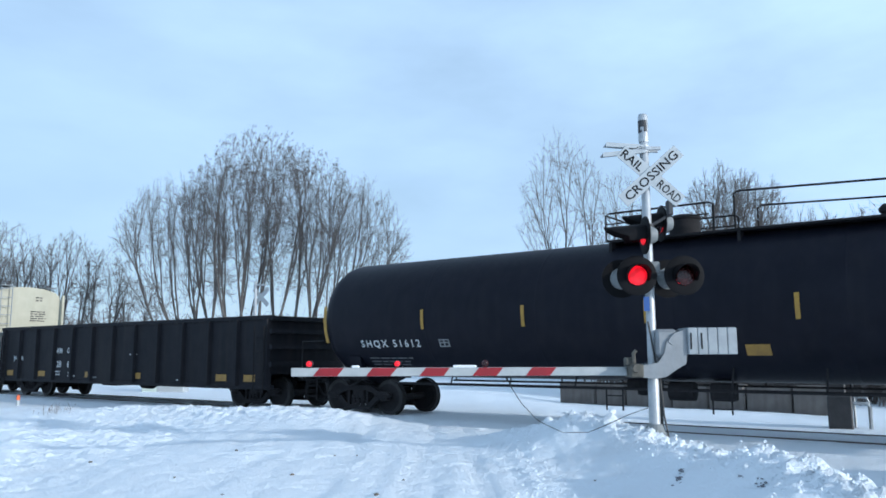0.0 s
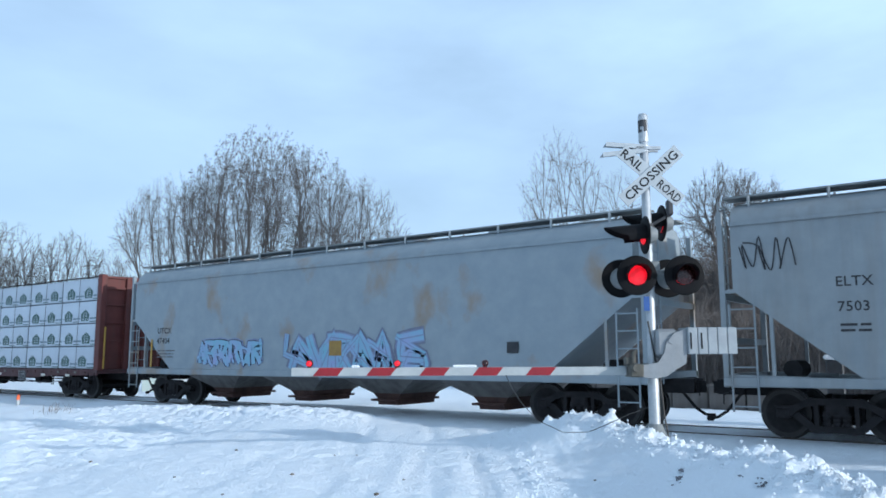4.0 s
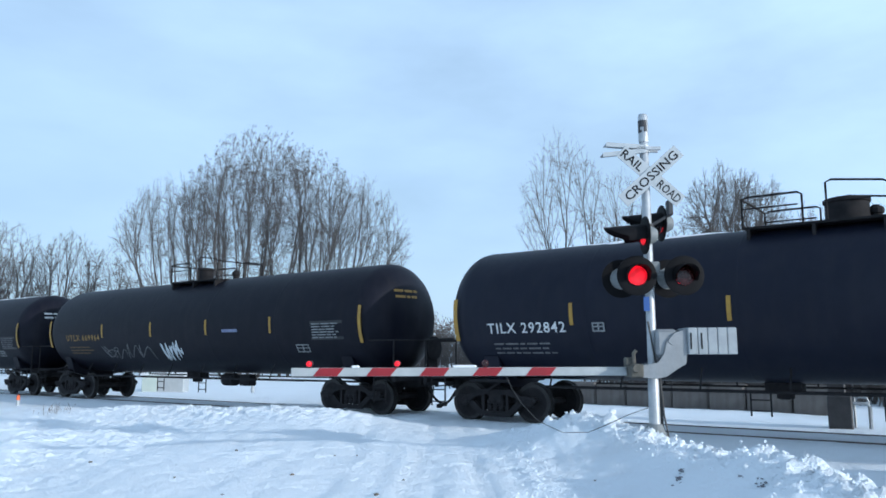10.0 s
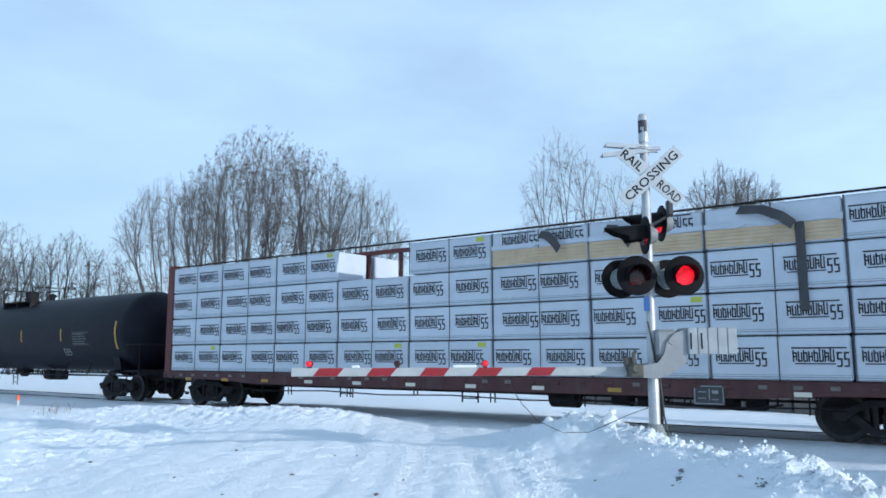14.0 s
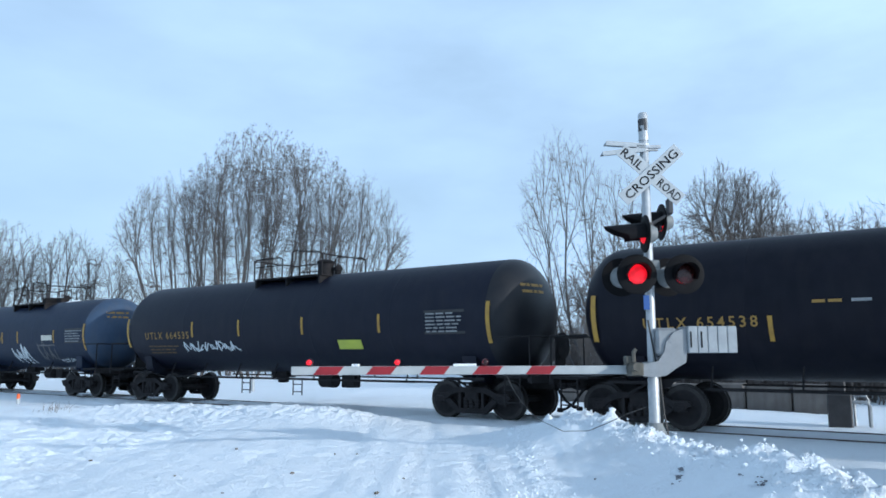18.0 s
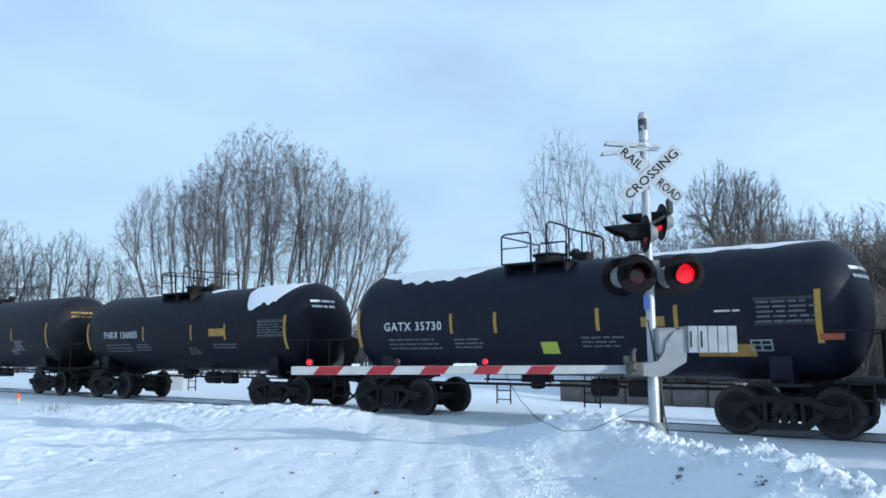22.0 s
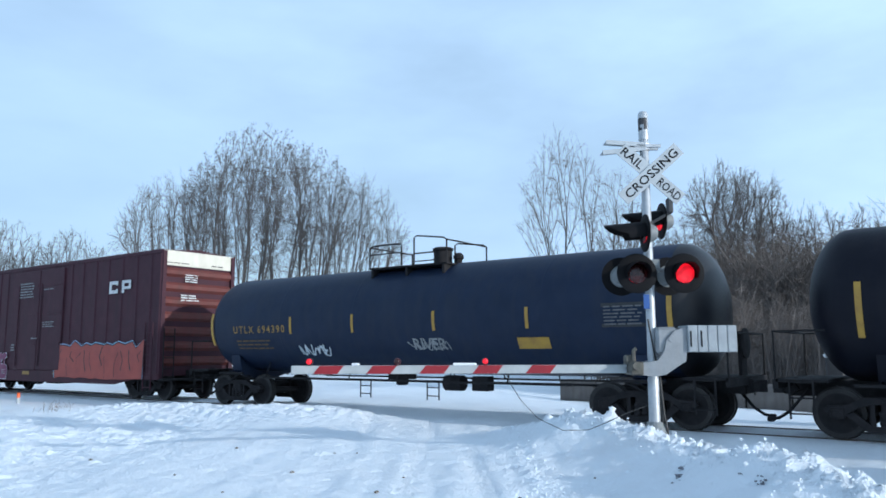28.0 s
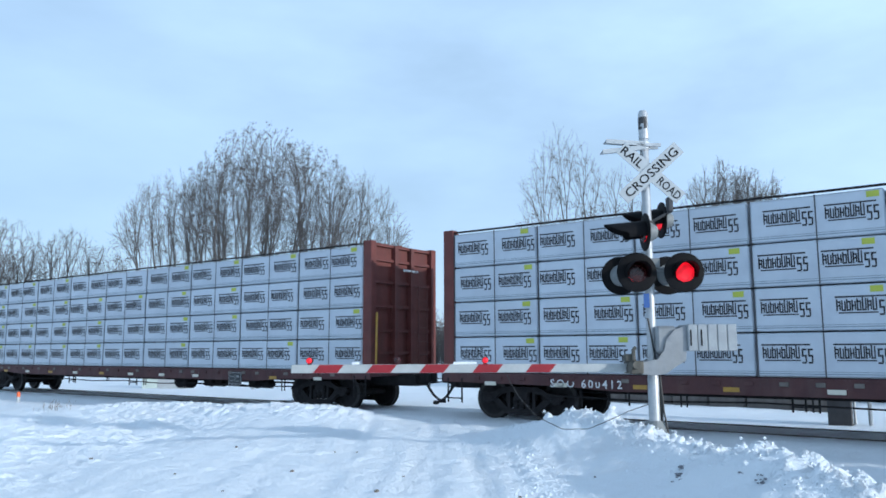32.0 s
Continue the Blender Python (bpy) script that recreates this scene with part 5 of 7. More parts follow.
def tank_car(S, L, R, zc, paint, label, mark, mark_at, stripes, gap0, gap1, hatch, ink=None, tall=(0.34, None), snow=(), tags=(), bars=(), placards=(), head=None, heading=None, kind=0, tallz=(-0.65, 0.35), shortz=(-0.35, 0.13), size=0.27, reach=(0.28, 0.40)):
    car = thing("tank_car", label, "tank car", "freight train")
    g = shell_geo(L, R, zc)
    e0, e1 = reach
    g.v = [(-e0 + v[0] * (L + e0 + e1) / L, v[1], v[2]) for v in g.v]
    shell = part("tank_shell", g, paint, car, smooth=True)
    ink = ink or WHITEMARK
    tags, bars, placards = [(a[0] * STRETCH, *a[1:]) for a in tags], [(a[0] * STRETCH, *a[1:]) for a in bars], [(a[0] * STRETCH, *a[1:]) for a in placards]
    hatch, snow = [a * STRETCH for a in hatch], [(a[0] * STRETCH, a[1] * STRETCH, *a[2:]) for a in snow]

    def on_shell(name, me, x, z, mats, lab="", lift=0.012):
        me = me if isinstance(me, bpy.types.Mesh) else me.mesh(name, mats, fix=False)
        ob = part(name, wrap_on(me, x, z, R, zc, lift), None, shell, lab)
        return tagged(ob, lab, kind="stuff") if name in ("stencil_block", "small_print") else ob

    def strip(x, z0, z1, w=0.085):
        g, n = Geo(), 8
        for i in range(n):
            a, b = z0 + (z1 - z0) * i / n, z0 + (z1 - z0) * (i + 1) / n
            g.add([(-w / 2, 0, a - z0), (w / 2, 0, a - z0), (w / 2, 0, b - z0), (-w / 2, 0, b - z0)], [(0, 1, 2, 3)])
        on_shell("reflector_strip", g, x, zc + z0, YELLOW)

    end = L - tall[0] if tall[1] is None else tall[1]
    for x in (tall[0], end):
        strip(x, *tallz, 0.11)
    for x in stripes:
        strip(x, *shortz)
    if mark:
        on_shell("reporting_mark", text_mesh(mark, size * 1.04, ink, 1.34 if mark[:4] in ("UTLX", "DBUX", "SHQX") else 1.14), *mark_at, ink)
        on_shell("small_print", text_bars(1.7, 0.36, 3, len(mark) + int(abs(S)), 0.34), mark_at[0] + 0.1, mark_at[1] - 0.46, DIMORANGE if ink is ORANGEMARK else DIMMARK)
    for x, z, w, h, lines, m in bars:
        on_shell("stencil_block", text_bars(w, h, lines, int(x * 10) + lines), x, z, m)
        if lines > 4:
            g = Geo()
            g.box(-0.06, w + 0.06, -0.002, 0.002, -0.05, h + 0.02)
            on_shell("stencil_panel", g, x, z, PANELGREY, "faded grey painted panel", 0.008)
    for x, z, w, h, m in tags:
        g = Geo()
        g.box(0, w, -0.002, 0.008, 0, h)
        on_shell("decal", g, x, z, m)
    for x, z, w, h in placards:
        g = Geo()
        for a in ((0, w, 0, 0.03), (0, w, h - 0.03, h), (0, 0.03, 0, h), (w - 0.03, w, 0, h), (w * 0.5 - 0.015, w * 0.5 + 0.015, 0, h), (0, w, h * 0.5, h * 0.5 + 0.025)):
            g.box(a[0], a[1], -0.003, 0.004, a[2], a[3])
        tagged(on_shell("outlined_panel", g, x, z, PALEMARK), kind="stuff")
    if head:
        g = Geo()
        prof = [(L + e1 - 0.56 * R * (1 - math.cos(a)) + 0.004, R * math.sin(a) + 0.003) for a in [math.pi / 2 * i / 9 for i in range(10)]]
        g.lathe(prof, "x", (0, 0, zc), 40)
        part("tank_head", g, head, shell, "dusty rounded tank end", smooth=True)
    if heading:
        g = text_bars(0.9, 0.32, 2, 5)
        for i, v in enumerate(g.v):
            a, b = -0.75 + v[0], 0.55 + v[2]
            g.v[i] = (L + e1 - 0.58 * R * (1 - math.sqrt(max(0.0, 1 - (a * a + b * b) / (R * R)))) + 0.014 + v[1], a, zc + b)
        part("head_stencil", g, heading, shell)
    # saddle, sills, end platforms
    x0, x1 = 1.10, L - 1.10
    for s, x in ((-1, x0), (1, x1)):
        g = Geo()
        rr = R + 0.02
        arc = [(rr * math.sin(a), zc - rr * math.cos(a)) for a in [radians(-50 + 100 * i / 10) for i in range(11)]]
        g.slab(arc + [(1.0, 0.92), (-1.0, 0.92)], "x", x - 0.20, x + 0.20)
        g.slab([(-1.30, 1.05), (1.30, 1.05), (0.45, 0.80), (-0.45, 0.80)], "x", x - 0.14, x + 0.14)
        part("saddle", g, paint, car)
        g = Geo()
        e = -gap0 + 0.35 if s < 0 else L + gap1 - 0.35
        g.box(min(e, x), max(e, x), -0.24, 0.24, 0.72, 1.02)
        part("draft_sill", g, UNDER, car)
        g = Geo()
        a = e if s < 0 else L - 0.15
        b = 0.15 if s < 0 else e
        g.box(a, b, -1.40, 1.40, 1.02, 1.07)
        g.box(e - 0.05, e + 0.05, -1.40, 1.40, 0.90, 1.07)
        part("end_platform", g, UNDER, car, "black steel end platform")
        g = Geo()
        for y in (-1.38, 1.38):
            loop_rail(g, [(a, y, 1.05), (a, y, 1.95), (b, y, 1.95)] if s < 0 else [(a, y, 1.95), (b, y, 1.95), (b, y, 1.05)])
        loop_rail(g, [(e, -1.38, 1.95), (e, 1.38, 1.95)])
        part("handrail", g, UNDER, car)
        g = Geo()
        ladder(g, (a + b) / 2, -1.42, 0.36, 1.05, 0.40, step=0.28)
        part("step", g, UNDER, car)
        g = Geo()
        g.tube([(x - s * 0.35, -1.22, 0.98), (x + s * 0.15, -1.22, 0.72)], 0.03, 5)
        g.box(x - 0.55, x + 0.55, -1.30, -1.24, 0.94, 1.00)
        part("bolster_bracket", g, UNDER, car)
    g = Geo()
    g.lathe([(0, 0.30), (0.02, 0.33), (0.06, 0.33), (0.08, 0.26), (0.10, 0.03)], "x", (L + gap1 - 0.55, 0.55, 1.75), 18)
    g.box(L + gap1 - 0.62, L + gap1 - 0.55, 0.35, 0.75, 1.05, 2.0)
    part("hand_brake", g, UNDER, car, "dark brake wheel on the end platform")
    # rails along the bottom, outlet and brake gear
    g = Geo()
    for y in (-1.30, 1.30):
        g.tube([(x0 + 1.5, y, 0.86), (x1 - 1.5, y, 0.86)], 0.026, 6)
        k = x0 + 1.6
        while k < x1 - 1.5:
            g.tube([(k, y, 0.86), (k, y * 0.86, zc - R * 0.80)], 0.02, 5)
            k += 1.65
    part("side_grab_rail", g, UNDER, car)
    g = Geo()
    mid = hatch[0] + 0.4
    g.lathe([(zc - R - 0.32, 0.10), (zc - R - 0.30, 0.17), (zc - R - 0.12, 0.17), (zc - R - 0.10, 0.22), (zc - R + 0.1, 0.24)], "z", (mid, 0, 0), 14)
    g.box(mid - 0.34, mid + 0.34, -0.2, 0.2, zc - R - 0.16, zc - R + 0.08)
    part("bottom_outlet", g, UNDER, car)
    g = Geo()
    q = 0.58 * L
    g.lathe([(-0.28, 0.05), (-0.26, 0.20), (0.26, 0.20), (0.28, 0.05)], "x", (q, -0.35, 0.80), 14)
    g.cbox(q + 0.6, q + 1.1, -0.5, -0.2, 0.62, 0.98, 0.03)
    g.tube([(x0 + 0.4, -0.2, 0.82), (x1 - 0.4, -0.2, 0.82)], 0.03, 6)
    for k in range(2):
        ladder(g, hatch[0] + 0.25 + 2.2 * k, -1.33, 0.42, 0.86, 0.36, step=0.2, r=0.014)
    part("brake_rigging", g, UNDER, car)
    # top: manway with platform and railings
    top = zc + R
    h0, h1, m0, m1 = hatch
    g = Geo()
    g.box(h0, h1, -0.95, -0.30, top - 0.10, top - 0.06)
    g.box(h0, h1, 0.30, 0.95, top - 0.10, top - 0.06)
    for x in (h0 + 0.1, (h0 + h1) / 2, h1 - 0.1):
        g.box(x - 0.03, x + 0.03, -0.95, 0.95, top - 0.34, top - 0.08)
    part("walkway", g, UNDER, car)
    hh = 0.58 if kind == 0 else 0.70
    for y in (-0.93, 0.93):
        q = h0 + (h1 - h0) * 0.40
        g = Geo()
        loop_rail(g, [(h0, y, top - 0.1), (h0, y, top + hh * 0.86), (h0 + 0.1, y, top + hh * 0.92), (q, y, top + hh * 0.92), (q + 0.08, y, top + hh * 0.84), (q + 0.08, y, top - 0.1)])
        loop_rail(g, [(h0, y, top + 0.30), (q, y, top + 0.30)], 0.016)
        if y < 0:
            loop_rail(g, [(h0, -0.93, top + hh * 0.86), (h0, 0.93, top + hh * 0.86)])
        part("top_railing", g, UNDER, car, "black pipe railing round the hatch")
        g = Geo()
        loop_rail(g, [(q + 0.5, y, top - 0.1), (q + 0.5, y, top + hh * 1.12), (q + 0.6, y, top + hh * 1.2), (h1 - 0.1, y, top + hh), (h1, y, top + hh * 0.9), (h1, y, top - 0.1)])
        if y < 0:
            loop_rail(g, [(h1, -0.93, top + hh * 0.9), (h1, 0.93, top + hh * 0.9)])
        part("top_railing", g, UNDER, car, "black pipe railing round the hatch")
    g = Geo()
    rm = max(0.25, 0.4 * (m1 - m0))
    cx = (m0 + m1) / 2 - 0.1
    if kind == 0:
        g.lathe([(top - 0.12, rm), (top + 0.36, rm), (top + 0.38, rm + 0.03), (top + 0.44, rm + 0.03), (top + 0.47, rm - 0.05), (top + 0.48, 0.0)], "z", (cx, 0, 0), 20)
    else:
        g.lathe([(top - 0.12, 0.36), (top + 0.14, 0.36), (top + 0.16, 0.42), (top + 0.20, 0.42), (top + 0.24, 0.2), (top + 0.25, 0.0)], "z", (cx, 0, 0), 20)
        g.cbox(cx + 0.7, cx + 1.1, -0.18, 0.18, top - 0.1, top + 0.18, 0.03)
    part("manway", g, UNDER, car, "round black manway housing", smooth=True)
    g = Geo()
    vx = h1 - 0.35
    g.lathe([(top - 0.06, 0.10), (top + 0.12, 0.10), (top + 0.14, 0.14), (top + 0.22, 0.14), (top + 0.30, 0.07), (top + 0.31, 0)], "z", (vx, 0.1, 0), 10)
    part("relief_valve", g, UNDER, car)
    for i, (a, b, d0, d1) in enumerate(snow):
        part("snow_patch", snow_cap(a, b, R, zc, d0, d1, i + S), CAP_SNOW, shell, "settled snow", smooth=True)
    sets = running_gear(car, x0, x1, -gap0, L + gap1)
    CARS.append((car, S, sets))
    return car, shell, on_shell

# ---------- tank cars, in the order in which they pass ----------
LONG, MID = (16.68, 1.56, 2.55), (15.3, 1.45, 2.46)
MH = (6.3, 8.75, 6.65, 7.3)


def graffiti(on_shell, x, z, w, h, seed, m, stroke=0.05, count=5, label="sprayed scrawl"):
    on_shell("graffiti", squiggle(w, h, seed, stroke, count), x * STRETCH, z, m, label, 0.018)


def build_tanks():
    tank_car(-15.23, *LONG, BLACK, "black tank car with white lettering and yellow reflector strips", "SHQX 51612", (1.53, 1.78), [3.66, 6.52, 9.4, 12.25], 1.05, 1.05, (8.1, 13.6, 9.2, 10.0), ink=WHITEMARK, tags=[(10.95, 1.55, 0.45, 0.25, ORANGEMARK)], placards=[(3.98, 1.77, 0.3, 0.2)], size=0.27)
    c, s, on = tank_car(-118.93, *LONG, RUSTBLACK, "rusty black tank car with snow on top and faint scrawls", "DBUX 290022", (1.48, 1.68), [3.73, 7.15, 9.87, 12.8], 1.05, 1.05, (7.15, 9.05, 7.43, 8.16), ink=WHITEMARK, placards=[(13.15, 1.46, 0.62, 0.28)], bars=[(14.7, 2.05, 1.0, 0.5, 5, DIMMARK)], snow=[(0.8, 6.6, 0.18, 0.2), (9.2, 15.9, 0.42, 0.3)], size=0.29, heading=WHITEMARK)
    graffiti(on, 5.4, 1.78, 2.6, 0.34, 3, DIMMARK, 0.03, 6)
    graffiti(on, 10.6, 1.7, 2.4, 0.7, 8, DIMMARK, 0.035, 5)
    tank_car(-137.75, *LONG, NAVY, "black tank car with white lettering and stencilled panel", "TILX 292842", (1.22, 2.06), [3.38, 6.7, 10.06, 13.12], 1.05, 1.05, (6.7, 9.2, 8.0, 8.97), ink=WHITEMARK, bars=[(14.68, 2.06, 1.05, 0.46, 6, PALEMARK), (9.4, 1.6, 0.9, 0.3, 3, DIMMARK), (12.7, 1.75, 1.0, 0.35, 3, DIMMARK)], placards=[(3.75, 2.05, 0.28, 0.2)], snow=[(2.6, 6.3, 0.15, 0.2)], size=0.32)
    c, s, on = tank_car(-156.85, *LONG, BLACK, "black tank car with yellow lettering and sprayed scrawls", "UTLX 669964", (1.52, 2.12), [3.97, 6.93, 9.88, 12.85], 1.05, 1.05, (6.9, 9.3, 7.35, 7.9), ink=ORANGEMARK, bars=[(14.17, 2.04, 1.1, 0.45, 6, PALEMARK)], placards=[(13.45, 1.66, 0.5, 0.25)], tags=[(10.4, 2.27, 0.7, 0.09, GRAFBLUE)], size=0.29, heading=ORANGEMARK)
    graffiti(on, 3.7, 1.45, 2.9, 0.65, 14, DIMMARK, 0.035, 4)
    graffiti(on, 7.2, 1.43, 1.05, 0.75, 21, GRAFWHITE, 0.05, 5, "pale scribble")
    tank_car(-175.55, *LONG, BLACK, "clean black tank car with white lettering", "NATX 251107", (1.46, 2.0), [3.18, 5.39, 7.53, 9.8, 11.9, 13.9], 1.05, 1.05, (7.41, 9.66, 7.8, 8.63), ink=WHITEMARK, bars=[(14.57, 1.89, 1.1, 0.46, 6, DIMMARK), (10.0, 1.5, 0.8, 0.35, 4, DIMMARK)], placards=[(14.04, 1.56, 0.5, 0.27)], snow=[(0.7, 15.6, 0.05, 0.18)], size=0.29, heading=WHITEMARK)
    tank_car(-219.85, 16.95, 1.45, 2.46, BLACK, "black tank car with orange lettering and low railing", "UTLX 677263", (1.69, 2.07), [4.04, 6.44, 9.4, 12.5], 1.1, 1.1, MH, ink=ORANGEMARK, placards=[(12.2, 1.6, 0.45, 0.28)], bars=[(13.0, 2.0, 1.0, 0.45, 5, DIMMARK)], size=0.29, tall=(0.71, 16.23))
    tank_car(-237.45, *MID, BLACK, "black tank car with orange lettering and yellow decals", "UTLX 654538", (1.41, 2.06), [3.88, 6.57, 10.25, 12.63], 1.08, 1.08, MH, ink=ORANGEMARK, tags=[(11.1, 1.66, 0.86, 0.27, LIMETAG)], placards=[(12.35, 1.65, 0.45, 0.28)], bars=[(13.05, 1.91, 1.0, 0.44, 6, PALEMARK), (9.3, 2.87, 0.5, 0.09, 1, PALEMARK), (4.5, 2.46, 0.62, 0.13, 1, ORANGEMARK), (5.12, 2.46, 0.42, 0.13, 1, PALEMARK)], size=0.29, shortz=(-0.68, -0.18), head=HEADGREY)
    c, s, on = tank_car(-254.95, 15.5, 1.45, 2.46, NAVY, "black tank car with orange lettering and white scrawl", "UTLX 664535", (1.35, 2.07), [3.94, 6.21, 8.95, 11.8], 1.08, 1.08, (6.1, 8.95, 8.0, 8.6), ink=ORANGEMARK, tags=[(9.99, 1.7, 0.85, 0.27, LIMETAG)], bars=[(12.98, 2.09, 1.1, 0.52, 6, PALEMARK)], size=0.31, head=HEADGREY, heading=ORANGEMARK)
    graffiti(on, 3.3, 1.66, 2.7, 0.36, 31, GRAFWHITE, 0.045, 8)
    c, s, on = tank_car(-267.87, 10.5, 1.35, 2.38, DARKBLUE, "blue tank car with bold grey scrawls", "UTLX 672845", (1.44, 2.12), [3.74, 5.07, 7.97], 1.05, 1.05, (3.55, 6.25, 4.7, 5.3), ink=ORANGEMARK, tags=[(6.85, 2.12, 0.8, 0.2, CREAM), (1.2, 2.95, 0.18, 0.14, WHITEMARK)], bars=[(8.6, 2.05, 1.2, 0.48, 5, PALEMARK), (6.6, 1.9, 1.3, 0.15, 1, DIMMARK)], snow=[(4.2, 5.2, 0.1, 0.3), (6.6, 7.2, 0.15, 0.25)], size=0.31, head=BLUE, heading=ORANGEMARK, kind=1)
    graffiti(on, 4.3, 1.22, 1.25, 1.0, 44, GRAFWHITE, 0.10, 3, "bold white scrawl")
    graffiti(on, 6.4, 1.3, 1.3, 0.9, 46, DIMMARK, 0.05, 3)
    graffiti(on, 7.7, 1.28, 1.5, 0.24, 47, GRAFWHITE, 0.035, 6)
    graffiti(on, 1.35, 2.3, 0.5, 0.4, 48, GRAFWHITE, 0.03, 3)
    c, s, on = tank_car(-282.3, 12.0, 1.36, 2.39, BLACK, "black tank car for molten sulphur with snow patches", "TILX 150773", (1.34, 2.08), [2.13, 4.19, 6.78, 8.96], 1.1, 1.1, (4.72, 6.4, 5.1, 5.7), ink=WHITEMARK, tags=[(6.7, 2.0, 0.85, 0.27, YELLOW), (10.75, 2.88, 0.42, 0.14, REDMARK)], bars=[(10.08, 2.02, 1.15, 0.5, 6, DIMMARK), (3.4, 1.72, 1.2, 0.3, 3, DIMMARK), (5.6, 1.6, 0.9, 0.3, 3, DIMMARK), (9.0, 1.55, 0.7, 0.3, 4, DIMMARK)], placards=[(9.88, 1.54, 0.52, 0.28)], snow=[(1.0, 4.2, 0.1, 0.15), (7.0, 11.2, 0.12, 0.25)], size=0.29, heading=REDMARK, kind=1)
    on("lettering", text_mesh("MOLTEN SULPHUR", 0.175, WHITEMARK, 1.0), 9.93 * STRETCH, 2.66, WHITEMARK, "white hazard wording")
    on("stencil_block", text_bars(1.1, 0.06, 1, 3), 10.3 * STRETCH, 2.58, PALEMARK)
    diamond_placard(on, 10.66, 1.42, 0.36)
    c, s, on = tank_car(-296.45, 11.85, 1.36, 2.39, NAVY, "dark tank car with ragged snow on its top", "GATX 35730", (1.23, 2.14), [3.36, 4.62, 7.2, 8.9], 1.05, 1.05, (4.45, 6.2, 4.95, 5.7), ink=WHITEMARK, tags=[(5.6, 1.56, 0.42, 0.3, LIMETAG), (7.95, 2.1, 0.5, 0.2, ORANGEMARK), (9.0, 1.5, 1.1, 0.28, ORANGEMARK), (11.2, 1.8, 0.4, 0.12, REDMARK)], bars=[(10.17, 2.13, 1.05, 0.45, 5, DIMMARK), (3.3, 1.7, 0.9, 0.3, 3, DIMMARK), (6.6, 1.7, 1.0, 0.3, 3, DIMMARK), (9.41, 2.35, 0.6, 0.08, 1, WHITEMARK)], placards=[(10.0, 1.6, 0.4, 0.25)], snow=[(0.3, 4.2, 0.60, 0.5), (7.2, 11.3, 0.26, 0.3)], size=0.29, heading=WHITEMARK, kind=1)
    tank_car(-309.95, 11.27, 1.33, 2.36, BLACK, "black tank car with a tongue of snow down one end", "FHRX 136005", (1.43, 2.12), [3.87, 6.53, 8.23], 1.05, 1.05, (4.15, 5.85, 4.75, 5.15), ink=WHITEMARK, tags=[(7.25, 2.12, 0.8, 0.23, YELLOW)], bars=[(9.5, 2.1, 1.2, 0.46, 6, DIMMARK), (6.1, 1.56, 0.7, 0.3, 4, DIMMARK), (3.3, 1.7, 0.9, 0.28, 3, DIMMARK), (7.4, 1.75, 1.2, 0.2, 2, DIMMARK)], snow=[(2.2, 4.0, 0.2, 0.3), (6.0, 6.9, 0.2, 0.3), (8.4, 10.5, 0.95, 0.6)], size=0.31, heading=WHITEMARK, kind=1)
    c, s, on = tank_car(-327.45, *MID, BLACK, "black tank car with orange lettering and white placards", "UTLX 665922", (1.6, 1.95), [4.0, 6.18, 9.16, 12.15], 1.08, 1.08, (6.29, 8.65, 6.76, 7.4), ink=ORANGEMARK, placards=[(11.63, 1.58, 0.45, 0.24)], bars=[(12.0, 1.75, 0.75, 0.42, 5, PALEMARK)], size=0.29, head=HEADGREY, heading=ORANGEMARK, kind=1)
    diamond_placard(on, 13.75, 1.3)
    c, s, on = tank_car(-345.05, *MID, BLUE, "grey-blue tank car with a dark band round its middle", "UTLX 661020", (1.5, 2.12), [3.88, 6.25, 9.22, 12.18], 1.08, 1.08, (6.44, 8.7, 7.16, 7.8), ink=ORANGEMARK, tags=[(9.25, 1.67, 0.8, 0.25, CREAM)], placards=[(12.39, 1.7, 0.46, 0.26)], bars=[(13.18, 2.06, 1.1, 0.5, 6, PALEMARK), (7.55, 2.28, 0.35, 0.08, 1, WHITEMARK)], size=0.27, head=BLUE, kind=1)
    g = Geo()
    g.lathe([(6.65, 1.454), (6.7, 1.462), (9.0, 1.462), (9.05, 1.454)], "x", (0, 0, 2.46), 56)
    part("shell_band", g, NAVY, s, "dark painted band", smooth=True)
    tank_car(-364.0, 16.95, 1.45, 2.46, BLACK, "black tank car with orange lettering", "UTLX 677241", (1.72, 2.1), [4.05, 6.58, 9.4, 12.5], 1.08, 1.08, MH, ink=ORANGEMARK, bars=[(13.0, 2.0, 1.0, 0.45, 5, DIMMARK)], size=0.29, tall=(0.73, 16.25), snow=[(5.9, 7.0, 0.2, 0.3)])
    c, s, on = tank_car(-381.5, 15.2, 1.45, 2.46, DARKBLUE, "dark blue tank car with orange lettering and white tags", "UTLX 694390", (1.35, 2.16), [3.85, 6.23, 8.94, 11.57], 1.08, 1.08, (6.23, 8.75, 7.8, 8.35), ink=ORANGEMARK, tags=[(10.96, 1.66, 0.82, 0.28, YELLOW)], bars=[(13.09, 2.14, 1.0, 0.44, 6, DIMMARK)], size=0.29, head=HEADGREY)
    graffiti(on, 3.95, 1.5, 1.15, 0.42, 61, GRAFWHITE, 0.04, 5)
    graffiti(on, 7.8, 1.62, 1.3, 0.30, 62, PALEMARK, 0.025, 5)
    on("graffiti", text_mesh("RIVER", 0.44, PALEMARK, 0.92), 7.98 * STRETCH, 1.66, PALEMARK, "pale sprayed tag", 0.02)


build_tanks()

# ---------- gondola, hoppers, boxcar, lumber cars ----------


def side_part(name, me, x, y, z, parent, label=""):
    """A flat mesh of the plane y = 0, put on a side wall."""
    ob = part(name, me, None, parent, label, at=(x, y, z))
    return tagged(ob, label, kind="stuff") if name == "stencil_block" else ob


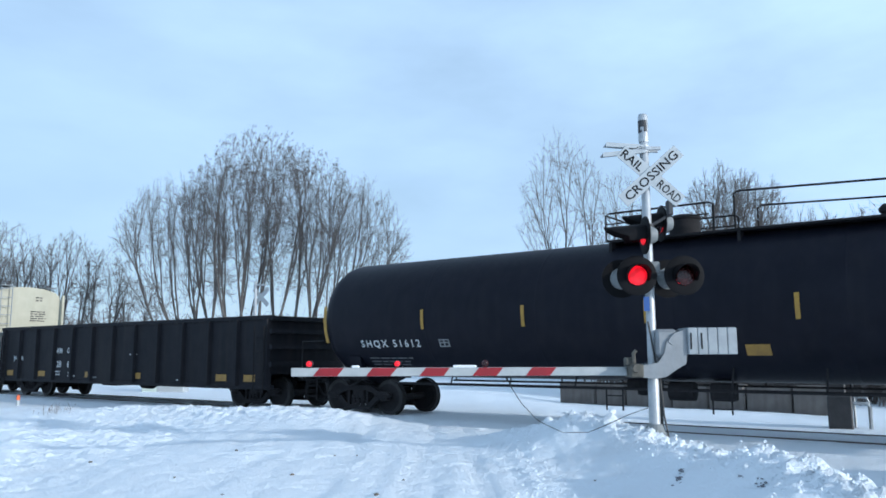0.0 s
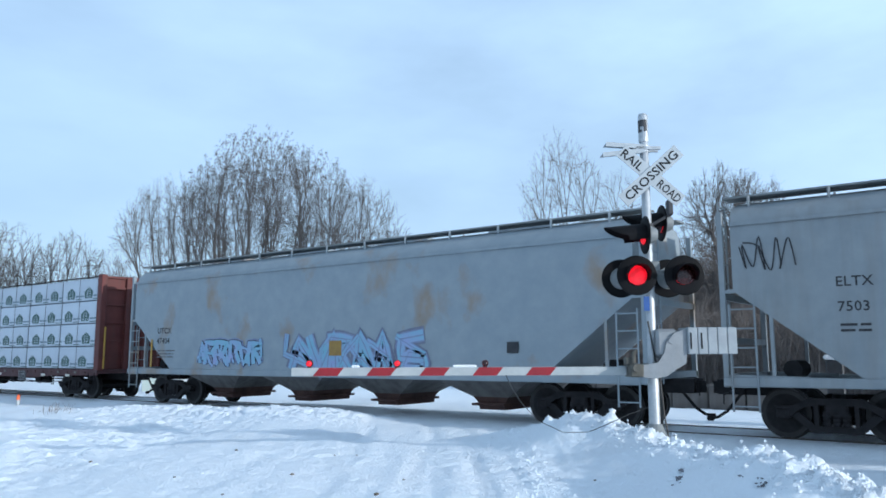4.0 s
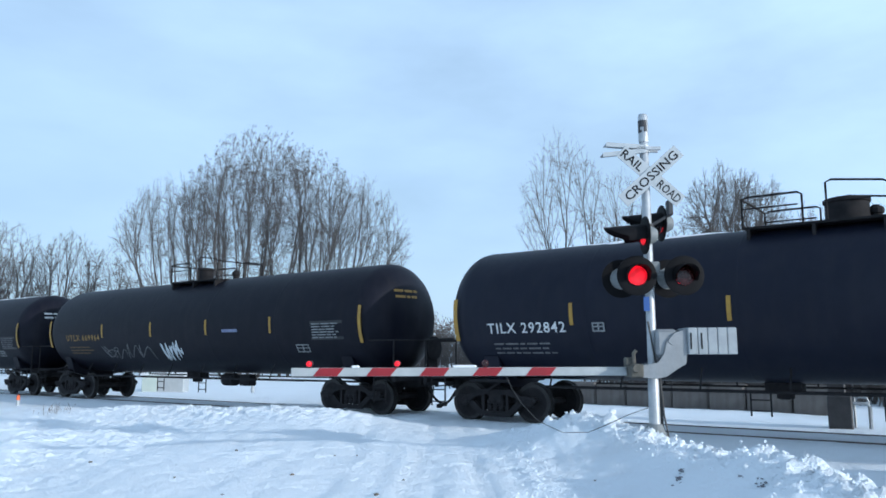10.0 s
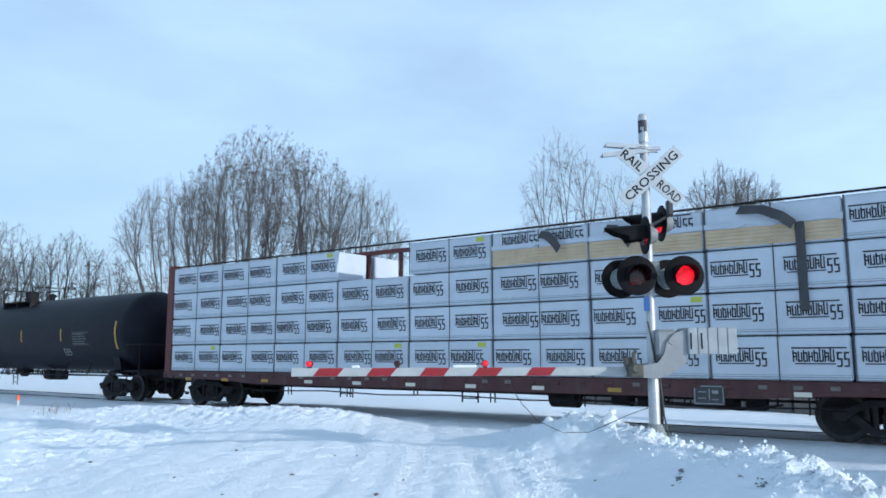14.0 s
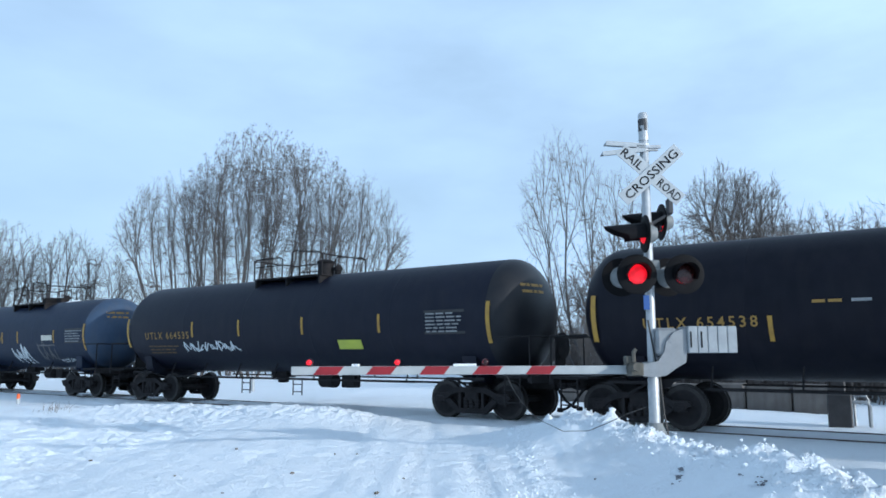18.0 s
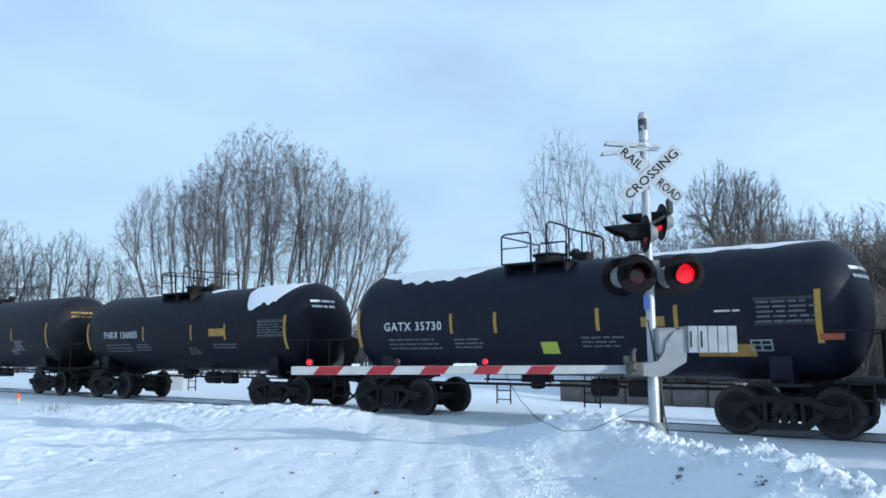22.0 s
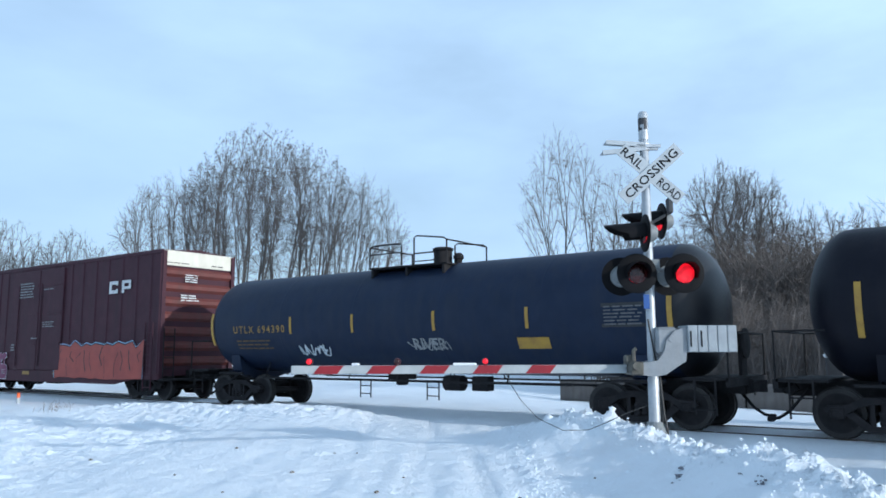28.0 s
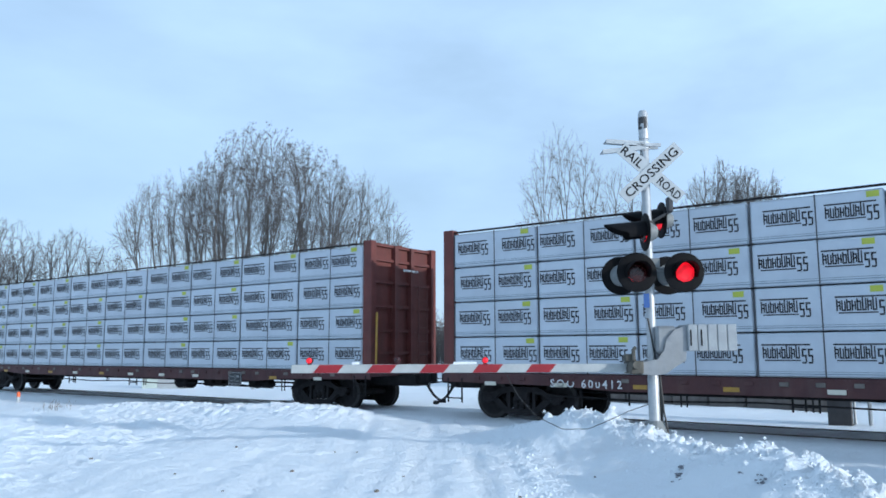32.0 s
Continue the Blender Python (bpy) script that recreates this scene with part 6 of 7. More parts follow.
def gondola(S, L):
    car = thing("gondola", "black open-top gondola with ribbed sides and snow on its load", "gondola car", "freight train")
    w, z0, z1 = 1.48, 0.58, 2.66
    g = Geo()
    g.box(0.05, L - 0.05, -w + 0.03, w - 0.03, 1.02, 1.10)
    part("floor", g, BLACKGOND, car)
    for x in (0.05, L - 0.05):
        g = Geo()
        g.box(x - 0.03, x + 0.03, -w + 0.03, w - 0.03, 1.10, z1)
        part("end_wall", g, BLACKGOND, car)
    n = 13
    for s in (1, -1):
        g = Geo()
        g.box(0.02, L - 0.02, s * w - 0.03, s * w + 0.03, z0 + 0.05, z1)
        b = part("side_wall", g, BLACKGOND, car)
        for i in range(n):
            x = 0.12 + (L - 0.24) * i / (n - 1)
            g = Geo()
            y = s * (w + 0.03)
            g.slab([(x - 0.10, y), (x - 0.06, y + s * 0.11), (x + 0.06, y + s * 0.11), (x + 0.10, y)], "z", z0 + 0.10, z1 - 0.04)
            part("side_post", g, BLACKGOND, b)
    for s in (-1, 1):
        g = Geo()
        g.cbox(0, L, s * w - 0.09, s * w + 0.14, z1 - 0.06, z1 + 0.07, 0.02)
        part("top_chord", g, BLACKGOND, car)
        g = Geo()
        g.cbox(0, L, s * w - 0.05, s * w + 0.16, z0, z0 + 0.14, 0.02)
        part("side_sill", g, BLACKGOND, car)
    for x, d in ((0.0, -1), (L, 1)):
        g = Geo()
        for z in (1.25, 1.75, 2.2, 2.58):
            g.box(min(x, x + d * 0.12), max(x, x + d * 0.12), -w - 0.1, w + 0.1, z, z + 0.13)
        part("end_rib", g, BLACKGOND, car)
        g = Geo()
        ladder(g, x - d * 0.35, -w - 0.18, 0.45, 2.4, 0.42, step=0.38)
        part("ladder", g, UNDER, car)
    g = Geo()
    g.box(0.8, L - 0.8, -0.30, 0.30, 0.62, 1.02)
    g.lathe([(-0.28, 0.05), (-0.26, 0.2), (0.26, 0.2), (0.28, 0.05)], "x", (L * 0.55, -0.6, 0.62), 12)
    g.box(L * 0.4, L * 0.46, -0.9, -0.4, 0.5, 0.9)
    part("centre_sill", g, UNDER, car)
    load = Geo()
    n, m = 40, 8
    for i in range(n + 1):
        for j in range(m + 1):
            x, y = 0.2 + (L - 0.4) * i / n, -w + 0.06 + (2 * w - 0.12) * j / m
            load.v.append((x, y, 2.35 + 0.40 * math.sin(math.pi * j / m) * (0.6 + 0.5 * noise.noise((x * 0.5, y, 2))) + 0.08 * noise.noise((x * 2, y * 2, 0))))
    load.f = [(i * (m + 1) + j, i * (m + 1) + j + 1, (i + 1) * (m + 1) + j + 1, (i + 1) * (m + 1) + j) for i in range(n) for j in range(m)]
    load.m = [0] * len(load.f)
    part("load", load, CAP_SNOW, car, "snow-covered heap of load", smooth=True)
    y = -w - 0.034
    for body_text, x, z, size in (("AM", 4.30, 1.67, 0.29), ("GX", 5.06, 1.67, 0.29), ("28", 4.35, 1.15, 0.33), ("61", 5.10, 1.15, 0.33)):
        side_part("reporting_mark", text_mesh(body_text, size, WHITEMARK, 1.05), x, y, z, b)
    for x, z, ww, h, k in ((4.3, 0.86, 0.35, 0.2, 2), (5.2, 0.82, 0.5, 0.22, 2), (9.2, 1.6, 0.5, 0.06, 1), (11.9, 0.78, 0.4, 0.08, 1), (6.9, 0.8, 0.3, 0.06, 1)):
        side_part("stencil_block", text_bars(ww, h, k, int(x * 7)).mesh("stencil", WHITEMARK), x, y, z, b)
    for x in (0.45, 3.0, 6.4, 9.4, 13.9, 15.2):
        g = Geo()
        g.box(0, 0.5, -0.004, 0.004, 0, 0.2)
        side_part("reflector", g.mesh("reflector", ORANGEMARK), x, y, 0.80, b)
    side_part("graffiti", squiggle(0.75, 0.28, 71, 0.035, 4).mesh("graffiti", GRAFWHITE), 0.92, y, 1.36, b, "pale sprayed tag")
    CARS.append((car, S, running_gear(car, 1.45, L - 1.25, -0.95, L + 0.6)))


def hopper(S, L, paint, endpaint, label, outlets, post_cut=2.1):
    car = thing("covered_hopper", label, "hopper car", "freight train")
    w = 1.52
    g = Geo()
    st = [(0.30, 2.75), (0.32 + post_cut, 1.12), (L - 0.32 - post_cut, 1.12), (L - 0.30, 2.75)]
    sec = lambda zb: [(-w, zb), (-w, 3.75), (-w * 0.985, 4.02), (-w * 0.93, 4.24), (-w * 0.80, 4.42), (-w * 0.45, 4.56), (0, 4.61), (w * 0.45, 4.56), (w * 0.80, 4.42), (w * 0.93, 4.24), (w * 0.985, 4.02), (w, 3.75), (w, zb)]
    k = 13
    for x, zb in st:
        g.v += [(x, y, z) for y, z in sec(zb)]
    for i in range(3):
        for j in range(k):
            a, b = i * k + j, i * k + (j + 1) % k
            g.f.append((a, b, b + k, a + k))
            g.m.append(0)
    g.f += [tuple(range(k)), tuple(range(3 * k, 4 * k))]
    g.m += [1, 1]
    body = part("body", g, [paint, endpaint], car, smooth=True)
    for s in (-1, 1):
        g = Geo()
        g.cbox(0.05, L - 0.05, s * w - 0.05, s * w + 0.05, 0.96, 1.14, 0.02)
        part("side_sill", g, paint, car)
        g = Geo()
        g.box(0.3, L - 0.3, s * w - 0.02, s * w + 0.045, 4.00, 4.07)
        part("eave_rail", g, paint, car)
        g = Geo()
        g.box(0.1, L - 0.1, s * 0.95 - 0.26, s * 0.95 + 0.26, 4.60, 4.635)
        part("running_board", g, CASEGREY, car, "grey grating walkway along the roof edge")
        x = 0.6
        while x < L - 0.3:
            g = Geo()
            g.tube([(x, s * 1.22, 4.30), (x, s * 1.22, 4.63)], 0.03, 5)
            part("board_bracket", g, paint, car)
            g = Geo()
            g.tube([(x, s * 0.6, 4.50), (x, s * 0.6, 4.61)], 0.025, 5)
            part("board_bracket", g, paint, car)
            x += 1.42
    for i in range(4):
        g = Geo()
        x = L * (0.2 + 0.2 * i)
        g.cbox(x - 0.9, x + 0.9, -0.34, 0.34, 4.56, 4.70, 0.03)
        part("roof_hatch", g, paint, car)
    for e, d in ((0.05, 1), (L - 0.05, -1)):
        g = Geo()
        for y in (-w + 0.04, w - 0.04):
            g.box(min(e, e + d * 0.10), max(e, e + d * 0.10), y - 0.05, y + 0.05, 0.95, 4.30)
            g.tube([(e + d * 0.05, y, 1.15), (e + d * 1.5, y, 1.12)], 0.05, 4)
            g.tube([(e + d * 0.9, y, 1.12), (e + d * 0.9, y, 2.3)], 0.045, 4)
            g.tube([(e + d * 0.1, y, 2.75), (e + d * 0.4, y, 2.75)], 0.05, 4)
        for z in (1.05, 1.75, 2.6):
            g.box(min(e, e + d * 0.08), max(e, e + d * 0.08), -w, w, z, z + 0.13)
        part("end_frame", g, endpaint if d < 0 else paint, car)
        for y, zz in ((-w - 0.06, 4.6), (-w + 0.5, 4.5)):
            g = Geo()
            if y < -w:
                ladder(g, e + d * 0.40, y, 0.5, 2.5, 0.46, step=0.36)
            else:
                ladder(g, e - d * 0.03, y, 0.95, 4.55, 0.46, "y", 0.38)
            part("ladder", g, paint, car)
        g = Geo()
        g.box(min(e - d * 0.5, e + d * 1.2), max(e - d * 0.5, e + d * 1.2), -0.3, 0.3, 0.75, 1.05)
        g.box(min(e, e + d * 0.9), max(e, e + d * 0.9), -w + 0.1, w - 0.1, 1.0, 1.04)
        part("end_sill", g, UNDER, car)
        g = Geo()
        g.lathe([(-0.05, 0.08), (-0.03, 0.17), (0.75, 0.17), (0.8, 0.05)], "y", (e + d * 1.1, -0.9, 1.28), 12)
        part("air_reservoir", g, UNDER, car)
    for xa, xb in outlets:
        g = Geo()
        c, hw = (xa + xb) / 2, (xb - xa) / 2
        ring = lambda z, a, b: [(c - a, -b, z), (c + a, -b, z), (c + a, b, z), (c - a, b, z)]
        g.v = ring(1.14, hw + 0.75, w - 0.06) + ring(0.56, hw * 0.55, 0.85) + ring(0.42, hw * 0.42, 0.8) + ring(0.26, hw * 0.40, 0.78)
        for i in range(3):
            for j in range(4):
                g.f.append((i * 4 + j, i * 4 + (j + 1) % 4, i * 4 + 4 + (j + 1) % 4, i * 4 + 4 + j))
                g.m.append(0)
        g.m[4:] = [1] * 8
        g.f += [(0, 1, 2, 3), (12, 13, 14, 15)]
        g.m += [0, 1]
        o = part("hopper_outlet", g, [HOPPERDARK, RUSTGATE], car, "grimy hopper chute with a rusty gate")
        g = Geo()
        g.box(c - hw * 0.46, c + hw * 0.46, -0.95, 0.95, 0.36, 0.42)
        g.tube([(c - hw * 0.5, -0.97, 0.39), (c + hw * 0.5, -0.97, 0.39)], 0.03, 5)
        part("gate", g, RUSTGATE, o)
    CARS.append((car, S, running_gear(car, 1.85, L - 1.85, -0.6, L + 0.6)))
    return car, body, -w - 0.006


HOPPERDARK = mat("grimy_hopper_grey", (0.105, 0.098, 0.092), (0.16, 0.15, 0.14), 0.7, dirt=(0.05, 0.042, 0.038), streak=0.8, bump=0.1)


def build_hoppers():
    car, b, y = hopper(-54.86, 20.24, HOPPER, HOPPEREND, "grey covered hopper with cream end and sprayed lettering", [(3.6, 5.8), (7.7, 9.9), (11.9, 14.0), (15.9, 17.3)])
    side_part("reporting_mark", text_mesh("ELTX", 0.25, DARKMARK, 1.05), 2.06, y, 2.75, b)
    side_part("reporting_mark", text_mesh("7503", 0.25, DARKMARK, 1.05), 2.07, y, 2.31, b)
    for x, z, ww, h, st, n, m, sd, lab in ((9.4, 2.08, 2.4, 0.42, 0.03, 6, DARKMARK, 83, "black sprayed tag"), (16.9, 1.5, 1.9, 0.7, 0.03, 5, GRAFPINK, 85, "faint pink tag"), (3.3, 1.7, 1.1, 0.9, 0.03, 4, DIMMARK, 86, "faded tag"), (0.45, 3.1, 0.95, 0.7, 0.025, 3, DARKMARK, 87, "thin black tag"), (8.0, 1.5, 1.0, 0.7, 0.03, 4, DIMMARK, 88, "faded tag")):
        side_part("graffiti", squiggle(ww, h, sd, st, n).mesh("graffiti", m), x, y - 0.002 * (sd - 80), z, b, lab)
    sprayed_piece(3.5, 1.45, 5, 7, b, 4.5, y - 0.006, 1.15, GRAFBLUE, DARKMARK, GRAFVIOLET, PALEMARK, 0.05)
    for k in range(3):
        sprayed_piece(4.4 - 0.3 * k, 1.15, 4 + k, 12 + k, b, 12.6 + 0.2 * k, y - 0.006, 1.22, None, None, None, DARKMARK, 0.05)
    for x, z, ww, h, m in ((9.3, 1.73, 0.7, 0.3, REDMARK), (10.05, 1.7, 0.1, 0.5, YELLOW), (15.3, 1.6, 0.55, 0.3, DARKMARK)):
        g = Geo()
        g.box(0, ww, -0.004, 0.004, 0, h)
        side_part("decal", g.mesh("decal", m), x, y - 0.004, z, b)
    for x, z, ww, h, k in ((16.5, 2.15, 0.75, 0.35, 4), (16.5, 2.8, 0.7, 0.25, 3), (2.1, 1.95, 0.6, 0.2, 2)):
        side_part("stencil_block", text_bars(ww, h, k, int(x * 9)).mesh("stencil", DARKMARK), x, y, z, b)
    g = text_bars(0.8, 0.5, 5, 3)
    g.v = [(20.24 - 0.285 + v[1], 0.15 + v[0], 3.1 + v[2]) for v in g.v]
    part("end_stencil", g, DARKMARK, b)
    g = text_bars(0.35, 0.25, 2, 4)
    g.v = [(20.24 - 0.285 + v[1], 0.35 + v[0], 4.0 + v[2]) for v in g.v]
    part("end_stencil", g, DARKMARK, b)
    car, b, y = hopper(-74.79, 18.55, HOPPERBLUE, HOPPERBLUE, "pale grey covered hopper with rust stains and blue graffiti", [(3.4, 5.2), (7.0, 8.7), (10.2, 11.9), (13.4, 15.2)])
    side_part("reporting_mark", text_mesh("UTCX", 0.27, DARKMARK, 1.05), 1.66, y, 2.28, b)
    side_part("reporting_mark", text_mesh("47404", 0.27, DARKMARK, 1.05), 1.64, y, 1.95, b)
    for x, z, ww, h, st, n, m, sd, lab in ((1.4, 0.98, 1.8, 0.15, 0.03, 6, DARKMARK, 94, "small black tag"),):
        side_part("graffiti", squiggle(ww, h, sd, st, n).mesh("graffiti", m), x, y - 0.002 * (sd - 90), z, b, lab)
    sprayed_piece(2.9, 0.75, 6, 21, b, 3.9, y - 0.006, 1.25, GRAFBLUE, DARKMARK, GRAFTEAL, None, 0.03)
    sprayed_piece(4.6, 1.05, 6, 25, b, 8.1, y - 0.006, 1.05, GRAFVIOLET, GRAFBLUE, GRAFTEAL, GRAFBLUE, 0.04)
    for x, z, ww, h, m in ((1.35, 1.2, 0.09, 0.9, YELLOW), (9.6, 1.55, 0.45, 0.4, ORANGEMARK), (15.2, 1.6, 0.3, 0.25, DARKMARK)):
        g = Geo()
        g.box(0, ww, -0.004, 0.004, 0, h)
        side_part("decal", g.mesh("decal", m), x, y - 0.024, z, b)
    side_part("stencil_block", text_bars(1.0, 0.3, 3, 77).mesh("stencil", DIMMARK), 1.7, y, 1.5, b)


def boxcar(S, L):
    car = thing("boxcar", "maroon ribbed boxcar with cream end band and red graffiti", "boxcar", "freight train")
    w, z0, z1 = 1.46, 0.72, 5.07
    g = Geo()
    g.slab([(-w, z0 + 0.1), (w, z0 + 0.1), (w, z1 - 0.03), (0, z1 + 0.10), (-w, z1 - 0.03)], "x", 0.06, L - 0.06)
    body = part("body", g, [MAROON], car)
    for s in (-1, 1):
        g = Geo()
        g.cbox(0, L, s * w - 0.04, s * w + 0.06, z1 - 0.14, z1 + 0.0, 0.02)
        part("top_chord", g, MAROON, car)
        g = Geo()
        g.box(0.0, L, s * w - 0.04, s * w + 0.05, z0 - 0.02, z0 + 0.20)
        g.slab([(1.2, z0), (L - 1.2, z0), (L - 2.6, z0 - 0.22), (2.6, z0 - 0.22)], "y", s * w - 0.03, s * w + 0.03)
        part("side_sill", g, MAROON, car)
        for i, x in enumerate((0.08, 0.75, 2.3, 3.25, 4.45, 5.1, 10.2, 11.0, 11.9, 12.72, 13.6, 14.5, 15.35, L - 0.08)):
            h = 0.035 if 0 < i < 13 else 0.05
            g = Geo()
            y = s * w
            g.slab([(x - 0.085, y), (x - 0.05, y + s * h), (x + 0.05, y + s * h), (x + 0.085, y)], "z", z0 + 0.18, z1 - 0.14)
            part("side_post", g, MAROON, body)
        for x0, x1 in ((6.14, 7.9), (7.95, 9.73)):
            g = Geo()
            g.cbox(x0, x1, s * w - 0.02 if s > 0 else -w - 0.075, s * w + 0.075 if s > 0 else -w + 0.02, z0 + 0.22, z1 - 0.22, 0.02)
            d = part("door", g, MAROON, car, "maroon sliding door")
            for z in (1.9, 3.1, 4.2):
                g = Geo()
                g.box(x0 + 0.08, x1 - 0.08, s * (w + 0.075) - 0.02, s * (w + 0.075) + 0.02, z, z + 0.10)
                part("door_rib", g, MAROON, d)
            g = Geo()
            g.tube([(x0 + 0.2, s * (w + 0.11), 1.1), (x0 + 0.2, s * (w + 0.11), 4.3)], 0.022, 5)
            part("lock_bar", g, MAROON, d)
        g = Geo()
        g.box(5.2, 10.3, s * w - 0.02, s * w + 0.10, z0 + 0.10, z0 + 0.18)
        g.box(5.2, 10.3, s * w - 0.02, s * w + 0.10, z1 - 0.24, z1 - 0.17)
        part("door_track", g, MAROON, car)
    for e, d in ((0.06, -1), (L - 0.06, 1)):
        x = lambda a: (min(e, e + d * a), max(e, e + d * a))
        g = Geo()
        for y in (-w + 0.05, w - 0.05):
            g.box(*x(0.12), y - 0.07, y + 0.07, z0, z1 - 0.05)
        part("corner_post", g, MAROON, car)
        for i in range(7):
            z = 1.15 + i * 0.50
            g = Geo()
            q = [(z, 0), (z + 0.10, d * 0.10), (z + 0.22, d * 0.10), (z + 0.32, 0)]
            vs = []
            for y in (-w + 0.12, w - 0.12):
                vs += [(e + b, y, a) for a, b in q]
            g.add(vs, [(0, 1, 5, 4), (1, 2, 6, 5), (2, 3, 7, 6), (0, 3, 2, 1), (4, 5, 6, 7), (0, 4, 7, 3)])
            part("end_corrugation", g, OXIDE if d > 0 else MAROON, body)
        g = Geo()
        g.box(*x(0.05), -w + 0.02, w - 0.02, z1 - 0.53, z1 - 0.02)
        part("end_band", g, CREAM, body, "cream white band across the top of the end")
        for yy, zz, ww, hh, k in ((-0.6, 4.0, 0.6, 0.3, 4), (-0.75, 3.35, 0.75, 0.25, 3), (-1.3, 4.62, 0.9, 0.06, 1), (0.5, 4.62, 0.5, 0.08, 1)):
            g = text_bars(ww, hh, k, int(zz * 10))
            g.v = [(e + d * (0.115 if zz < 4.5 else 0.06) + v[1], yy + v[0] * d, zz + v[2]) for v in g.v]
            part("end_stencil", g, WHITEMARK if zz < 4.5 else DARKMARK, body)
        g = Geo()
        ladder(g, e + d * 0.16, -w + 0.30, 0.6, 2.4, 0.4, "y", 0.36)
        g.box(*x(0.35), -w, w, z0 - 0.05, z0 + 0.02)
        part("ladder", g, UNDER, car)
        g = Geo()
        g.box(min(e + d * 0.2, e - d * 1.9), max(e + d * 0.2, e - d * 1.9), -0.35, 0.35, 0.62, 1.0)
        part("end_sill", g, UNDER, car)
        g = Geo()
        ladder(g, e - d * 0.45, -w - 0.08, 0.35, 2.6, 0.44, step=0.36)
        part("ladder", g, MAROON, car)
    for i in range(15):
        x = 0.5 + (L - 1.0) * i / 14
        g = Geo()
        g.slab([(-w, z1 - 0.02), (0, z1 + 0.13), (w, z1 - 0.02), (w, z1 - 0.05), (0, z1 + 0.08), (-w, z1 - 0.05)], "x", x - 0.04, x + 0.04)
        part("roof_rib", g, MAROON, car)
    g = Geo()
    g.box(1.8, L - 1.8, -0.25, 0.25, 0.55, 0.85)
    g.lathe([(-0.28, 0.05), (-0.26, 0.2), (0.26, 0.2), (0.28, 0.05)], "x", (L * 0.42, -0.8, 0.55), 12)
    g.box(L * 0.5, L * 0.56, -1.1, -0.5, 0.42, 0.8)
    g.tube([(2, -0.5, 0.62), (L - 2, -0.5, 0.62)], 0.03, 5)
    part("centre_sill", g, UNDER, car)
    y = -w - 0.006
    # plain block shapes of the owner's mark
    for k, outline in enumerate(([(0, 0, 0.55, 0.12), (0, 0.32, 0.55, 0.44), (0, 0.12, 0.14, 0.32), (0.43, 0.28, 0.55, 0.32), (0.43, 0.12, 0.55, 0.16)], [(0, 0, 0.14, 0.44), (0.14, 0.34, 0.55, 0.44), (0.14, 0.13, 0.55, 0.22), (0.43, 0.22, 0.55, 0.34)])):
        g = Geo()
        for a in outline:
            g.box(a[0], a[2], -0.004, 0.004, a[1], a[3])
        side_part("owner_mark", g.mesh("owner_mark", WHITEMARK), 12.88 + 0.80 * k, y - 0.04, 3.68, body)
    for tx, x, z in (("NK", 1.82, 2.46), ("CR", 2.7, 2.46), ("50", 1.85, 2.07), ("32", 2.72, 2.07), ("2", 3.48, 2.07)):
        side_part("reporting_mark", text_mesh(tx, 0.29, WHITEMARK, 1.05), x, y - 0.04, z, body)
    for x, z, ww, h, k, m in ((6.4, 3.8, 1.2, 0.65, 6, PALEMARK), (8.3, 4.05, 0.9, 0.08, 1, PALEMARK), (8.35, 2.6, 0.9, 0.25, 3, PALEMARK), (7.5, 2.15, 0.5, 0.1, 1, PALEMARK), (1.5, 1.55, 0.5, 0.15, 2, PALEMARK), (5.9, 1.7, 0.3, 0.3, 3, PALEMARK)):
        side_part("stencil_block", text_bars(ww, h, k, int(x * 9) + k).mesh("stencil", m), x, y - 0.10, z, body)
    # two sprayed pieces along the lower side
    sprayed_block(5.7, 1.30, 4, 31, body, 9.45, y - 0.06, 0.68, GRAFTEAL, DARKMARK, GRAFRED, DARKMARK, 0.04)
    sprayed_piece(3.7, 1.1, 6, 37, body, 1.9, y - 0.05, 0.58, None, GRAFWHITE, GRAFPINK, GRAFPINK, 0.022)
    for x in (1.0, 2.6, 4.6, 6.9, 9.3, 11.0, 12.7, 14.2):
        g = Geo()
        g.box(0, 0.55, -0.004, 0.004, 0, 0.13)
        side_part("reflector", g.mesh("reflector", ORANGEMARK), x, y - 0.05, 0.76, body)
    CARS.append((car, S, running_gear(car, 1.85, L - 1.45, -1.1, L + 1.1)))


# ----- lumber cars -----
BUNDLE, ROWH, ROWZ = 2.475, 0.803, (1.09, 1.925, 2.76, 3.595)


def bundle_mesh(length, depth, name="lumber_pack", mats=None):
    g = Geo()
    g.cbox(0.015, length - 0.015, 0, depth, 0, ROWH, 0.03)
    return g.mesh(name, mats or WRAP)


def strap_mesh(depth):
    g = Geo()
    for a in ((-0.012, 0.012, -0.006, 0.002, 0.0, ROWH), (-0.012, 0.012, -0.004, depth, ROWH - 0.003, ROWH + 0.005)):
        g.box(*a)
    return g.mesh("strap", STRAP)


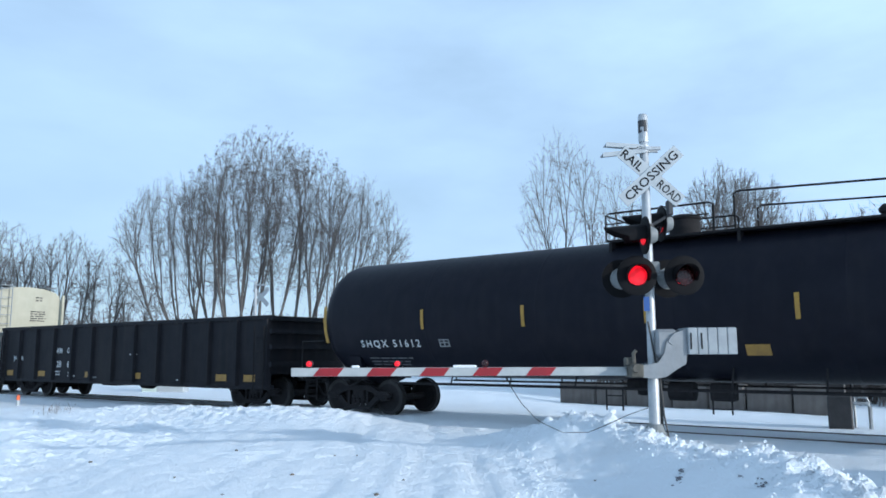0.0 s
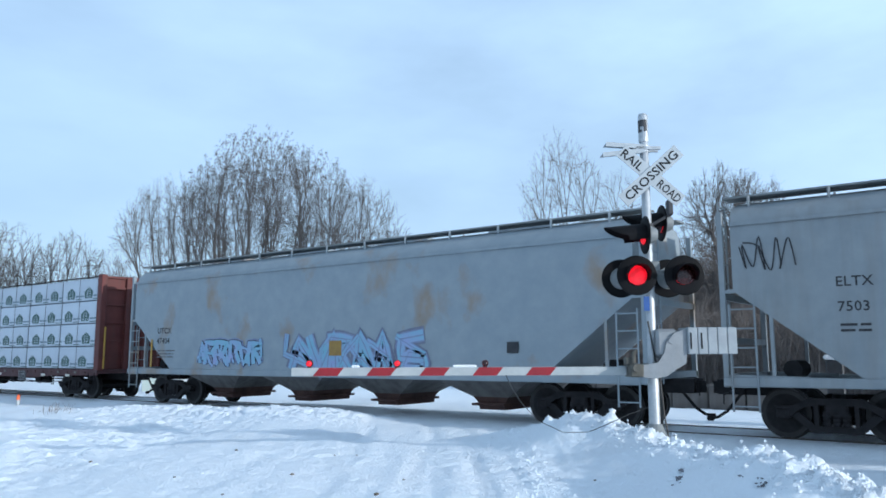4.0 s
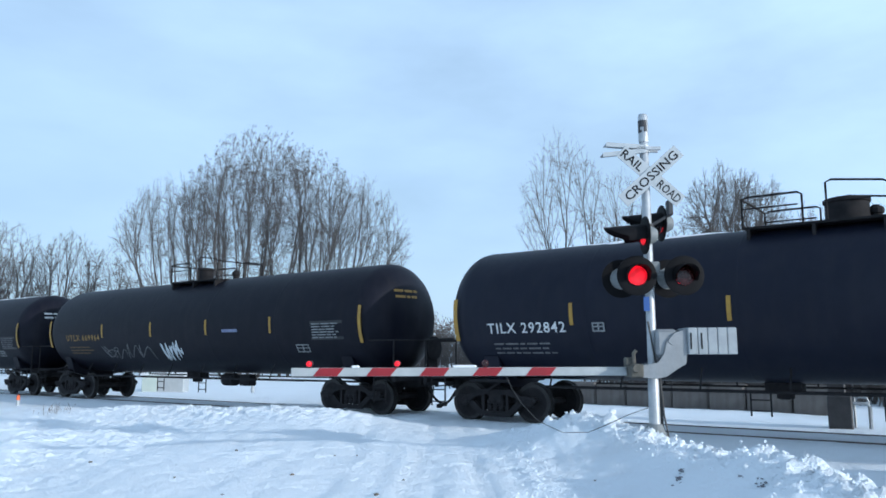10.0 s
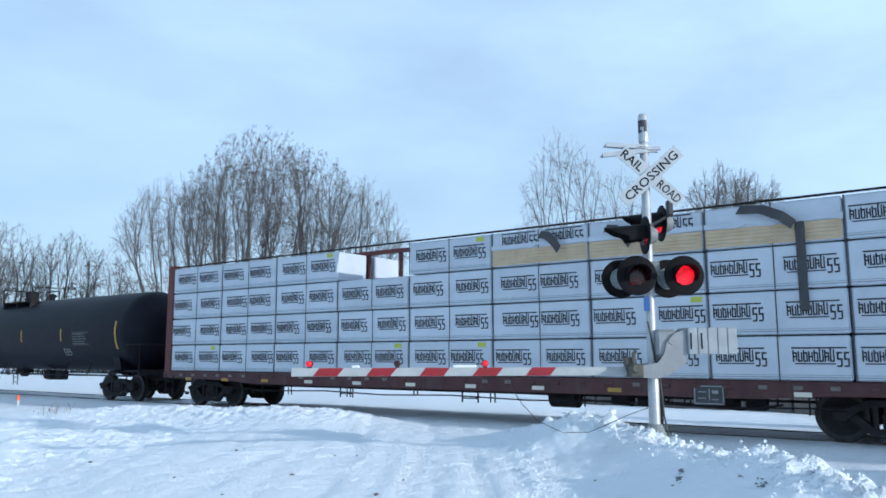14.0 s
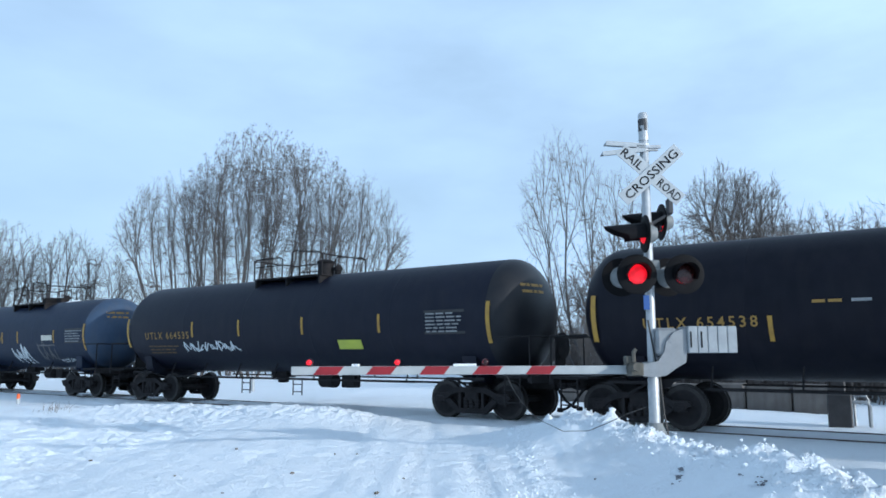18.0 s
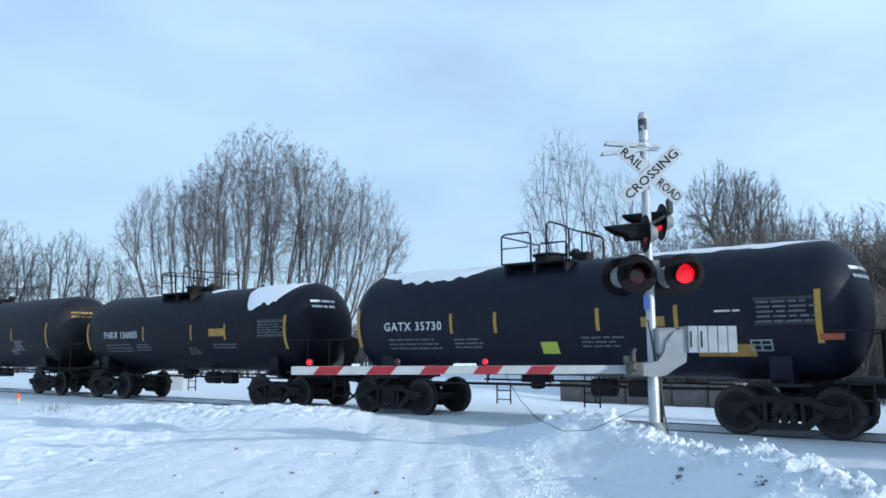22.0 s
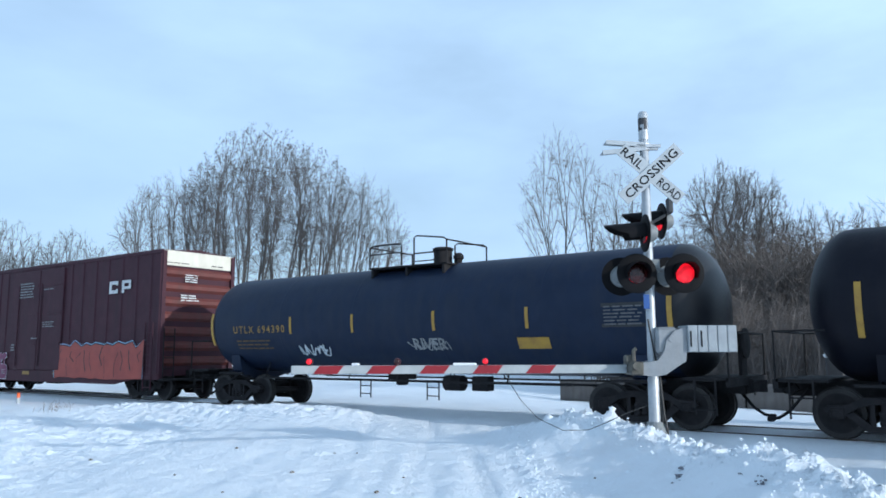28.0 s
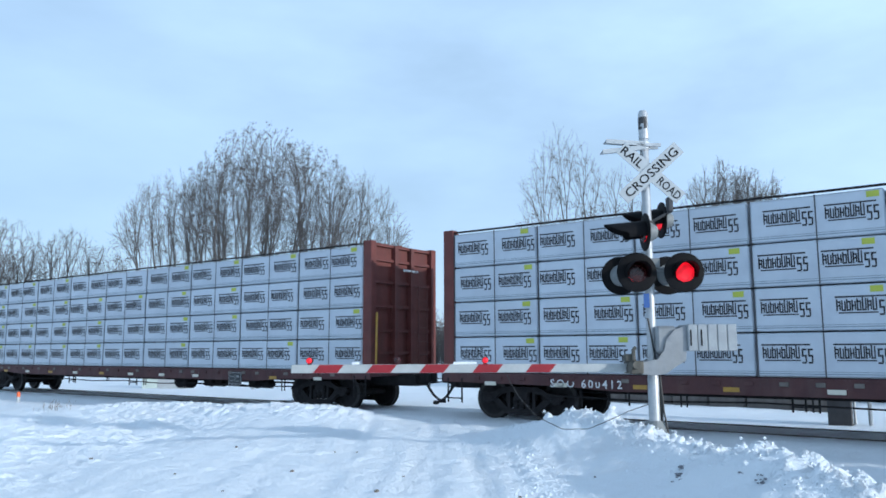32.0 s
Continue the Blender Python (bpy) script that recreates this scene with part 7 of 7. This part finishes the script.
def house_logo():
    """Green house shape, open below, with a green tiered tree on a pale ground in it; two faint words and an underline on both sides."""
    g = Geo()
    flat = lambda pts, lift, slot: g.add([(x, -lift, z) for x, z in pts], [tuple(range(len(pts)))], slot)
    flat([(-0.25, 0), (0.25, 0), (0.29, 0.25), (0.0, 0.43), (-0.29, 0.25)], 0.0, 0)
    k = 0
    for grow, slot, lift in ((0.030, 1, 0.0015), (0.0, 0, 0.003)):
        for z, w, h in ((0.07, 0.165, 0.15), (0.165, 0.135, 0.14), (0.255, 0.10, 0.15)):
            k += 1
            q = w + grow * 1.3
            flat([(-q, z - grow), (-w * 0.35, z + 0.035 - grow), (w * 0.35, z + 0.035 - grow), (q, z - grow), (0, z + h + grow)], lift + 0.0002 * k, slot)
        flat([(-0.035 - grow, -0.001), (0.035 + grow, -0.001), (0.035 + grow, 0.12), (-0.035 - grow, 0.12)], lift + 0.0014, slot)
    for x0, x1, z0, z1, slot in ((0.33, 0.56, 0.06, 0.125, 2), (0.59, 0.84, 0.06, 0.125, 2), (-0.36, -0.31, 0.06, 0.125, 2), (0.33, 0.78, -0.04, -0.01, 0)):
        flat([(x0, z0), (x1, z0), (x1, z1), (x0, z1)], 0.0, slot)
    return g.mesh("printed_logo", [GREENINK, WRAP, PALEINK], fix=False)


def word_logo(seed):
    """A dark printed block: upright bars between two thin rules, with two lower bars at its end."""
    g, rnd = Geo(), random.Random(seed)
    quad = lambda x0, x1, z0, z1: g.add([(x0, 0, z0), (x1, 0, z0), (x1, 0, z1), (x0, 0, z1)], [(0, 1, 2, 3)])
    quad(-0.34, 0.34, 0.27, 0.295)
    quad(-0.30, 0.20, 0.02, 0.04)
    x = -0.33
    for i in range(8):
        ww = 0.058
        tall = 0.235 if i in (5, 7) else 0.19
        quad(x, x + 0.020, 0.06, 0.06 + tall - (0.02 if i % 2 else 0))
        quad(x + 0.040, x + ww, 0.075, 0.055 + tall * 0.85)
        quad(x, x + ww, 0.06 + (0.0 if i % 3 else 0.07), 0.085 + (0.0 if i % 3 else 0.07))
        if i % 2 == 0:
            quad(x, x + ww, 0.19, 0.215)
        x += 0.066
    for k in range(2):
        x = 0.215 + 0.085 * k
        quad(x, x + 0.068, 0.19, 0.22)
        quad(x, x + 0.024, 0.10, 0.19)
        quad(x, x + 0.068, 0.09, 0.12)
        quad(x + 0.046, x + 0.068, 0.0, 0.10)
        quad(x, x + 0.06, -0.02, 0.008)
    g.v = [(x * 1.33, y, z * 1.12) for x, y, z in g.v]
    return g.mesh("printed_logo", DARKINK, fix=False)


SEAM = Geo().add([(0.02, 0, 0.055), (2.45, 0, 0.055), (2.45, 0, 0.068), (0.02, 0, 0.068), (0.02, 0, 0.095), (2.45, 0, 0.095), (2.45, 0, 0.103), (0.02, 0, 0.103)], [(0, 1, 2, 3), (4, 5, 6, 7)]).mesh("wrap_seam", PALEINK, fix=False)
HOUSE, WORD, STRAPMESH = house_logo(), word_logo(2), strap_mesh(1.2)
TAGMESH = Geo().add([(0, 0, 0), (0.22, 0, 0), (0.22, 0, 0.11), (0, 0, 0.11)], [(0, 1, 2, 3)]).mesh("lime_tag", LIMETAG, fix=False)
BUNDLEMESH = bundle_mesh(BUNDLE, 1.2)


def lumber_car(S, L, label, logo, torn=False, tags=True, seed=1, mark="", gap=None):
    car = thing("centerbeam_flatcar", label, "flatcar", "freight train")
    rnd = random.Random(seed)
    w = 1.42
    g = Geo()
    g.cbox(0, L, -w, w, 0.92, 1.075, 0.02)
    deck = part("deck", g, DECKRED, car)
    for s in (-1, 1):
        g = Geo()
        g.slab([(0.0, 1.05), (L, 1.05), (L, 0.86), (L - 3.2, 0.82), (L - 4.4, 0.74), (4.4, 0.74), (3.2, 0.82), (0, 0.86)], "y", s * (w + 0.01) - 0.02, s * (w + 0.01) + 0.02)
        part("side_sill", g, DECKRED, car)
        x = 0.9
        while x < L - 0.6:
            g = Geo()
            g.cbox(x, x + 0.16, s * (w + 0.045) - 0.02, s * (w + 0.045) + 0.02, 0.92, 1.0, 0.01)
            part("strap_winch", g, CONCRETE if rnd.random() < 0.5 else DECKRED, car)
            x += 0.61
    for e, d in ((0.0, 1), (L, -1)):
        x = lambda a, b: (min(e + d * a, e + d * b), max(e + d * a, e + d * b))
        g = Geo()
        g.box(*x(0.16, 0.20), -w + 0.02, w - 0.02, 1.07, 4.46)
        b = part("bulkhead", g, OXIDE, car, "red oxide end bulkhead")
        for y in (-w + 0.10, w - 0.10):
            g = Geo()
            g.cbox(*x(0.0, 0.30), y - 0.11, y + 0.11, 1.0, 4.52, 0.02)
            part("corner_post", g, OXIDE, b)
        for y in (-0.35, 0.35):
            g = Geo()
            g.box(*x(0.02, 0.16), y - 0.07, y + 0.07, 1.07, 4.46)
            part("upright", g, OXIDE, b)
        for z in (1.5, 2.1, 2.75, 3.4, 4.0, 4.40):
            g = Geo()
            g.box(*x(0.08, 0.16), -w + 0.2, w - 0.2, z, z + 0.08)
            part("cross_rib", g, OXIDE, b)
        g = Geo()
        g.tube([(e + d * 0.0, -w + 0.2, 1.1), (e - d * 0.02, -w + 0.2, 2.6)], 0.035, 5)
        part("grab_post", g, YELLOW, b)
        g = Geo()
        ladder(g, e - d * 0.03, 0.75, 1.0, 3.4, 0.4, "y", 0.38)
        part("ladder", g, OXIDE, b)
        g = text_bars(0.8, 0.14, 1, 8)
        g.v = [(e - d * 0.015 + v[1], -0.1 + v[0], 3.78 + v[2]) for v in g.v]
        part("end_stencil", g, WHITEMARK, b)
        g = Geo()
        g.box(min(e - d * 0.6, e + d * 1.6), max(e - d * 0.6, e + d * 1.6), -0.3, 0.3, 0.66, 0.95)
        part("draft_sill", g, UNDER, car)
        g = Geo()
        ladder(g, e + d * 0.35, -w - 0.03, 0.38, 0.95, 0.4, step=0.26)
        part("step", g, UNDER, car)
    g = Geo()
    g.box(0.2, L - 0.2, -0.10, 0.10, 4.43, 4.53)
    k = 0.4
    while k < L - 0.3:
        g.box(k, k + 0.08, -0.06, 0.06, 1.07, 4.45)
        k += 1.2
    part("centre_beam", g, OXIDE, car, "red centre truss between the stacks")
    g = Geo()
    g.box(0.2, L - 0.2, -w + 0.02, -w + 0.12, 4.44, 4.47)
    g.box(1.8, L - 1.8, -0.3, 0.3, 0.72, 0.92)
    part("centre_sill", g, UNDER, car)
    for x0 in (4.4, 8.0, 12.0, 15.4, 17.6):
        g = Geo()
        if int(x0) % 2:
            # brake valve with its pipes and hangers
            g.cbox(x0, x0 + 0.42, -0.9, -0.5, 0.50, 0.86, 0.04)
            g.lathe([(-0.2, 0.03), (-0.18, 0.13), (0.18, 0.13), (0.2, 0.03)], "x", (x0 + 0.8, -0.8, 0.62), 12)
            g.tube([(x0 - 1.1, -0.9, 0.60), (x0, -0.9, 0.56), (x0 + 0.5, -0.95, 0.50), (x0 + 1.3, -0.95, 0.62)], 0.022, 5)
            for q in (-0.9, 1.2):
                g.tube([(x0 + q, -0.95, 0.58), (x0 + q, -0.95, 0.86)], 0.02, 5)
        else:
            ladder(g, x0, -1.25, 0.45, 0.86, 0.45, step=0.2)
        part("brake_gear", g, UNDER, car)
    g = Geo()
    g.lathe([(-0.35, 0.05), (-0.32, 0.23), (0.32, 0.23), (0.35, 0.05)], "x", (L * 0.62, -0.75, 0.62), 14)
    part("air_reservoir", g, UNDER, car)
    g = Geo()
    g.tube([(2.9 + (L - 6.0) * k / 8, -1.2, 0.60 - 0.05 * (k % 2)) for k in range(9)], 0.018, 5)
    for k in range(8):
        q = 3.4 + (L - 7.0) * k / 7
        for e in (0.0, 0.12):
            g.tube([(q + e, -1.2, 0.46 if k % 3 else 0.56), (q + e, -1.2, 0.80)], 0.018, 5)
    g.tube([(2.5, -0.4, 0.66), (L - 2.5, -0.4, 0.66)], 0.03, 5)
    part("brake_pipe", g, UNDER, car)
    x = 1.2
    while x < L - 0.8:
        gg = Geo()
        gg.box(0, 0.30, -0.004, 0.004, 0, 0.085)
        side_part("reflector", gg.mesh("reflector", YELLOW if rnd.random() < 0.5 else CREAM), x, -w - 0.036, 0.80, deck)
        x += 1.8
    # hanging inspection panel with a pale outlined grid
    g = Geo()
    g.cbox(17.38, 17.98, -w - 0.045, -w - 0.032, 0.60, 0.99, 0.005)
    panel = part("label_panel", g, CASEDARK, car, "dark panel with pale outlined grid")
    g = Geo()
    for x0, x1, z0, z1 in ((0, 0.56, 0, 0.02), (0, 0.56, 0.33, 0.35), (0, 0.02, 0, 0.35), (0.54, 0.56, 0, 0.35), (0.08, 0.22, 0.10, 0.12), (0.08, 0.22, 0.22, 0.24), (0.28, 0.30, 0.08, 0.28), (0.34, 0.46, 0.08, 0.10), (0.34, 0.46, 0.20, 0.26)):
        g.box(17.40 + x0, 17.40 + x1, -w - 0.050, -w - 0.046, 0.62 + z0, 0.62 + z1)
    tagged(part("printed_grid", g, PALEMARK, panel), kind="stuff")
    if mark:
        side_part("reporting_mark", text_mesh(mark, 0.24, WHITEMARK, 1.35), 2.9, -w - 0.04, 0.80, deck)
    # the stacks
    n = 9
    x00 = 0.30
    pitch = (L - 2 * x00) / n
    for side in (-1, 1):
        for r, z in enumerate(ROWZ):
            for i in range(n):
                if torn and r == 3 and i == 3:
                    continue
                x, k = x00 + i * pitch + rnd.uniform(-0.01, 0.01), 1.0
                if gap:
                    # an open slot between two stacks
                    at, wide = gap
                    k = (at - x00) / 5 / pitch if i < 5 else (L - x00 - at - wide) / 4 / pitch
                    x = x00 + i * pitch * k if i < 5 else at + wide + (i - 5) * pitch * k
                size = Matrix.Diagonal((k, 1, 1, 1))
                y = -w + 0.01 + rnd.uniform(0, 0.02) if side < 0 else 0.17
                bare = torn and side < 0 and r == 3 and i in (5, 6, 7)
                ob = part("lumber_pack", BUNDLEMESH, None, car, "white-wrapped lumber bundle", at=Matrix.Translation((x, y, z)) @ size)
                if side > 0:
                    continue
                if logo is not HOUSE and not bare:
                    part("wrap_seam", SEAM, None, ob, at=(0, -0.004, 0))
                for k in (0, 1):
                    part("strap", STRAPMESH, None, ob, at=(0.014 + 1.24 * k, 0, 0))
                    if logo is HOUSE:
                        part("logo", HOUSE, None, ob, "green house print", at=(0.50 + 1.22 * k + rnd.uniform(-0.03, 0.03) + 0.16 * (r % 2), -0.006, 0.08))
                    else:
                        if not (bare and rnd.random() < 0.6):
                            part("logo", WORD, None, ob, "dark printed block lettering", at=(0.62 + 1.22 * k + rnd.uniform(-0.12, 0.12), -0.006, 0.27 if not bare else 0.44))
                if tags and rnd.random() < (0.8 if gap or mark == "" and not torn else 0.3):
                    part("tag", TAGMESH, None, ob, "yellow-green tag", at=(rnd.uniform(2.02, 2.16), -0.007, ROWH - 0.145))
                if bare:
                    # wrap torn away below a ragged edge, boards showing
                    for q in range(5):
                        g = Geo()
                        g.cbox(0.02, BUNDLE - 0.03, -0.016, 0.01, 0.03 + q * 0.072, 0.095 + q * 0.072, 0.006)
                        part("board", g, TIMBER, ob)
                    g = Geo()
                    top = [(BUNDLE * t / 12, 0.40 + 0.10 * noise.noise((t * 0.9 + i, 3, 1))) for t in range(13)]
                    g.slab(top + [(BUNDLE, 0.50), (0, 0.50)], "y", -0.03, -0.012)
                    part("torn_wrap", g, WRAP, ob)
    if torn:
        for x, z0, ln, a in ((14.1, 4.14, 0.55, -0.5), (15.7, 4.12, 0.6, 0.4), (18.45, 4.20, 1.0, -0.25)):
            g = Geo()
            pts = [(x, 0.0, z0 + 0.1), (x + ln * 0.45, -0.10, z0 + 0.05), (x + ln * 0.8, -0.16, z0 - 0.12), (x + ln, -0.12, z0 - 0.30)]
            vs = []
            for p in pts:
                vs += [(p[0], -w + p[1] - 0.02, p[2] + 0.10), (p[0] - 0.1, -w + p[1] - 0.03, p[2] - 0.06)]
            g.add(vs, [(2 * i, 2 * i + 1, 2 * i + 3, 2 * i + 2) for i in range(3)])
            part("loose_flap", g, CASEDARK, car, "torn wrap flapping, black inside")
        g = Geo()
        g.cbox(19.40, 19.56, -w - 0.06, -w - 0.015, 2.35, 3.98, 0.01)
        part("hanging_strip", g, CASEDARK, car, "dark hanging strip")
    CARS.append((car, S, running_gear(car, 1.92, L - 2.25, -1.05, L + 1.05)))


gondola(-33.46, 16.35)
build_hoppers()
lumber_car(-100.0, 23.15, "flatcar stacked with white lumber bundles printed with green houses", HOUSE, tags=False, seed=3, mark="SOO 600292")
lumber_car(-200.63, 23.0, "flatcar stacked with white lumber bundles, top wrap torn", WORD, torn=True, seed=4)
boxcar(-399.9, 16.0)
lumber_car(-425.4, 23.05, "flatcar stacked with white lumber bundles printed in black", WORD, seed=5, mark="SOO 600412", gap=(11.85, 0.42))
lumber_car(-450.8, 23.05, "flatcar stacked with white lumber bundles and yellow tags", WORD, seed=6)

# ---------- what moves ----------


def travelled(t):
    """How far the train has rolled by t seconds; it gains speed slightly."""
    return 12.566 * t + 0.012 * t * t


def motions():
    for car, start, sets in CARS:
        walk(car, [(t, pose(start + travelled(t), TRACK_Y, 0)) for t in range(0, 33, 2)])
        # wheels roll while their car goes by
        t0 = max(0.0, next((k / 10 for k in range(321) if start + travelled(k / 10) > -62), 32.0))
        t1 = min(32.0, next((k / 10 for k in range(321) if start + travelled(k / 10) > 4), 32.0))
        for ws, x, _ in sets:
            base = travelled(t0)
            rows = [(0.0, pose(x, 0, 0.457))] if t0 > 0.05 else []
            k0, k1 = round(t0 * 30), round(t1 * 30)
            turn = 0.0
            for k in range(k0, k1 + 1):
                turn = math.degrees((travelled(k / 30) - base) / 0.457)
                rows.append((k / 30, pose(x, 0, 0.457, 0, turn, 0)))
            if t1 < 31.95:
                rows.append((32.0, pose(x, 0, 0.457, 0, turn, 0)))
            walk(ws, rows)

    # flasher lenses turn over in turn; the lamp at the arm's tip stays lit
    beat, first = 0.593, -0.004
    for lens, side, at in LAMPS:
        x, y, z = at
        if side == 2:
            walk(lens, [(0.0, pose(x, y, z)), (32.0, pose(x, y, z))])
            continue
        rows, turn = [], 0.0 if side == 0 else 180.0
        rows.append((0.0, pose(x, y, z, 0, 0, turn)))
        k = 1
        while first + k * beat < 31.9:
            f = round((first + k * beat) * 30) - 1
            f += {29: 1, 28: -1}.get(f % 30, 0)       # no lens half turned at a full second
            for i in range(4):
                rows.append(((f + i) / 30, pose(x, y, z, 0, 0, turn + 60 * i)))
            turn += 180
            k += 1
        rows.append((32.0, pose(x, y, z, 0, 0, turn)))
        walk(lens, rows)


motions()
